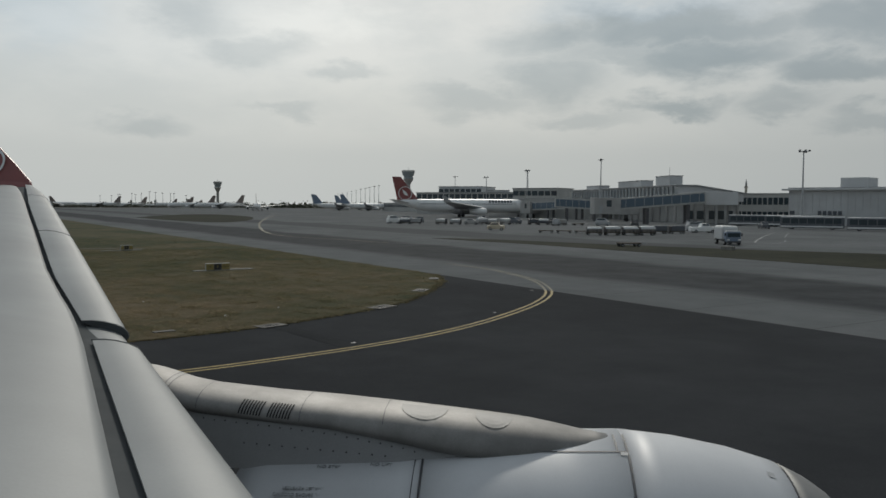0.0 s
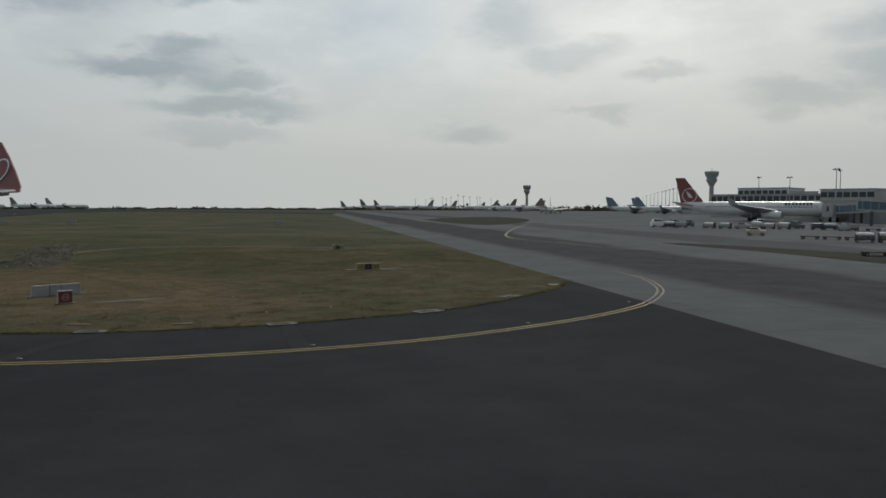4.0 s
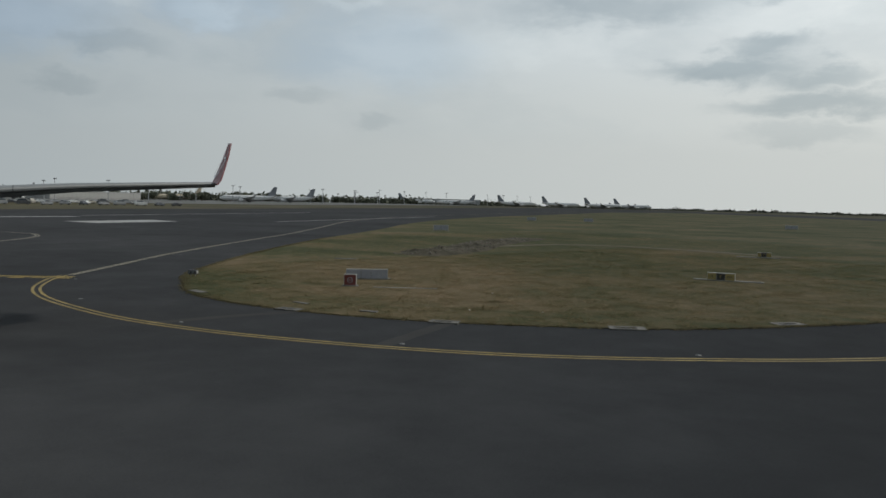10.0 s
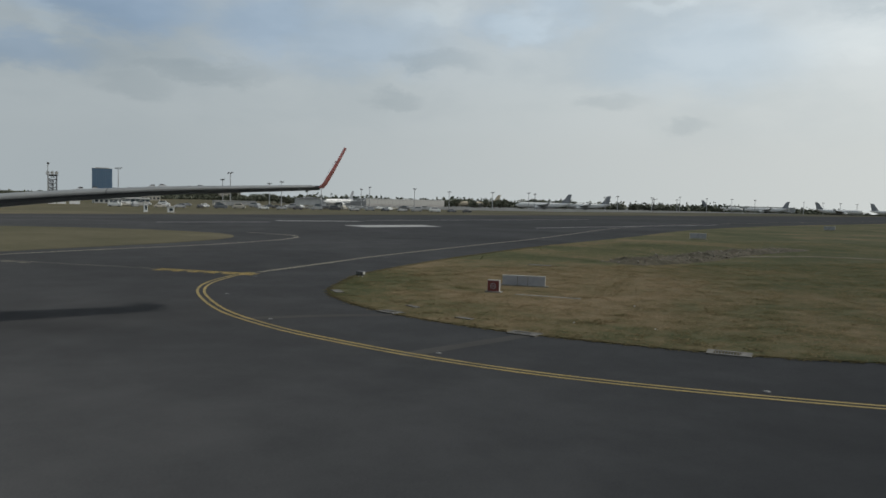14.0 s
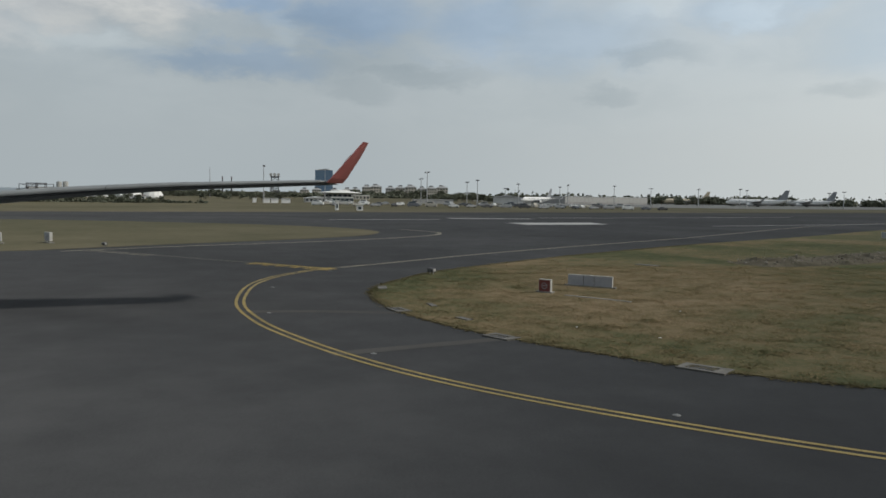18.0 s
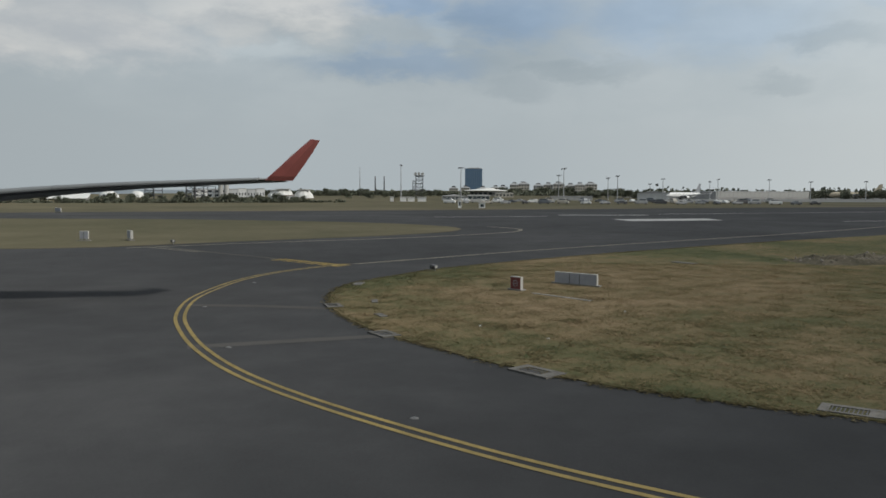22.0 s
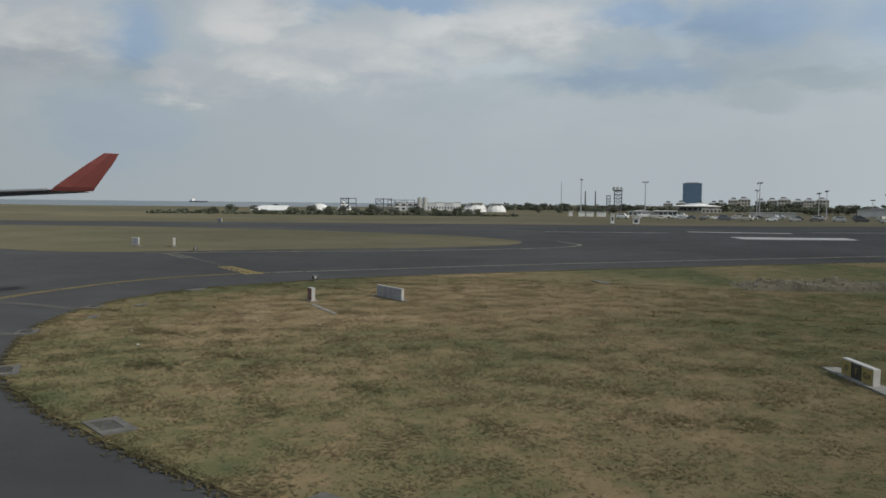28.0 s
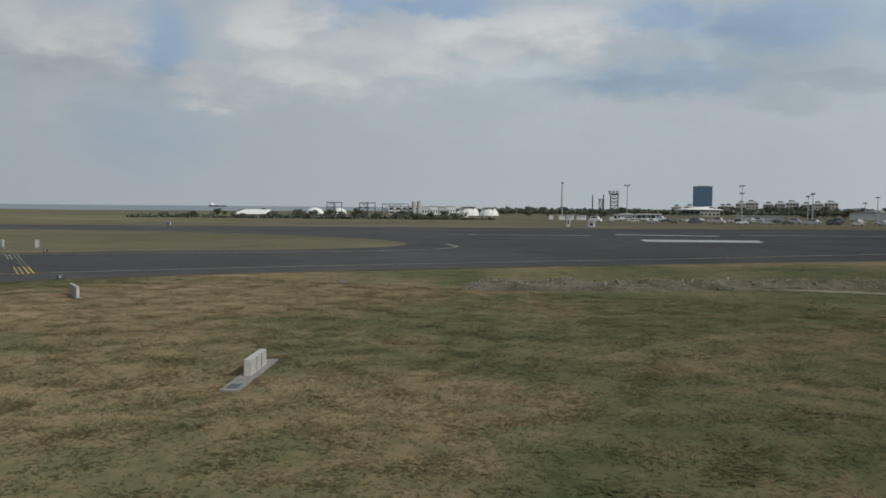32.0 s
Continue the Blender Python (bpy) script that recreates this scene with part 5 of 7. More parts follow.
for x, y, h in ((-153, 850, 12), (-134, 853, 13.5), (-123, 855, 14.7), (-114, 857, 14.8), (-106, 858, 16.7), (-100, 858, 15.6), (-93, 859, 15.2), (-82, 861, 14.8), (-150, 901, 12.4), (-126, 905, 14.0), (-140, 880, 13.5), (-88, 890, 15), (-70, 865, 13)):
    light_mast((x, y, ground_z(x, y)), h - ground_z(x, y), 1.0, 4)
for k in range(10):
    f = k / 9
    far_off = 1 / (1 / 635 + (1 / 1250 - 1 / 635) * f)
    way = radians(82.0 + 2.39 * f)
    light_mast((5.4 + far_off * math.cos(way), -40.1 + far_off * math.sin(way), 0), 19.5, 1.2, 4)


def control_tower(label, at, height, w):
    t = thing("control_tower", label, "control tower", "", at)
    z0 = at[2]
    h = height - z0
    bm = bmesh.new()
    loft(bm, [[(q * w * math.cos(a), q * w * math.sin(a), z) for a in [2 * math.pi * k / 16 for k in range(16)]] for z, q in ((0, 0.42), (h * 0.25, 0.36), (h * 0.62, 0.34), (h * 0.70, 0.62), (h * 0.76, 0.86))])
    part("shaft", bm, CONCRETE_WALL, t, smooth=False)
    bm = bmesh.new()
    loft(bm, [[(q * w * math.cos(a), q * w * math.sin(a), z) for a in [2 * math.pi * k / 16 for k in range(16)]] for z, q in ((h * 0.765, 0.86), (h * 0.84, 0.74), (h * 0.845, 0.95), (h * 0.93, 1.08))])
    part("cab", bm, GLASS_PALE, t, "glazed control room")
    bm = bmesh.new()
    rod(bm, (0, 0, h * 0.93), (0, 0, h * 0.97), 1.12 * w, 1.05 * w, 16)
    part("roof", bm, WALL_GREY, t)
    bm = bmesh.new()
    rod(bm, (0, 0, h * 0.97), (0, 0, h * 1.04), 0.06 * w, 0.03 * w)
    part("antenna", bm, STEEL, t)


control_tower("grey concrete control tower flaring to a glazed top", (-73, 1861, ground_z(-73, 1861)), 54.5, 8.5)
control_tower("slim concrete apron control tower beside the terminal", (129, 649, 0), 35, 5.2)


def steel_frame(label, at, turn, wx, wy, h, floors, name="steel_frame", r=0.22):
    t = thing(name, label, "steel frame", "", at, turn)
    for x in (0, wx):
        for y in (0, wy):
            bm = bmesh.new()
            rod(bm, (x, y, 0), (x, y, h), r, None, 6)
            part("post", bm, DARK_STEEL, t)
    for k in range(1, floors + 1):
        z = h * k / floors - r
        bm = bmesh.new()
        for a, b in (((0, 0), (wx, 0)), ((wx, 0), (wx, wy)), ((wx, wy), (0, wy)), ((0, wy), (0, 0))):
            rod(bm, (*a, z), (*b, z), r * 0.8, None, 6)
        part("beam", bm, DARK_STEEL, t)
    for k in range(floors):
        for x0, x1 in ((0, wx), (wx, 0)):
            bm = bmesh.new()
            rod(bm, (x0, 0, h * k / floors), (x1, 0, h * (k + 1) / floors), r * 0.45, None, 6)
            part("brace", bm, DARK_STEEL, t)
    return t


steel_frame("dark open steel frame standing among trees", (-359, -177, 0), 63, 6.6, 5, 7.6, 3)
steel_frame("dark open steel frame beside a works building", (-349, -152, 0), 63, 6.2, 5, 7.4, 3)
steel_frame("long low steel frame along a works building", (-488, -209, 0), 67, 19, 7, 7.4, 2)
steel_frame("lattice mast carrying round dish aerials", (-572, -68, 0), 97, 5.2, 5.2, 15.7, 6, "lattice_mast", 0.3)
steel_frame("slim lattice mast near low buildings", (-502, -62, 0), 97, 2.2, 2.2, 11.5, 6, "lattice_mast", 0.2)
dish = thing("dish_platform", "square steel platform with round aerials on a mast", "aerial", "", (-572.3, -65.4, 15.7))
bm = bmesh.new()
box(bm, (7, 7, 0.4), (0, 0, 0))
part("platform", bm, DARK_STEEL, dish)
for y in (-2.6, 0, 2.6):
    bm = bmesh.new()
    rod(bm, (3.0, y, 1.5), (3.4, y, 1.5), 0.5, 1.1, 14)
    part("dish", bm, WALL_GREY, dish)
for x, y, h, r in ((-961, -163, 21.8, 1.0), (-1013, -160, 22.6, 1.0)):
    t = thing("chimney", "slim dark chimney with a banded top", "chimney", "slim chimneys", (x, y, 0))
    bm = bmesh.new()
    rod(bm, (0, 0, 0), (0, 0, h), r, r * 0.6, 10)
    part("flue", bm, DARK_STEEL, t)
    bm = bmesh.new()
    rod(bm, (0, 0, h - 2.2), (0, 0, h - 1.6), r * 0.75, None, 10)
    part("band", bm, PAINT_RED, t)
t = thing("aerial_mast", "slim grey aerial mast beyond the service road", "mast", "", (-664, -127, 0))
for k in range(7):
    bm = bmesh.new()
    rod(bm, (0, 0, 24.5 * k / 7), (0, 0, 24.5 * (k + 1) / 7), 0.46 - 0.04 * k, 0.42 - 0.04 * k, 10)
    part("section", bm, STEEL, t)
t = thing("tower_crane", "distant tower crane above the apron", "crane", "", (-624, 449, 0), 130)
bm = bmesh.new()
for dx in (-0.6, 0.6):
    for dy in (-0.6, 0.6):
        rod(bm, (dx, dy, 0), (dx, dy, 11), 0.14, None, 6)
part("mast", bm, DARK_STEEL, t)
bm = bmesh.new()
rod(bm, (-4, 0, 11), (14, 0, 11), 0.22, None, 6)
rod(bm, (-1, 0, 12.5), (12, 0, 11.2), 0.08, None, 6)
rod(bm, (-1, 0, 12.5), (-4, 0, 11.1), 0.08, None, 6)
rod(bm, (0, 0, 11), (-1, 0, 12.5), 0.2, None, 6)
part("jib", bm, DARK_STEEL, t)


# ---- buildings ----
def house(name, label, category, a, b, depth, height, wall, roof=None, rows=0, cols=0, roof_kind="flat", group="", win=(0.55, 0.5), base=0.0, glass=GLASS, z0=0.0):
    """A building whose front runs from a to b; windows are parts."""
    ln = math.dist(a, b)
    t = thing(name, label, category, group, (a[0], a[1], z0), turned(a, b))
    bm = bmesh.new()
    box(bm, (ln, depth, height), (ln / 2, depth / 2, 0))
    part("wall", bm, wall, t)
    bm = bmesh.new()
    if roof_kind == "hip":
        e = 0.5
        z = height
        pts = [(-e, -e, z), (ln + e, -e, z), (ln + e, depth + e, z), (-e, depth + e, z)]
        rise = min(3.0, height * 0.3)
        ridge = [(min(ln, depth) * 0.45, depth / 2, z + rise), (ln - min(ln, depth) * 0.45, depth / 2, z + rise)]
        v = [bm.verts.new(p) for p in pts + ridge]
        for f in ((0, 1, 5, 4), (1, 2, 5), (2, 3, 4, 5), (3, 0, 4), (3, 2, 1, 0)):
            bm.faces.new([v[k] for k in f])
    elif roof_kind == "gable":
        z = height
        rise = min(4.0, height * 0.4)
        v = [bm.verts.new(p) for p in ((-0.4, -0.4, z), (ln + 0.4, -0.4, z), (ln + 0.4, depth + 0.4, z), (-0.4, depth + 0.4, z), (ln / 2, -0.4, z + rise), (ln / 2, depth + 0.4, z + rise))]
        for f in ((0, 1, 4), (1, 2, 5, 4), (2, 3, 5), (3, 0, 4, 5), (3, 2, 1, 0)):
            bm.faces.new([v[k] for k in f])
    else:
        box(bm, (ln + 0.5, depth + 0.5, 0.35), (ln / 2, depth / 2, height), bevel=0.05)
    part("roof", bm, roof or ROOF_GREY, t)
    if rows and cols:
        cw, rh = ln / cols, (height - base) / rows
        bm = bmesh.new()
        box(bm, (cw * win[0], 0.08, rh * win[1]), (0, -0.03, 0))
        me = part("window", bm, glass, t).data
        first = [o for o in t.children if o.name.startswith("window")][0]
        first.location = (cw / 2, 0, base + rh * 0.25)
        for r_ in range(rows):
            for c_ in range(cols):
                if r_ or c_:
                    shared("window", me, t, Matrix.Translation((cw * (c_ + 0.5), 0, base + rh * (r_ + 0.25))))
    return t


# the pier: glazed upper hall on columns, plant rooms on the roof
A, B = (131.5, 290.0), (120.3, 180.6)
ln = math.dist(A, B)
pier = thing("terminal_pier", "grey terminal pier with a glazed upper storey on dark columns", "terminal", "", (*A, 0), turned(A, B))
DEEP, FLAT = 21.0, 6.0  # the roof is level above the front, then slopes down
bm = bmesh.new()
ends = [[(x, y, z) for y, z in ((0, 6.6), (DEEP, 6.6), (DEEP, 8.9), (FLAT, 11.2), (0, 11.2))] for x in (0.0, ln)]
loft(bm, ends)
bmesh.ops.recalc_face_normals(bm, faces=bm.faces)
part("upper_hall", bm, CLADDING, pier)
bm = bmesh.new()
box(bm, (ln - 2, DEEP - 4, 6.6), (ln / 2, DEEP / 2 + 1, 0))
part("undercroft", bm, WALL_GREY, pier, "grey recessed ground storey")
bm = bmesh.new()
box(bm, (ln + 1.2, FLAT + 0.8, 0.4), (ln / 2, FLAT / 2 - 0.4, 11.2), bevel=0.08)
part("roof", bm, ROOF_GREY, pier)
bm = bmesh.new()
loft(bm, [[(x, y, z) for y, z in ((FLAT, 11.22), (DEEP + 0.6, 8.95), (DEEP + 0.6, 9.25), (FLAT, 11.56))] for x in (-0.6, ln + 0.6)])
bmesh.ops.recalc_face_normals(bm, faces=bm.faces)
part("sloping_roof", bm, ROOF_GREY, pier, "long sloping grey roof")
PANES = 34
bm = bmesh.new()
box(bm, (ln / PANES * 0.8, 0.1, 3.2), (0, 0, 0))
first_pane = part("window", bm, GLASS_PALE, pier)
first_pane.location = (ln / PANES / 2, -0.04, 7.3)
for k in range(1, PANES):
    shared("window", first_pane.data, pier, Matrix.Translation((ln * (k + 0.5) / PANES, -0.04, 7.3)))
    bm = bmesh.new()
    box(bm, (0.22, 0.5, 4.2), (ln * k / PANES, -0.25, 6.8))
    part("fin", bm, STEEL, pier, "upright steel fin")
for k in range(18):
    bm = bmesh.new()
    rod(bm, (ln * (k + 0.5) / 18, 0.6, 0), (ln * (k + 0.5) / 18, 0.6, 6.6), 0.45, None, 10)
    part("column", bm, CONCRETE_WALL, pier)
for k in range(6):
    bm = bmesh.new()
    box(bm, (0.7, 0.7, 6.6), (ln - 0.7, 2.5 + 3.4 * k, 0))
    part("column", bm, CONCRETE_WALL, pier)
for k in range(5):
    bm = bmesh.new()
    box(bm, (0.1, 2.4, 2.6), (ln - 0.98, 4.2 + 3.4 * k, 1.2))
    part("ground_window", bm, GLASS, pier)
for x, y, wx, wy, h in ((27, 2.6, 16, 4.2, 1.2), (68, 2.6, 22, 4.4, 2.0), (98, 2.2, 11, 4.2, 2.8)):
    bm = bmesh.new()
    box(bm, (wx, wy, h), (x, y, 11.6), bevel=0.08)
    room = part("plant_room", bm, CLADDING, pier, "pale metal-clad plant room")
    bm = bmesh.new()
    box(bm, (wx + 0.4, wy + 0.4, 0.18), (x, y, 11.6 + h), bevel=0.03)
    part("coping", bm, ROOF_GREY, room)
bm = bmesh.new()
rod(bm, (98, 2.4, 14.4), (98, 2.4, 17.3), 0.06)
part("aerial", bm, STEEL, pier)


def jet_bridge(at, turn, length, z0, z1, leg_at=0.25):
    t = thing("jet_bridge", "blue-grey glazed jet bridge on steel legs", "jet bridge", "jet bridges", at, turn)
    tilt = -math.atan2(z1 - z0, length)
    run = math.hypot(length, z1 - z0)

    def sloped(size, up, y=0.0):
        bm = bmesh.new()
        box(bm, size)
        bmesh.ops.transform(bm, matrix=Matrix.Translation((length / 2, y, (z0 + z1) / 2 + up)) @ Euler((0, tilt, 0)).to_matrix().to_4x4(), verts=bm.verts)
        return bm
    part("tunnel", sloped((run, 3.0, 3.2), 0.05), WALL_GREY, t)
    for y in (-1.53, 1.53):
        side_glass = part("side_glazing", sloped((run * 0.97, 0.06, 2.3), 0.55, y), GLASS_BRIDGE, t, "long blue-tinted glazing")
        for k in range(9):
            bm = bmesh.new()
            x = length * (0.08 + 0.84 * k / 8)
            box(bm, (0.12, 0.1, 2.3), (x, y * 1.01, z0 + (z1 - z0) * x / length + 0.52))
            part("mullion", bm, STEEL, side_glass)
    bm = bmesh.new()
    box(bm, (7.5, 5.0, 4.6), (-3.4, 0, z0 - 1.2), bevel=0.15)
    cab = part("cab", bm, CONCRETE_WALL, t, "boxy grey docking cab")
    bm = bmesh.new()
    box(bm, (1.4, 0.06, 1.8), (-3.0, -2.52, z0 + 0.9))
    part("cab_window", bm, GLASS, cab)
    bm = bmesh.new()
    box(bm, (0.9, 0.06, 2.1), (-5.3, -2.52, z0 - 0.9))
    part("service_door", bm, PAINT_GREY, cab)
    bm = bmesh.new()
    for k in range(10):
        box(bm, (0.34, 1.1, 0.06), (-7.6 - 0.3 * k, -1.6, max(0.1, z0 - 1.2 - (z0 - 1.2) * (k + 1) / 10)))
    rod(bm, (-7.3, -2.1, z0 - 0.2), (-10.6, -2.1, 1.0), 0.04)
    part("service_stairs", bm, STEEL, t, "narrow steel stairs")
    for x, zz in ((-3.4, z0 - 1.2), (length * leg_at + 2, z0 + (z1 - z0) * leg_at), (length * 0.8, z0 + (z1 - z0) * 0.8)):
        for y in (-1.3, 1.3):
            bm = bmesh.new()
            box(bm, (0.8, 0.6, zz + 0.05), (x, y, 0))
            part("leg", bm, DARK_STEEL, t)
    for y in (-1.4, 1.4):
        bm = bmesh.new()
        rod(bm, (-3.4, y - 0.35, 0.6), (-3.4, y + 0.35, 0.6), 0.6, None, 14)
        part("drive_wheel", bm, RUBBER, t)
    return t


jet_bridge((95.5, 169.9, 0), turned((96.4, 169.8), (121.1, 165.8)), 25, 4.0, 6.0)
jet_bridge((104.5, 262, 0), turned((102.5, 264.8), (106.7, 221)) + 6, 38, 3.0, 4.2)
jet_bridge((112.5, 206.5, 0), 162, 20, 3.4, 4.4)
rot = thing("bridge_rotunda", "grey square bridge head raised on columns", "jet bridge", "", (120.6, 166.2, 0), turned((121.1, 165.8), (128.2, 161.4)))
bm = bmesh.new()
box(bm, (9.0, 7, 3.7), (4.4, 3, 5.5), bevel=0.08)
part("room", bm, CLADDING, rot)
for x in (0.8, 3.2, 5.6, 8.0):
    bm = bmesh.new()
    box(bm, (0.7, 0.7, 5.5), (x, 0.8, 0))
    part("column", bm, CONCRETE_WALL, rot)
bm = bmesh.new()
box(bm, (3.2, 14, 3.2), (7, 12, 5.6))
part("link", bm, CLADDING, rot)

house("terminal_wing", "long grey terminal wing with a flat roof behind the gates", "terminal", (86, 404), (140, 345), 40, 11.4, WALL_GREY, ROOF_GREY, 2, 22, win=(0.8, 0.6), base=2.0)
house("terminal_hall", "grey terminal hall with a curved-edged roof", "terminal", (104.7, 429.6), (126.7, 414), 25, 15.4, CLADDING, ROOF_GREY, 2, 8, win=(0.8, 0.5), base=6)
house("terminal_hall", "grey terminal hall with a curved-edged roof", "terminal", (118.2, 374.9), (129.7, 371.6), 20, 12.6, CLADDING, ROOF_GREY, 2, 5, win=(0.8, 0.5), base=5)
house("terminal_hall", "dark grey terminal hall with an overhanging roof", "terminal", (122, 342.5), (139, 326.3), 22, 13.1, WALL_GREY, ROOF_GREY, 2, 7, win=(0.85, 0.5), base=4)
house("terminal_wing", "low grey terminal wing far along the apron", "terminal", (92, 560), (110, 451), 30, 5.6, WALL_GREY, ROOF_GREY, 1, 26, win=(0.8, 0.5), base=2)
house("terminal_wing", "low grey terminal link between pier and halls", "terminal", (96, 300), (116, 240), 20, 7.6, WALL_GREY, ROOF_GREY, 1, 16, win=(0.85, 0.45), base=3)
cargo = house("cargo_building", "pale grey ribbed cargo building with a flat roof", "building", (149.6, 168.6), (178, 121), 40, 10.4, CLADDING, ROOF_GREY)
bm = bmesh.new()
box(bm, (57, 2.0, 0.5), (27, -0.7, 9.9), bevel=0.08)
part("cornice", bm, CLADDING, cargo, "projecting flat cornice")
for k in range(28):
    bm = bmesh.new()
    box(bm, (0.10, 0.10, 9.4), (1 + 1.95 * k, -0.08, 0.4))
    part("rib", bm, CLADDING, cargo)
bm = bmesh.new()
box(bm, (7.5, 8, 2.9), (16, 10, 10.7), bevel=0.06)
part("roof_room", bm, CLADDING, cargo, "roof plant room")
for k, (x, wd) in enumerate(((1.2, 1.4), (9, 1.0), (10.4, 1.0), (11.8, 1.0), (13.2, 1.0), (14.6, 1.0))):
    bm = bmesh.new()
    box(bm, (wd, 0.06, 1.2), (x, -0.2, 2.8))
    part("lettering_bar", bm, PAINT_NAVY, cargo, "dark lettering as plain bars")
house("service_building", "long grey two-storey service building behind the buses", "building", (155.1, 203.1), (165.3, 189.6), 14, 9.2, WALL_GREY, ROOF_GREY, 2, 10, win=(0.8, 0.5))
mn = thing("minaret", "slender stone minaret with a balcony and pointed cap", "minaret", "", (498.0, 708.5, 0))
bm = bmesh.new()
rod(bm, (0, 0, 0), (0, 0, 25), 1.5, 1.2, 12)
part("shaft", bm, PLASTER, mn)
bm = bmesh.new()
rod(bm, (0, 0, 23), (0, 0, 25), 1.3, 2.1, 12)
part("balcony", bm, PLASTER, mn)
bm = bmesh.new()
rod(bm, (0, 0, 25), (0, 0, 27.4), 1.0, 1.0, 12)
rod(bm, (0, 0, 27.4), (0, 0, 33), 1.1, 0.05, 12)
part("cap", bm, ROOF_GREY, mn)

hall = thing("prayer_hall", "low pale prayer hall under a shallow grey dome", "building", "", (509, 700, 0))
bm = bmesh.new()
rod(bm, (0, 0, 0), (0, 0, 11.8), 13, 13, 24)
part("wall", bm, PLASTER, hall)
bm = bmesh.new()
rod(bm, (0, 0, 11.8), (0, 0, 12.6), 13.5, 13.3, 24)
part("cornice", bm, CLADDING, hall)
bm = bmesh.new()
loft(bm, [[(r_ * math.cos(q), r_ * math.sin(q), z) for q in [2 * math.pi * k / 24 for k in range(24)]] for r_, z in ((12.7, 12.6), (11.8, 14.4), (9.4, 16.1), (6.0, 17.2), (2.2, 17.7), (0.3, 17.8))])
dome = part("dome", bm, ROOF_GREY, hall, "shallow grey dome")
bm = bmesh.new()
rod(bm, (0, 0, 17.7), (0, 0, 20.0), 0.25, 0.08)
part("finial", bm, STEEL, dome)

# blue glass tower and the quarter beyond the runway
tower = house("office_tower", "blue glass office tower with a flat top", "building", (-1126, -62), (-1127, -37.5), 24, 35.6, PAINT_BLUE, ROOF_GREY, 14, 9, win=(0.86, 0.8), glass=GLASS_BLUE)
bm = bmesh.new()
box(bm, (17, 14, 1.3), (12.2, 12, 35.8))
part("roof_room", bm, WALL_GREY, tower)
# round hall with a wide disc roof
hall = thing("round_hall", "low round hall under a wide pale disc roof", "building", "", (-740, -21, 0))
ring24 = [2 * math.pi * k / 32 for k in range(32)]
bm = bmesh.new()
loft(bm, [[(15 * math.cos(a), 15 * math.sin(a), z) for a in ring24] for z in (0, 4.0)])
part("wall", bm, WALL_GREY, hall)
for k in range(20):
    a = 2 * math.pi * k / 20
    bm = bmesh.new()
    box(bm, (3.4, 0.1, 2.0), (15.05 * math.cos(a), 15.05 * math.sin(a), 1.4), a + math.pi / 2)
    part("window", bm, GLASS, hall)
bm = bmesh.new()
loft(bm, [[(r_ * math.cos(a), r_ * math.sin(a), z) for a in ring24] for r_, z in ((14, 3.9), (20.5, 4.5), (20.8, 5.0), (16, 5.7), (9, 6.3), (8.5, 7.0), (5, 7.4))])
part("roof", bm, TENT, hall, "pale disc roof in two tiers")
house("service_hall", "pale block in front of the round hall", "building", (-620, -10), (-621, 4), 10, 3.0, PLASTER, TENT, 1, 5, win=(0.5, 0.5))
house("service_hall", "low pale canopy building with glazed bays", "building", (-387, -20), (-388, -9), 8, 2.6, WALL_GREY, TENT, 1, 5, win=(0.8, 0.6), base=0.3)
house("service_hall", "low workshop under a shallow pale roof", "building", (-400, -34), (-402, -21), 8, 2.2, WALL_GREY, CLADDING, 1, 6, "gable")
for k, (a, b) in enumerate((((-352, -50), (-352.5, -47.2)), ((-352.5, -46.6), (-353, -43.4)), ((-353.2, -42.0), (-353.6, -38.0)), ((-353.6, -55), (-353.9, -53.4)))):
    house("site_container", "white site container beside the service road", "container", a, b, 2.4, 1.9, PAINT_WHITE, WALL_GREY, group="site containers")
house("guard_hut", "narrow upright white guard hut beside the runway", "hut", (-222, -14.6), (-222.2, -13.7), 0.9, 2.6, PAINT_WHITE, WALL_GREY, 1, 1)
house("guard_hut", "low white cabin beside the runway", "hut", (-222, -8.2), (-222.2, -6.4), 1.6, 1.5, PAINT_WHITE, WALL_GREY, 1, 1)
house("service_hall", "long low pale service building", "building", (-420, 24), (-421, 46), 8, 2.0, WALL_GREY, ROOF_GREY, 1, 8, glass=PAINT_GREY)
for k in range(9):
    y0 = -12 + 12.4 * k + (3 if k > 2 else 0) + 1.4 * math.sin(k * 2.3)
    broad = 11.4 + 1.6 * math.sin(k * 4.1)
    high = 10.6 + 0.9 * ((k * 7) % 3) - (2.2 if k < 1 else 0)
    apt = house("apartment_block", "cream four-storey apartment block with a low grey roof", "building", (-930 + 6 * (k % 2), y0), (-930 + 6 * (k % 2), y0 + broad), 11, high, PLASTER if k % 3 else WALL_GREY, ROOF_GREY, 4, 4, "hip", "apartment blocks", (0.5, 0.5))
    bm = bmesh.new()
    box(bm, (4.6, 3, 1.2), (5.4, 5.5, high + 2.0))
    part("roof_box", bm, DARK_STEEL, apt, "dark box on the roof ridge")
for y0, h in ((-75, 7.4), (-60, 8.2), (-38, 7.6), (-22, 8.4)):
    apt = house("apartment_block", "cream low apartment block behind trees", "building", (-1000, y0), (-1000, y0 + 11), 11, h, PLASTER, ROOF_GREY, 3, 4, "hip", "apartment blocks", (0.5, 0.5))
    bm = bmesh.new()
    box(bm, (4.6, 3, 1.2), (5.4, 5.5, h + 1.9))
    part("roof_box", bm, DARK_STEEL, apt, "dark box on the roof ridge")
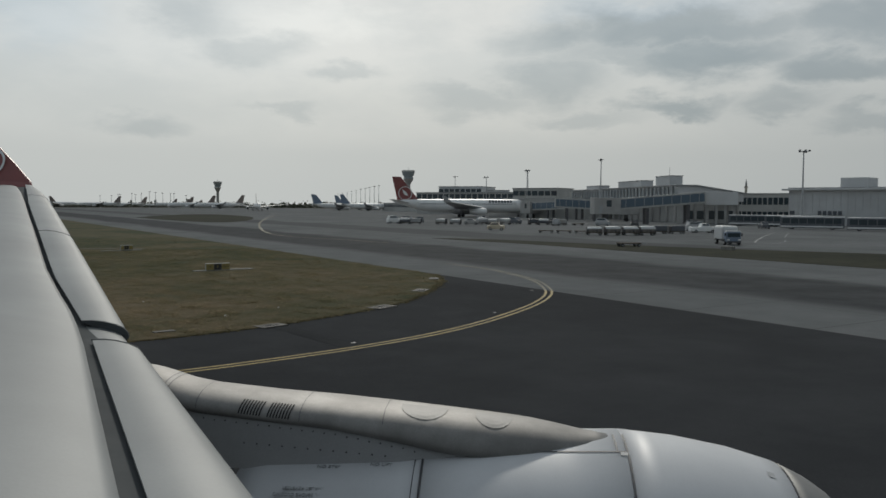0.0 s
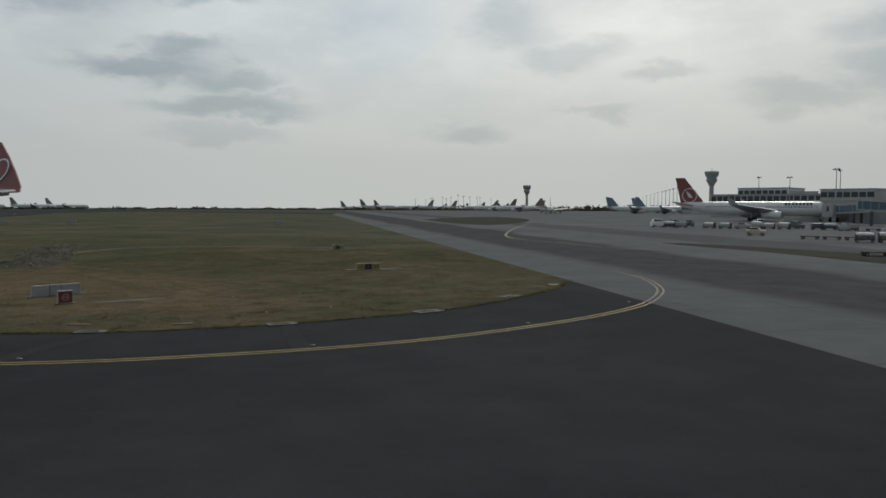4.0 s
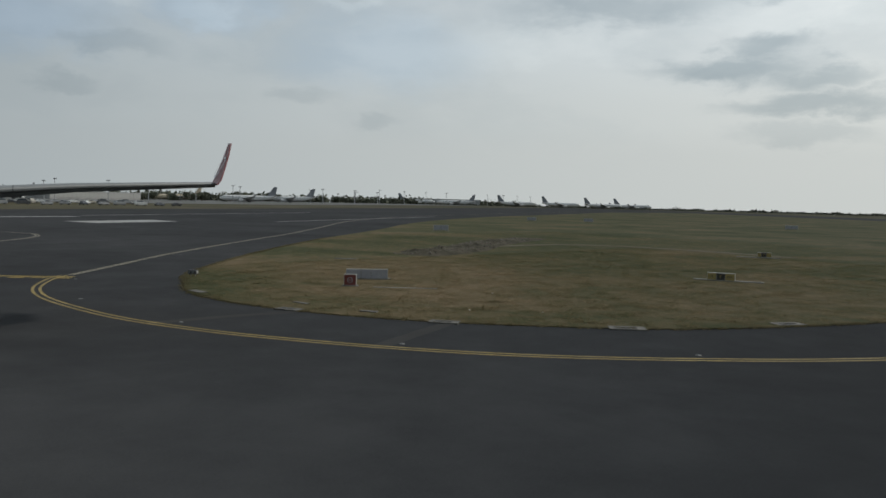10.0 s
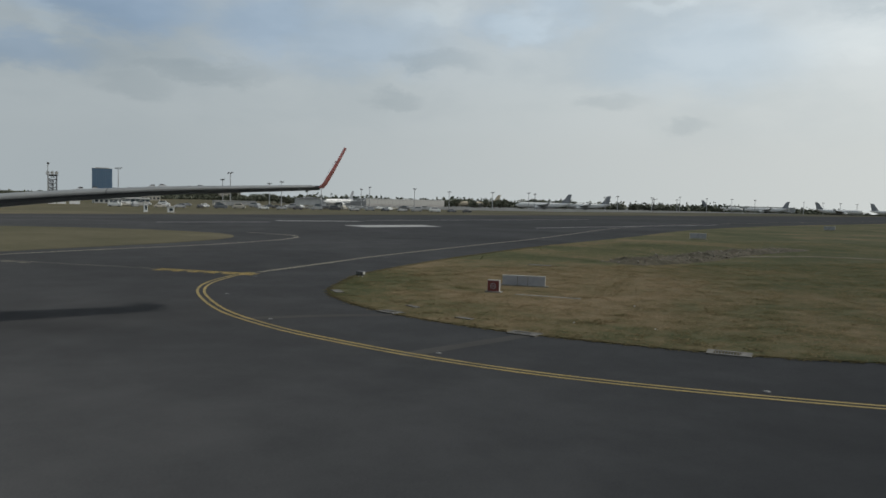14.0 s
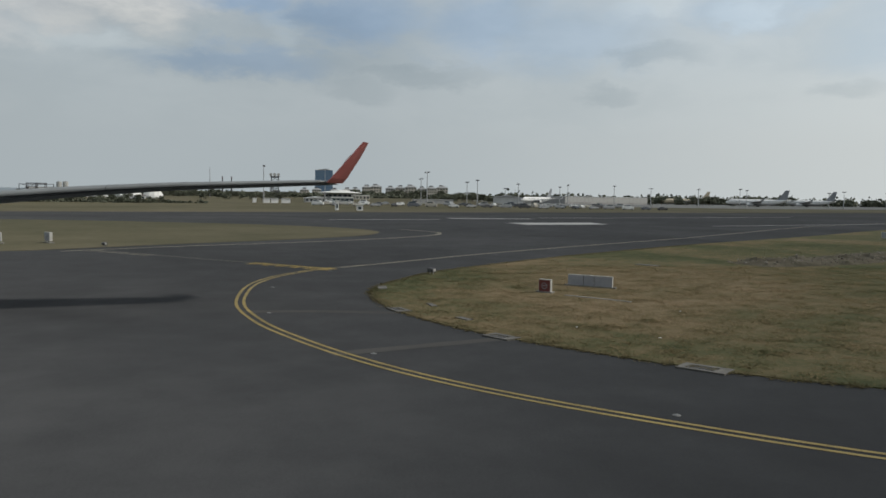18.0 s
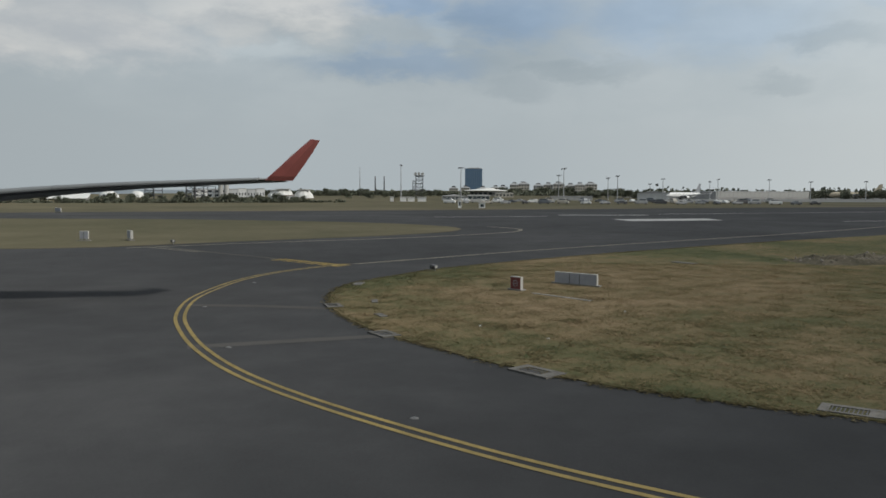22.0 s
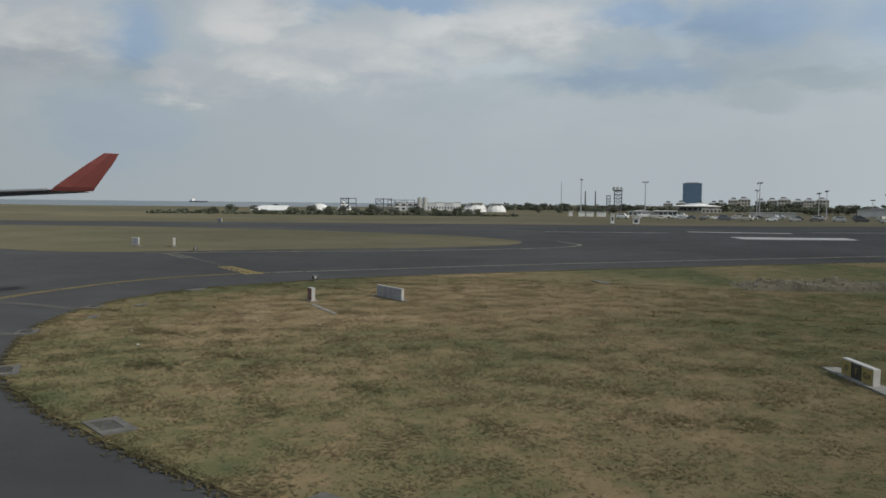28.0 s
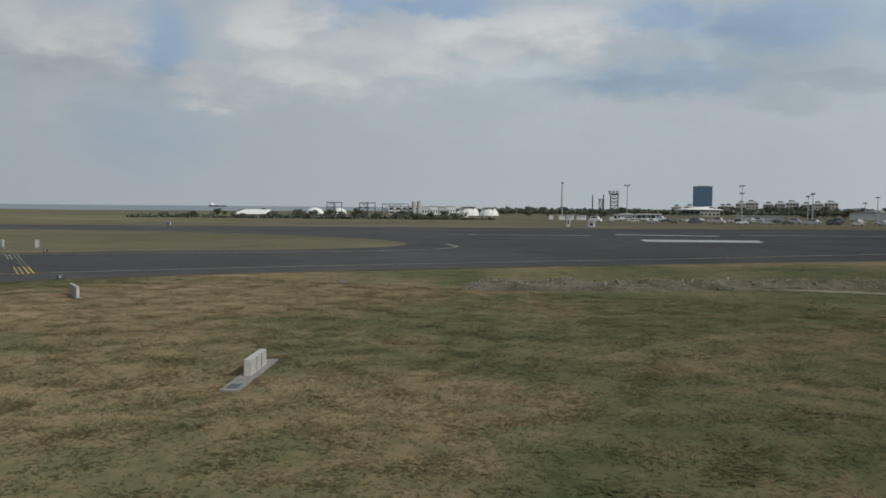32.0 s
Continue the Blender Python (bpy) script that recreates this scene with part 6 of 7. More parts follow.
house("hangar", "grey metal hangar with a low gable roof", "hangar", (-488.9, 80.5), (-485.8, 99.2), 22, 3.9, CLADDING, ROOF_GREY, roof_kind="gable", group="hangars")
house("hangar", "very long low grey hangar with a pale roof edge", "hangar", (-532, 139), (-556, 208), 30, 4.9, CONCRETE_WALL, CLADDING, 1, 22, win=(0.9, 0.7), group="hangars", glass=WALL_GREY)
house("hangar", "long low pale hangar far across the apron", "hangar", (-700, 560), (-640, 640), 30, 6, CLADDING, ROOF_GREY, 1, 16, win=(0.8, 0.6), group="hangars", glass=PAINT_GREY)
house("works_building", "pale works building behind steel frames", "building", (-494, -207), (-503, -187), 10, 5.4, PAINT_WHITE, ROOF_GREY, 2, 5)
canopy = thing("canopy_building", "long shelter with a white sloping sheet roof", "building", "", (-294, -189, 0), turned((-294, -189), (-302, -176)))
bm = bmesh.new()
loft(bm, [[(0, 0, z0), (15.5, 0, z0), (17.5, 9, z0 + 2.0), (5.0, 9, z0 + 2.0)] for z0 in (1.3, 1.55)])
part("roof", bm, TENT, canopy, "white sloping sheet roof")
for x, y, z in ((0.4, 0.3, 1.35), (7.7, 0.3, 1.35), (15.2, 0.3, 1.35), (5.4, 8.7, 3.3), (11, 8.7, 3.3), (17, 8.7, 3.3)):
    bm = bmesh.new()
    rod(bm, (x, y, 0), (x, y, z), 0.12)
    part("post", bm, STEEL, canopy)
bm = bmesh.new()
box(bm, (12.0, 0.3, 2.6), (11, 8.2, 0))
part("back_wall", bm, WALL_GREY, canopy)

for x, y, r_, h in ((-472, -253, 6.2, 4.3), (-479.5, -238, 5.0, 4.3)):
    t = thing("dome_shelter", "round white fabric dome shelter", "dome", "dome shelters", (x, y, 0))
    bm = bmesh.new()
    bmesh.ops.create_uvsphere(bm, u_segments=20, v_segments=12, radius=1, matrix=Matrix.Diagonal((r_, r_, h, 1)))
    bmesh.ops.bisect_plane(bm, geom=bm.verts[:] + bm.edges[:] + bm.faces[:], plane_co=(0, 0, 0), plane_no=(0, 0, -1), clear_outer=True)
    part("shell", bm, TENT, t, smooth=True)
    bm = bmesh.new()
    rod(bm, (r_ * 0.8, 0, 1.0), (r_ * 1.05, 0, 1.0), 1.0, None, 14)
    part("doorway", bm, GLASS, t)
for x, y, r_, h in ((-497, -189, 1.6, 8.8), (-498, -185.5, 1.6, 9.0)):
    t = thing("silo", "upright brown-grey round silo beside storage buildings", "silo", "silos", (x, y, 0))
    bm = bmesh.new()
    rod(bm, (0, 0, 0), (0, 0, h), r_, None, 14)
    part("barrel", bm, WALL_GREY, t)
    bm = bmesh.new()
    rod(bm, (0, 0, h), (0, 0, h + 0.5), r_, 0.3, 14)
    part("cap", bm, ROOF_GREY, t)
for k in range(4):
    a = Vector((-499, -184)).lerp(Vector((-507, -162)), k / 4)
    b = Vector((-499, -184)).lerp(Vector((-507, -162)), (k + 0.93) / 4)
    house("storage_building", "white storage building with a dark flat roof edge", "building", tuple(a), tuple(b), 12, 5.4 + 0.3 * (k % 2), PAINT_WHITE if k % 2 else CLADDING, WALL_GREY, 1, 3, "flat", "storage buildings", (0.4, 0.3))
for (x, y), r_, h in (((-482, -143), 7.2, 6.0), ((-486, -130.5), 6.2, 5.6), ((-497, -152), 5, 5.2)):
    t = thing("salt_store", "white sloping store with a dark capped top", "store", "sloping stores", (x, y, 0), 20)
    bm = bmesh.new()
    loft(bm, [[(q * r_ * math.cos(a), q * r_ * math.sin(a), z * h) for a in [2 * math.pi * k / 12 for k in range(12)]] for q, z in ((1.05, 0), (0.95, 0.35), (0.72, 0.7), (0.5, 0.92))])
    part("shell", bm, TENT, t)
    bm = bmesh.new()
    box(bm, (r_ * 1.5, r_ * 1.3, 0.5), (0, 0, h * 0.9))
    part("cap", bm, WALL_GREY, t, "flat dark cap")
for x, y in ((-405, -128), (-406, -125), (-407, -122)):
    t = thing("lorry", "white lorry parked by the perimeter", "truck", "parked lorries", (x, y, 0), 70)
    bm = bmesh.new()
    box(bm, (2.2, 2.2, 2.2), (0, 0, 0.5), bevel=0.08)
    part("box", bm, PAINT_WHITE, t)
    bm = bmesh.new()
    box(bm, (1.3, 2.0, 1.7), (1.9, 0, 0.4), bevel=0.12)
    part("cab", bm, PAINT_GREY, t)
    for qx in (-0.6, 1.8):
        bm = bmesh.new()
        rod(bm, (qx, -1.0, 0.4), (qx, 1.0, 0.4), 0.4, None, 12)
        part("wheel_pair", bm, RUBBER, t)
house("guard_hut", "small red and white hut by the perimeter", "hut", (-407, -120.5), (-408.2, -116), 3, 2.0, PAINT_WHITE, ROOF_TILE, 1, 2)


# ---- vehicles ----
def wheels(t, places, r, wd=0.3):
    for x, y in places:
        bm = bmesh.new()
        rod(bm, (x, y - wd / 2, r), (x, y + wd / 2, r), r, None, 14)
        wh = part("wheel", bm, RUBBER, t)
        bm = bmesh.new()
        rod(bm, (x, y - wd / 2 - 0.01, r), (x, y + wd / 2 + 0.01, r), r * 0.5, None, 10)
        part("rim", bm, STEEL, wh)


def bus(at, turn, color):
    t = thing("apron_bus", "long navy and white apron bus with dark windows", "bus", "apron buses", at, turn)
    bm = bmesh.new()
    box(bm, (13.5, 3.0, 2.4), (0, 0, 0.35), bevel=0.12)
    part("body", bm, color, t)
    bm = bmesh.new()
    box(bm, (13.3, 2.9, 0.22), (0, 0, 2.75), bevel=0.08)
    part("roof", bm, CLADDING, t, "white roof")
    for y in (-1.51, 1.51):
        for k in range(7):
            bm = bmesh.new()
            box(bm, (1.6, 0.04, 1.15), (-5.4 + 1.8 * k, y, 1.4))
            part("window", bm, GLASS, t)
        bm = bmesh.new()
        box(bm, (13.2, 0.03, 0.3), (0, y, 0.55))
        part("skirt_stripe", bm, PAINT_WHITE, t, "white stripe")
    bm = bmesh.new()
    box(bm, (0.05, 2.6, 1.5), (6.75, 0, 1.2))
    part("windscreen", bm, GLASS, t)
    wheels(t, ((4.3, 1.35), (4.3, -1.35), (-4.3, 1.35), (-4.3, -1.35)), 0.48)


for x, y, turn in ((126, 150, -50), (130, 140, -48), (121.5, 122, -44), (128, 108, -42)):
    bus((x, y, 0.006), turn, PAINT_NAVY)


def truck(at, turn):
    t = thing("catering_truck", "white box truck with a blue cab on the apron", "truck", "", at, turn)
    bm = bmesh.new()
    box(bm, (4.0, 2.2, 1.9), (-0.7, 0, 0.7), bevel=0.28)
    part("box", bm, CLADDING, t, "pale grey cargo box with rounded top")
    bm = bmesh.new()
    box(bm, (1.5, 2.0, 1.45), (2.15, 0, 0.42), bevel=0.2)
    cab = part("cab", bm, PAINT_BLUE, t)
    bm = bmesh.new()
    box(bm, (0.04, 1.7, 0.55), (2.9, 0, 1.15))
    part("windscreen", bm, GLASS, cab)
    bm = bmesh.new()
    box(bm, (1.4, 1.9, 0.16), (2.1, 0, 1.84), bevel=0.06)
    part("cab_roof", bm, CLADDING, cab, "white cab roof")
    for y in (-1.12, 1.12):
        bm = bmesh.new()
        box(bm, (0.12, 0.16, 0.36), (2.75, y, 1.3), bevel=0.03)
        part("mirror", bm, RUBBER, cab)
    for y in (-0.75, 0.75):
        bm = bmesh.new()
        box(bm, (0.05, 0.34, 0.2), (2.91, y, 0.68), bevel=0.02)
        part("headlight", bm, PAINT_WHITE, cab)
    bm = bmesh.new()
    box(bm, (0.12, 2.0, 0.22), (2.92, 0, 0.36), bevel=0.03)
    part("bumper", bm, DARK_STEEL, t)
    bm = bmesh.new()
    box(bm, (5.6, 0.9, 0.25), (0, 0, 0.5))
    part("chassis", bm, DARK_STEEL, t)
    wheels(t, ((2.0, 0.95), (2.0, -0.95), (-1.6, 0.95), (-1.6, -0.95)), 0.42)


truck((60.1, 60.8, 0.006), -105)


WORN_DECK = material("worn_deck", ((0.055, 0.047, 0.040), (0.10, 0.082, 0.066)), 0.95, scale=2.0, grain=0.3, spec=0.15)
LOAD = material("stacked_bags", ((0.05, 0.055, 0.065), (0.13, 0.12, 0.11), (0.22, 0.20, 0.18)), 0.9, scale=2.2, grain=0.3)


def dolly(at, turn, loaded, shade):
    t = thing("baggage_cart", "baggage cart loaded with bags under a pale cover" if loaded == 1 else "dark closed baggage cart" if loaded else "low empty baggage dolly", "cart", "baggage carts", at, turn)
    bm = bmesh.new()
    box(bm, (2.9, 1.5, 0.14), (0, 0, 0.40), bevel=0.02)
    part("deck", bm, WORN_DECK, t)
    if loaded:
        for x in (-1.36, 1.36):
            bm = bmesh.new()
            box(bm, (0.06, 1.45, 0.95), (x, 0, 0.54), bevel=0.01)
            part("end_panel", bm, DARK_STEEL, t)
        k = random.uniform(0.85, 1.1)
        bm = bmesh.new()
        loft(bm, [[(sx * q * 1.3, sy * p * 0.72, z) for sx, sy in ((-1, -1), (1, -1), (1, 1), (-1, 1))] for z, q, p in ((0.56, 1.0, 0.94), (0.80, 1.0, 1.04), (1.15, 0.98, 1.02))])
        part("load", bm, shade, t)
        bm = bmesh.new()
        loft(bm, [[(sx * q * 1.36, sy * p * 0.76, z) for sx, sy in ((-1, -1), (0.1, -1.06), (1, -1), (1, 1), (0.1, 1.06), (-1, 1))] for z, q, p in ((1.12, 1.0, 1.02), (1.42 * k, 0.99, 0.98), (1.62 * k, 0.90, 0.78), (1.70 * k, 0.62, 0.40))]) if loaded == 1 else box(bm, (2.7, 1.5, 0.42), (0, 0, 1.13), bevel=0.10)
        part("cover", bm, CLADDING if loaded == 1 else shade, t, "pale fabric cover" if loaded == 1 else "")
    bm = bmesh.new()
    rod(bm, (1.6, 0, 0.42), (2.4, 0, 0.4), 0.05)
    part("drawbar", bm, STEEL, t)
    wheels(t, ((1.1, 0.7), (1.1, -0.7), (-1.1, 0.7), (-1.1, -0.7)), 0.22, 0.16)


for x, y, turn, ld in ((50.2, 105.8, -24, 0), (53.3, 104.4, -24, 0), (56.2, 102.6, -26, 0), (55.0, 94.4, -16, 1), (58.2, 93.8, -10, 1), (61.4, 93.2, -10, 1), (64.6, 93.0, -6, 1), (70.6, 99.6, -8, 2), (74.0, 99.2, -6, 2), (43.2, 56.9, -5, 0)):
    dolly((x, y, 0.006), turn, ld, LOAD if ld == 1 else PAINT_NAVY)
for k in range(14):
    if k in (2, 5, 9):
        continue
    dolly((35.4 + 3.3 * k + random.uniform(-0.5, 0.5), 173.2 - 1.0 * k + random.uniform(-3, 3), 0.006), -16 + random.uniform(-20, 20), random.choice((0, 1, 1, 2)), random.choice((PAINT_GREY, PAINT_NAVY, WALL_GREY, CONCRETE_WALL)))


def car(at, turn, paint, label, kind="car", length=4.4, high=1.5):
    t = thing("pickup" if kind == "pickup" else "van" if high > 1.8 else "car", label, kind if kind == "pickup" else "vehicle", "parked vehicles", at, turn)
    bm = bmesh.new()
    box(bm, (length, 1.75, high * 0.48), (0, 0, 0.3), bevel=0.12)
    part("body", bm, paint, t)
    bm = bmesh.new()
    cx, cl = ((0.35, length * 0.36) if kind == "pickup" else (-length * 0.05, length * (0.55 if high < 1.8 else 0.78)))
    z0, z1 = 0.3 + high * 0.46, high
    loft(bm, [[(cx - cl / 2, -0.82, z0), (cx + cl / 2, -0.82, z0), (cx + cl / 2, 0.82, z0), (cx - cl / 2, 0.82, z0)], [(cx - cl * 0.42, -0.68, z1), (cx + cl * 0.3, -0.68, z1), (cx + cl * 0.3, 0.68, z1), (cx - cl * 0.42, 0.68, z1)]])
    part("cabin", bm, paint, t)
    for y in (-1, 1):
        bm = bmesh.new()
        poly(bm, [(cx - cl * 0.4, y * 0.80, z0 + 0.06), (cx + cl * 0.4, y * 0.80, z0 + 0.06), (cx + cl * 0.27, y * 0.71, z1 - 0.08), (cx - cl * 0.36, y * 0.71, z1 - 0.08)])
        part("side_window", bm, GLASS, t)
    wheels(t, [(q * length * 0.32, y * 0.8) for q in (-1, 1) for y in (-1, 1)], 0.32, 0.2)


car((82.2, 103.6, 0.006), -8, PAINT_WHITE, "white pickup standing on the apron", "pickup", 5.2, 1.85)
car((44.9, 121.0, 0.006), -20, PAINT_TAN, "small pale yellow service car on the apron", "car", 3.6, 1.6)
car((72.5, 157.4, 0.006), 60, PAINT_GREY, "grey service tug on the apron", "car", 3.4, 1.7)
for x, y, turn, paint, high in ((33.4, 178.4, 10, PAINT_WHITE, 2.1), (38.6, 184, -30, PAINT_NAVY, 1.9), (43.0, 189, 70, PAINT_NAVY, 1.8), (52, 166, -20, CONCRETE_WALL, 1.6), (58, 176, 40, PAINT_GREY, 2.2), (66, 172, -60, PAINT_NAVY, 1.9), (76, 168, 15, DARK_STEEL, 1.7), (83, 152, -35, PAINT_GREY, 2.0), (90, 148, 60, DARK_STEEL, 1.6), (101, 139, -20, PAINT_NAVY, 1.8)):
    car((x, y, 0.006), turn, paint, "small ground service vehicle on the apron", "car", 3.8, high)
car((86.5, 113, 0.006), -10, PAINT_GREY, "grey van on the apron", "van", 4.8, 2.0)
car((113, 128, 0.006), 70, PAINT_NAVY, "dark service car near the buses", "car", 4.2, 1.6)
for k in range(58):
    row = k % 3
    x = -296 - random.uniform(0, 9) - 26 * row
    y = -24 + 2.6 * k + random.uniform(-1.2, 1.2)
    big = random.random() < 0.3
    car((x - 0.12 * abs(y), y, 0.0), random.choice((80, 95, 10, 265)), random.choice((PAINT_WHITE, PAINT_WHITE, PAINT_GREY, PAINT_GREY, PAINT_NAVY, DARK_STEEL, PLASTER, WALL_GREY)), "vehicle parked beside the far service road", "car", 4.9 if big else 4.1, 2.1 if big else 1.45)
pad("concrete_slab", "pale concrete block in the grass strip", (1.5, 0.7, 0.5), (51.8, 47.7, 0.0), -60, None, PALE_PAD)


# ---- trees and distance ----
def tree_model(height, spread, seed):
    rng = random.Random(seed)
    t = thing("tree", "broad dark green tree beside the airfield", "tree", "trees beyond the airfield", (0, 0, -50))
    bm = bmesh.new()
    rod(bm, (0, 0, 0), (0.1, 0, height * 0.5), height * 0.035, height * 0.02, 8)
    for k in range(6):
        a = rng.uniform(0, 6.28)
        z = height * rng.uniform(0.25, 0.5)
        rod(bm, (0.05, 0, z), (spread * 0.55 * math.cos(a), spread * 0.55 * math.sin(a), z + height * rng.uniform(0.15, 0.35)), height * 0.015, height * 0.006, 6)
    part("trunk", bm, BARK, t)
    verts, faces = [], []
    lobes = [(rng.uniform(-0.55, 0.55) * spread, rng.uniform(-0.55, 0.55) * spread, height * rng.uniform(0.22, 0.82), spread * rng.uniform(0.30, 0.52)) for _ in range(13)]
    for _ in range(1000):
        lx, ly, lz, lr = rng.choice(lobes)
        d = Vector((rng.gauss(0, 1), rng.gauss(0, 1), rng.gauss(0, 1))).normalized() * lr * rng.uniform(0.65, 1.08)
        c = Vector((lx, ly, lz)) + Vector((d.x, d.y, d.z * 0.75))
        if c.z < height * 0.05:
            continue
        u = Vector((rng.gauss(0, 1), rng.gauss(0, 1), rng.gauss(0, 1))).normalized()
        v = u.cross(Vector((rng.gauss(0, 1), rng.gauss(0, 1), rng.gauss(0, 1)))).normalized()
        q = rng.uniform(0.05, 0.11) * spread
        n = len(verts)
        verts += [tuple(c + u * q), tuple(c + v * q * 0.7), tuple(c - u * q), tuple(c - v * q * 0.7)]
        faces.append((n, n + 1, n + 2, n + 3))
    me = bpy.data.meshes.new("crown")
    me.from_pydata(verts, [], faces)
    me.materials.append(LEAF)
    ob = new("crown", me)
    ob.parent = t
    return t


MODELS = [tree_model(5.5, 4.4, 3), tree_model(4.2, 4.6, 8), tree_model(6.4, 3.8, 15)]
used = set()


def plant(x, y, size):
    k = random.randrange(3)
    m = pose(x, y, ground_z(x, y) - 0.05, 0, 0, random.uniform(0, 360))
    if k not in used:
        used.add(k)
        MODELS[k].matrix_basis = m @ Matrix.Diagonal((size, size, size, 1))
    else:
        ob = copy_thing(MODELS[k], m)
        ob.scale = (size, size, size)


random.seed(4)
# a ragged hedge of trees along the perimeter, before the storage quarter
for k in range(48):
    q = Vector((-262, -205)).lerp(Vector((-312, -78)), (k + random.uniform(-0.5, 0.5)) / 48)
    if noise.noise((k * 0.25, 2.0, 0)) > -0.12:
        plant(q.x + random.uniform(-9, 5), q.y, random.uniform(0.30, 0.56))
# among the steel frames
for k in range(26):
    q = Vector((-338, -235)).lerp(Vector((-372, -100)), (k + random.uniform(-0.45, 0.45)) / 26)
    plant(q.x + random.uniform(-12, 3), q.y, random.uniform(0.35, 0.75))
# behind the service halls, between and before the apartment blocks
for k in range(34):
    y = -190 + 5.6 * k + random.uniform(-3, 3)
    plant((-800 if -56 < y < 16 else -640) + random.uniform(-40, 40), y, random.uniform(0.75, 1.1))
for k in range(34):
    plant(-880 + random.uniform(-25, 30), -20 + 4.6 * k + random.uniform(-4, 4), random.uniform(0.8, 1.35))
for y, size in ((-6, 1.4), (4, 1.2), (12, 1.5), (33, 1.3), (38, 1.6), (57, 1.4), (63, 1.7), (69, 1.3), (88, 1.5), (96, 1.2), (108, 1.6), (118, 1.4)):
    plant(-850 + random.uniform(-15, 15), y, size)
for k in range(9):
    plant(-470 + random.uniform(-20, 20), -100 + 6 * k + random.uniform(-2, 2), random.uniform(0.6, 0.85))
for k in range(16):
    plant(-575 + random.uniform(-12, 12), 58 + 5.0 * k, random.uniform(0.75, 1.1))
for k in range(18):
    plant(-575 + random.uniform(-10, 10), 215 + 7 * k, random.uniform(0.9, 1.4))


def woods(name, label, spots, rng):
    verts, faces = [], []
    for x, y, h, wd in spots:
        z = ground_z(x, y)
        for _ in range(44):
            c = Vector((x + rng.gauss(0, wd * 0.4), y + rng.gauss(0, wd * 0.4), z + abs(rng.gauss(0.45, 0.3)) * h))
            u = Vector((rng.gauss(0, 1), rng.gauss(0, 1), rng.gauss(0, 1))).normalized()
            v = u.cross(Vector((rng.gauss(0, 1), rng.gauss(0, 1), rng.gauss(0, 1)))).normalized()
            q = rng.uniform(0.14, 0.3) * wd
            n = len(verts)
            verts += [tuple(c + u * q), tuple(c + v * q), tuple(c - u * q), tuple(c - v * q)]
            faces.append((n, n + 1, n + 2, n + 3))
    me = bpy.data.meshes.new(name)
    me.from_pydata(verts, [], faces)
    me.materials.append(LEAF)
    tagged(new(name, me), label, "woods", kind="stuff")


rng = random.Random(11)
# north-western skyline: low scrub along the crest
spots = []
for k in range(330):
    a = radians(-52 + 46 * k / 330)
    r = 885 + rng.uniform(-12, 30)
    spots.append((r * math.sin(a), r * math.cos(a), rng.uniform(0.8, 2.4) * (1.0 + 0.6 * noise.noise((k * 0.11, 0, 0))), rng.uniform(2.5, 4.5)))
woods("far_scrub", "low dark scrub along the far edge of the airfield", spots, rng)
spots = []
for k in range(260):
    a = radians(-8 + 34 * k / 260)
    r = 1300 + rng.uniform(-40, 60)
    spots.append((r * math.sin(a), r * math.cos(a), rng.uniform(7, 11), rng.uniform(5, 9)))
woods("far_woods", "distant belt of dark trees behind the aprons", spots, rng)
spots = []
for k in range(300):
    q = Vector((-650, 105)).lerp(Vector((-690, 760)), k / 300)
    spots.append((q.x + rng.uniform(-15, 15), q.y, rng.uniform(4.2, 6.8), rng.uniform(4, 7)))
woods("far_trees", "distant line of trees behind hangars and parked aircraft", spots, rng)

spots = []
for k in range(150):
    q = Vector((-258, -215)).lerp(Vector((-318, -70)), k / 150)
    if noise.noise((k * 0.12, 5.0, 0)) > -0.3:
        spots.append((q.x + rng.uniform(-8, 6), q.y, rng.uniform(0.5, 1.3), rng.uniform(1.3, 2.6)))
woods("hedge_scrub", "low dark scrub under the perimeter trees", spots, rng)
spots = []
for k in range(220):
    q = Vector((-690, -230)).lerp(Vector((-900, 170)), k / 220)
    spots.append((q.x + rng.uniform(-30, 30), q.y, rng.uniform(2.5, 4.6), rng.uniform(4, 6)))
woods("town_trees", "dark trees between the distant buildings", spots, rng)

# pale concrete of the far aprons
for name, outline in (("pavement_far_apron", [(-420, 95), (-400, 150), (-415, 230), (-470, 330), (-540, 450), (-590, 600), (-620, 610), (-760, 420), (-800, 230), (-700, 95)]),):
    flat(name, outline, 0.0, CONCRETE, "pale concrete of the far apron")
WATER = material("sea", ((0.10, 0.13, 0.15), (0.14, 0.17, 0.19)), 0.35, scale=0.02, grain=0.1, bump=0.3, bump_scale=0.2)
flat("water", [(-640, -420), (-540, -560), (-900, -2400), (-2500, -4300), (-4300, -4300), (-4300, -900), (-1200, -420)], -0.02, WATER, "grey sea under the horizon")


def ship(at, turn, length):
    t = thing("cargo_ship", "long low cargo ship far out on the sea", "ship", "ships at sea", at, turn)
    s = length / 120
    bm = bmesh.new()
    loft(bm, [[(x * s, y * s, z * s) for x, y in ((-60, -8), (52, -8), (62, 0), (52, 8), (-60, 8))] for z in (-3, 4)])
    part("hull", bm, PAINT_NAVY, t)
    bm = bmesh.new()
    box(bm, (10 * s, 12 * s, 8 * s), (-50 * s, 0, 4 * s), bevel=0.5 * s)
    part("bridge", bm, PAINT_WHITE, t)
    bm = bmesh.new()
    rod(bm, (-52 * s, 0, 12 * s), (-52 * s, 0, 15 * s), 1.5 * s)
    part("funnel", bm, PAINT_RED, t)


ship((-2050, -1560, -0.02), 62, 110)
ship((-2300, -1180, -0.02), 55, 70)


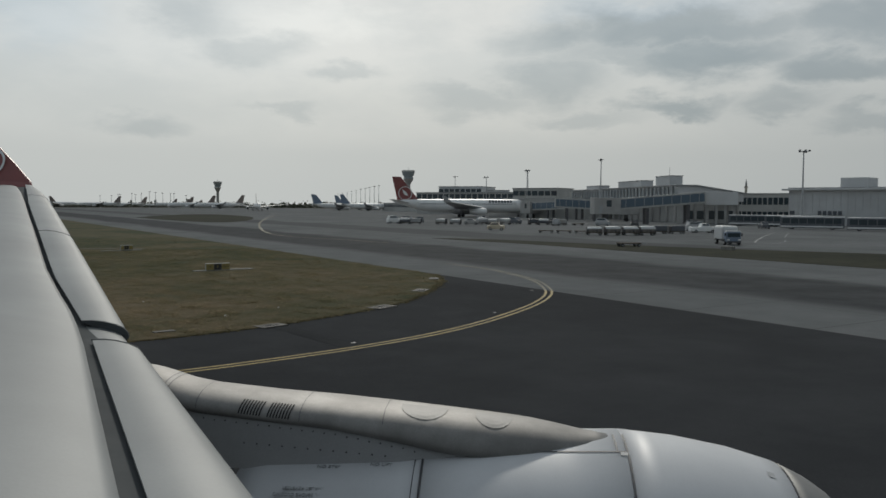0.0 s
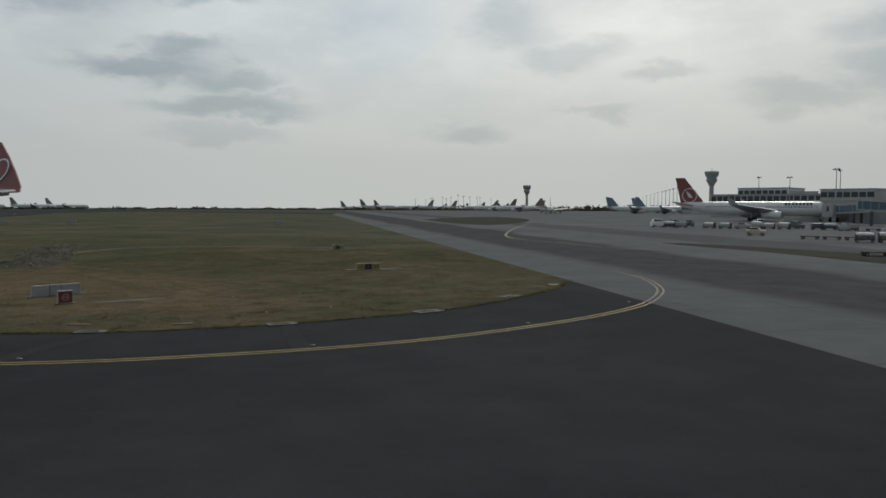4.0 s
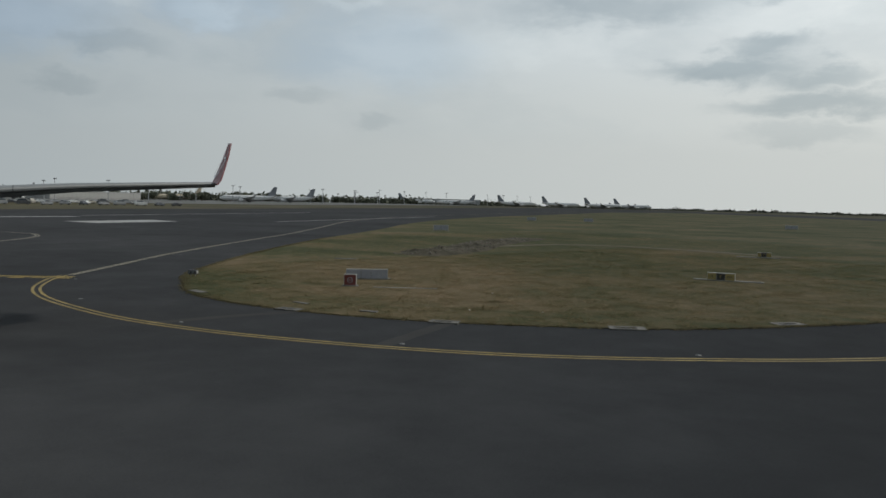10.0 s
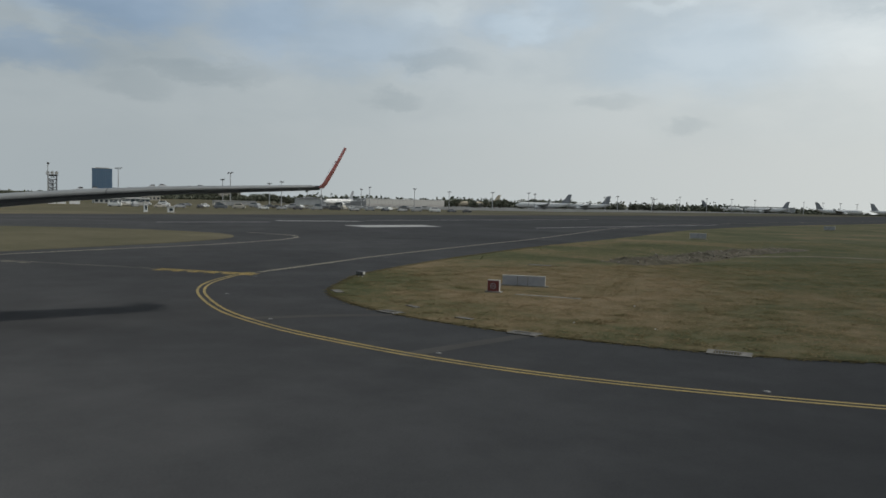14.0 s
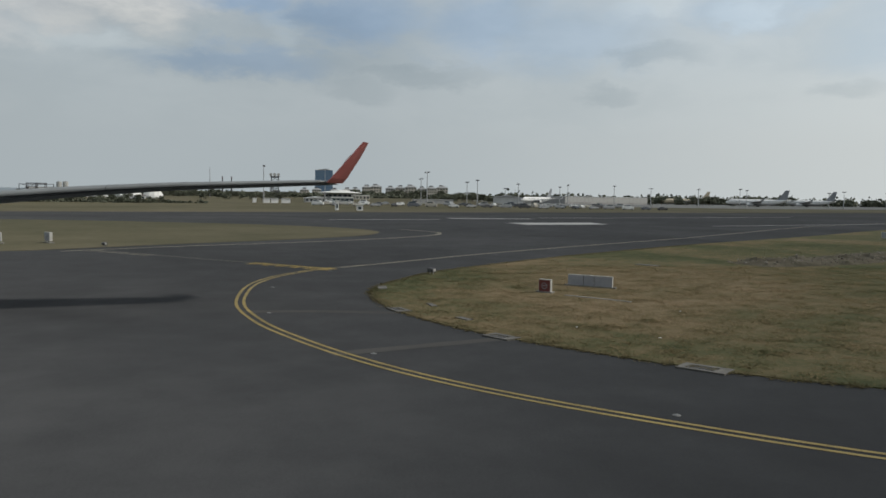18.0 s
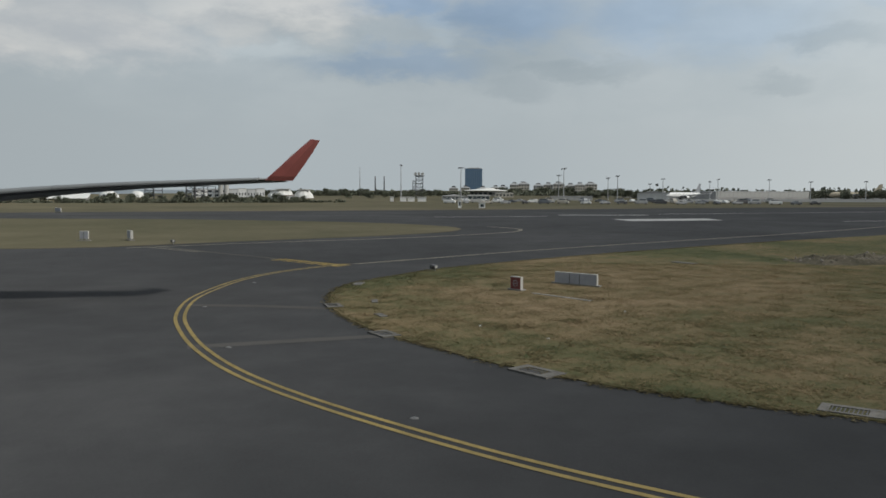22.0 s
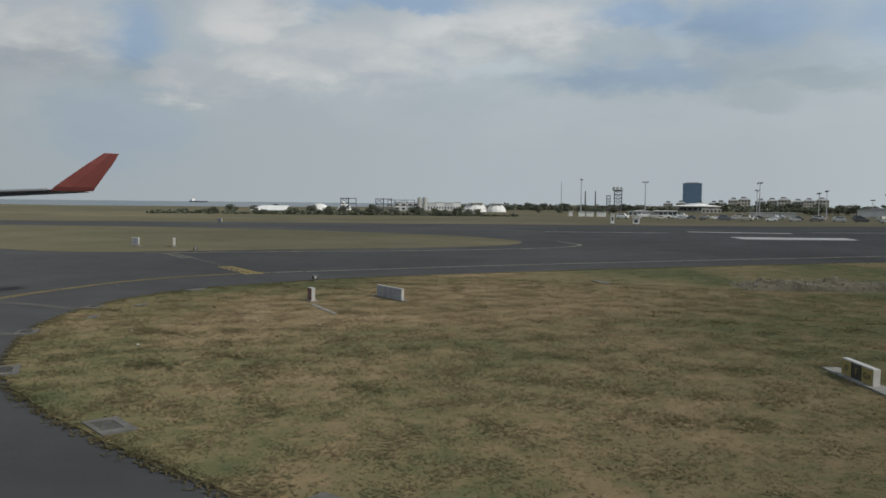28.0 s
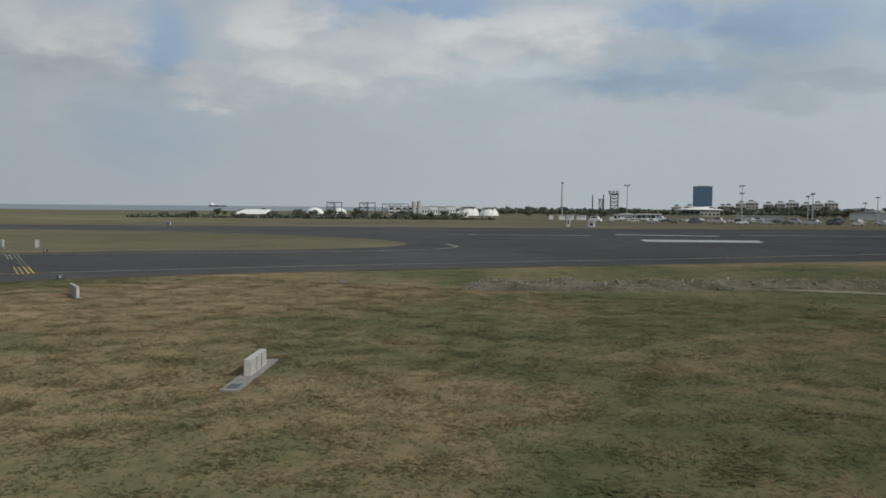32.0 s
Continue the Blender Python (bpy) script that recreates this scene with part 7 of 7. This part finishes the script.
# ---- grass tufts ----
def tufts(name, label, count, spot, tall, mat):
    rng = np.random.default_rng(5)
    verts, faces = [], []
    for _ in range(count):
        x, y, s = spot(rng)
        for _ in range(rng.integers(3, 6)):
            a, lean = rng.uniform(0, 6.283), rng.uniform(0.10, 0.24) * s
            h, wd = tall * s * rng.uniform(0.5, 1.2), rng.uniform(0.02, 0.045) * s
            bx, by = x + rng.normal(0, 0.09) * s, y + rng.normal(0, 0.09) * s
            c, d = math.cos(a), math.sin(a)
            n = len(verts)
            verts += [(bx - d * wd, by + c * wd, 0.02), (bx + d * wd, by - c * wd, 0.02), (bx + c * lean, by + d * lean, 0.035 + h)]
            faces.append((n, n + 1, n + 2))
    me = bpy.data.meshes.new(name)
    me.from_pydata(verts, [], faces)
    me.materials.append(mat)
    return tagged(new(name, me), label, "grass", kind="stuff")


def tuft_material(name, stops):
    m = bpy.data.materials.new(name)
    m.use_nodes = True
    n = Nodes(m.node_tree)
    out = n.add("ShaderNodeOutputMaterial")
    b = n.add("ShaderNodeBsdfPrincipled", Roughness=0.9)
    b.inputs["Specular IOR Level"].default_value = 0.1
    thin = n.add("ShaderNodeBsdfTranslucent")
    both = n.add("ShaderNodeMixShader", Fac=0.45)
    n.link(b.outputs[0], both.inputs[1])
    n.link(thin.outputs[0], both.inputs[2])
    n.link(both.outputs[0], out.inputs[0])
    geo = n.add("ShaderNodeNewGeometry")
    at = n.add("ShaderNodeTexCoord").outputs["Object"]
    f = n.math("ADD", n.math("MULTIPLY", n.noise(at, 0.06, 4.0, 0.6, 0.6), 0.52), n.math("ADD", n.math("MULTIPLY", n.noise(at, 0.6, 5.0, 0.65), 0.30), n.math("MULTIPLY", geo.outputs["Random Per Island"], 0.18)))
    f = n.dryness(at, f)
    tone = n.ramp(f, *stops)
    n.link(tone, b.inputs["Base Color"])
    n.link(tone, thin.inputs[0])
    return m


TUFT = tuft_material("grass_blades", ((0.36, (0.095, 0.106, 0.052)), (0.45, (0.155, 0.142, 0.073)), (0.53, (0.226, 0.178, 0.100)), (0.63, (0.31, 0.24, 0.150))))


def on_island(x, y):
    across = (Vector((x, y)) - EDGE).dot(N)
    if across > -0.2:
        return False
    # inside of the curved south-western outline
    for (x0, y0), (x1, y1) in zip(ISLAND, ISLAND[1:]):
        if min(x0, x1) <= x <= max(x0, x1):
            return y > y0 + (y1 - y0) * (x - x0) / ((x1 - x0) or 1e-6) + 0.12
    return False


def near_spot(rng):
    while True:
        u = rng.random()
        x, y = (rng.uniform(-36, 9), rng.uniform(-9, 58)) if u < 0.8 else (rng.uniform(-75, 0), rng.uniform(-6, 90))
        if on_island(x, y):
            clump = noise.noise((x * 0.7, y * 0.7, 2.0)) + 0.6 * noise.noise((x * 2.1, y * 2.1, 9.0))
            if clump < rng.uniform(-0.9, 0.5):
                continue
            return x, y, rng.uniform(0.6, 1.2) * (1.0 + 0.9 * max(0.0, clump)) * (1.0 if u < 0.8 else 1.5)


def rim_spot(rng):
    q = island_line[rng.integers(0, min(len(island_line), 150))]
    return q.x + rng.normal(0, 0.16), q.y + rng.normal(0, 0.16) + 0.1, rng.uniform(0.5, 1.0)


tufts("grass_tufts", "short dry grass tufts in brown and dull green", 90000, near_spot, 0.027, TUFT)
tufts("grass_rim", "straggling dry grass along the edge of the asphalt", 6000, rim_spot, 0.035, tuft_material("rim_blades", ((0.36, (0.10, 0.088, 0.045)), (0.5, (0.16, 0.136, 0.075)), (0.64, (0.22, 0.19, 0.115)))))
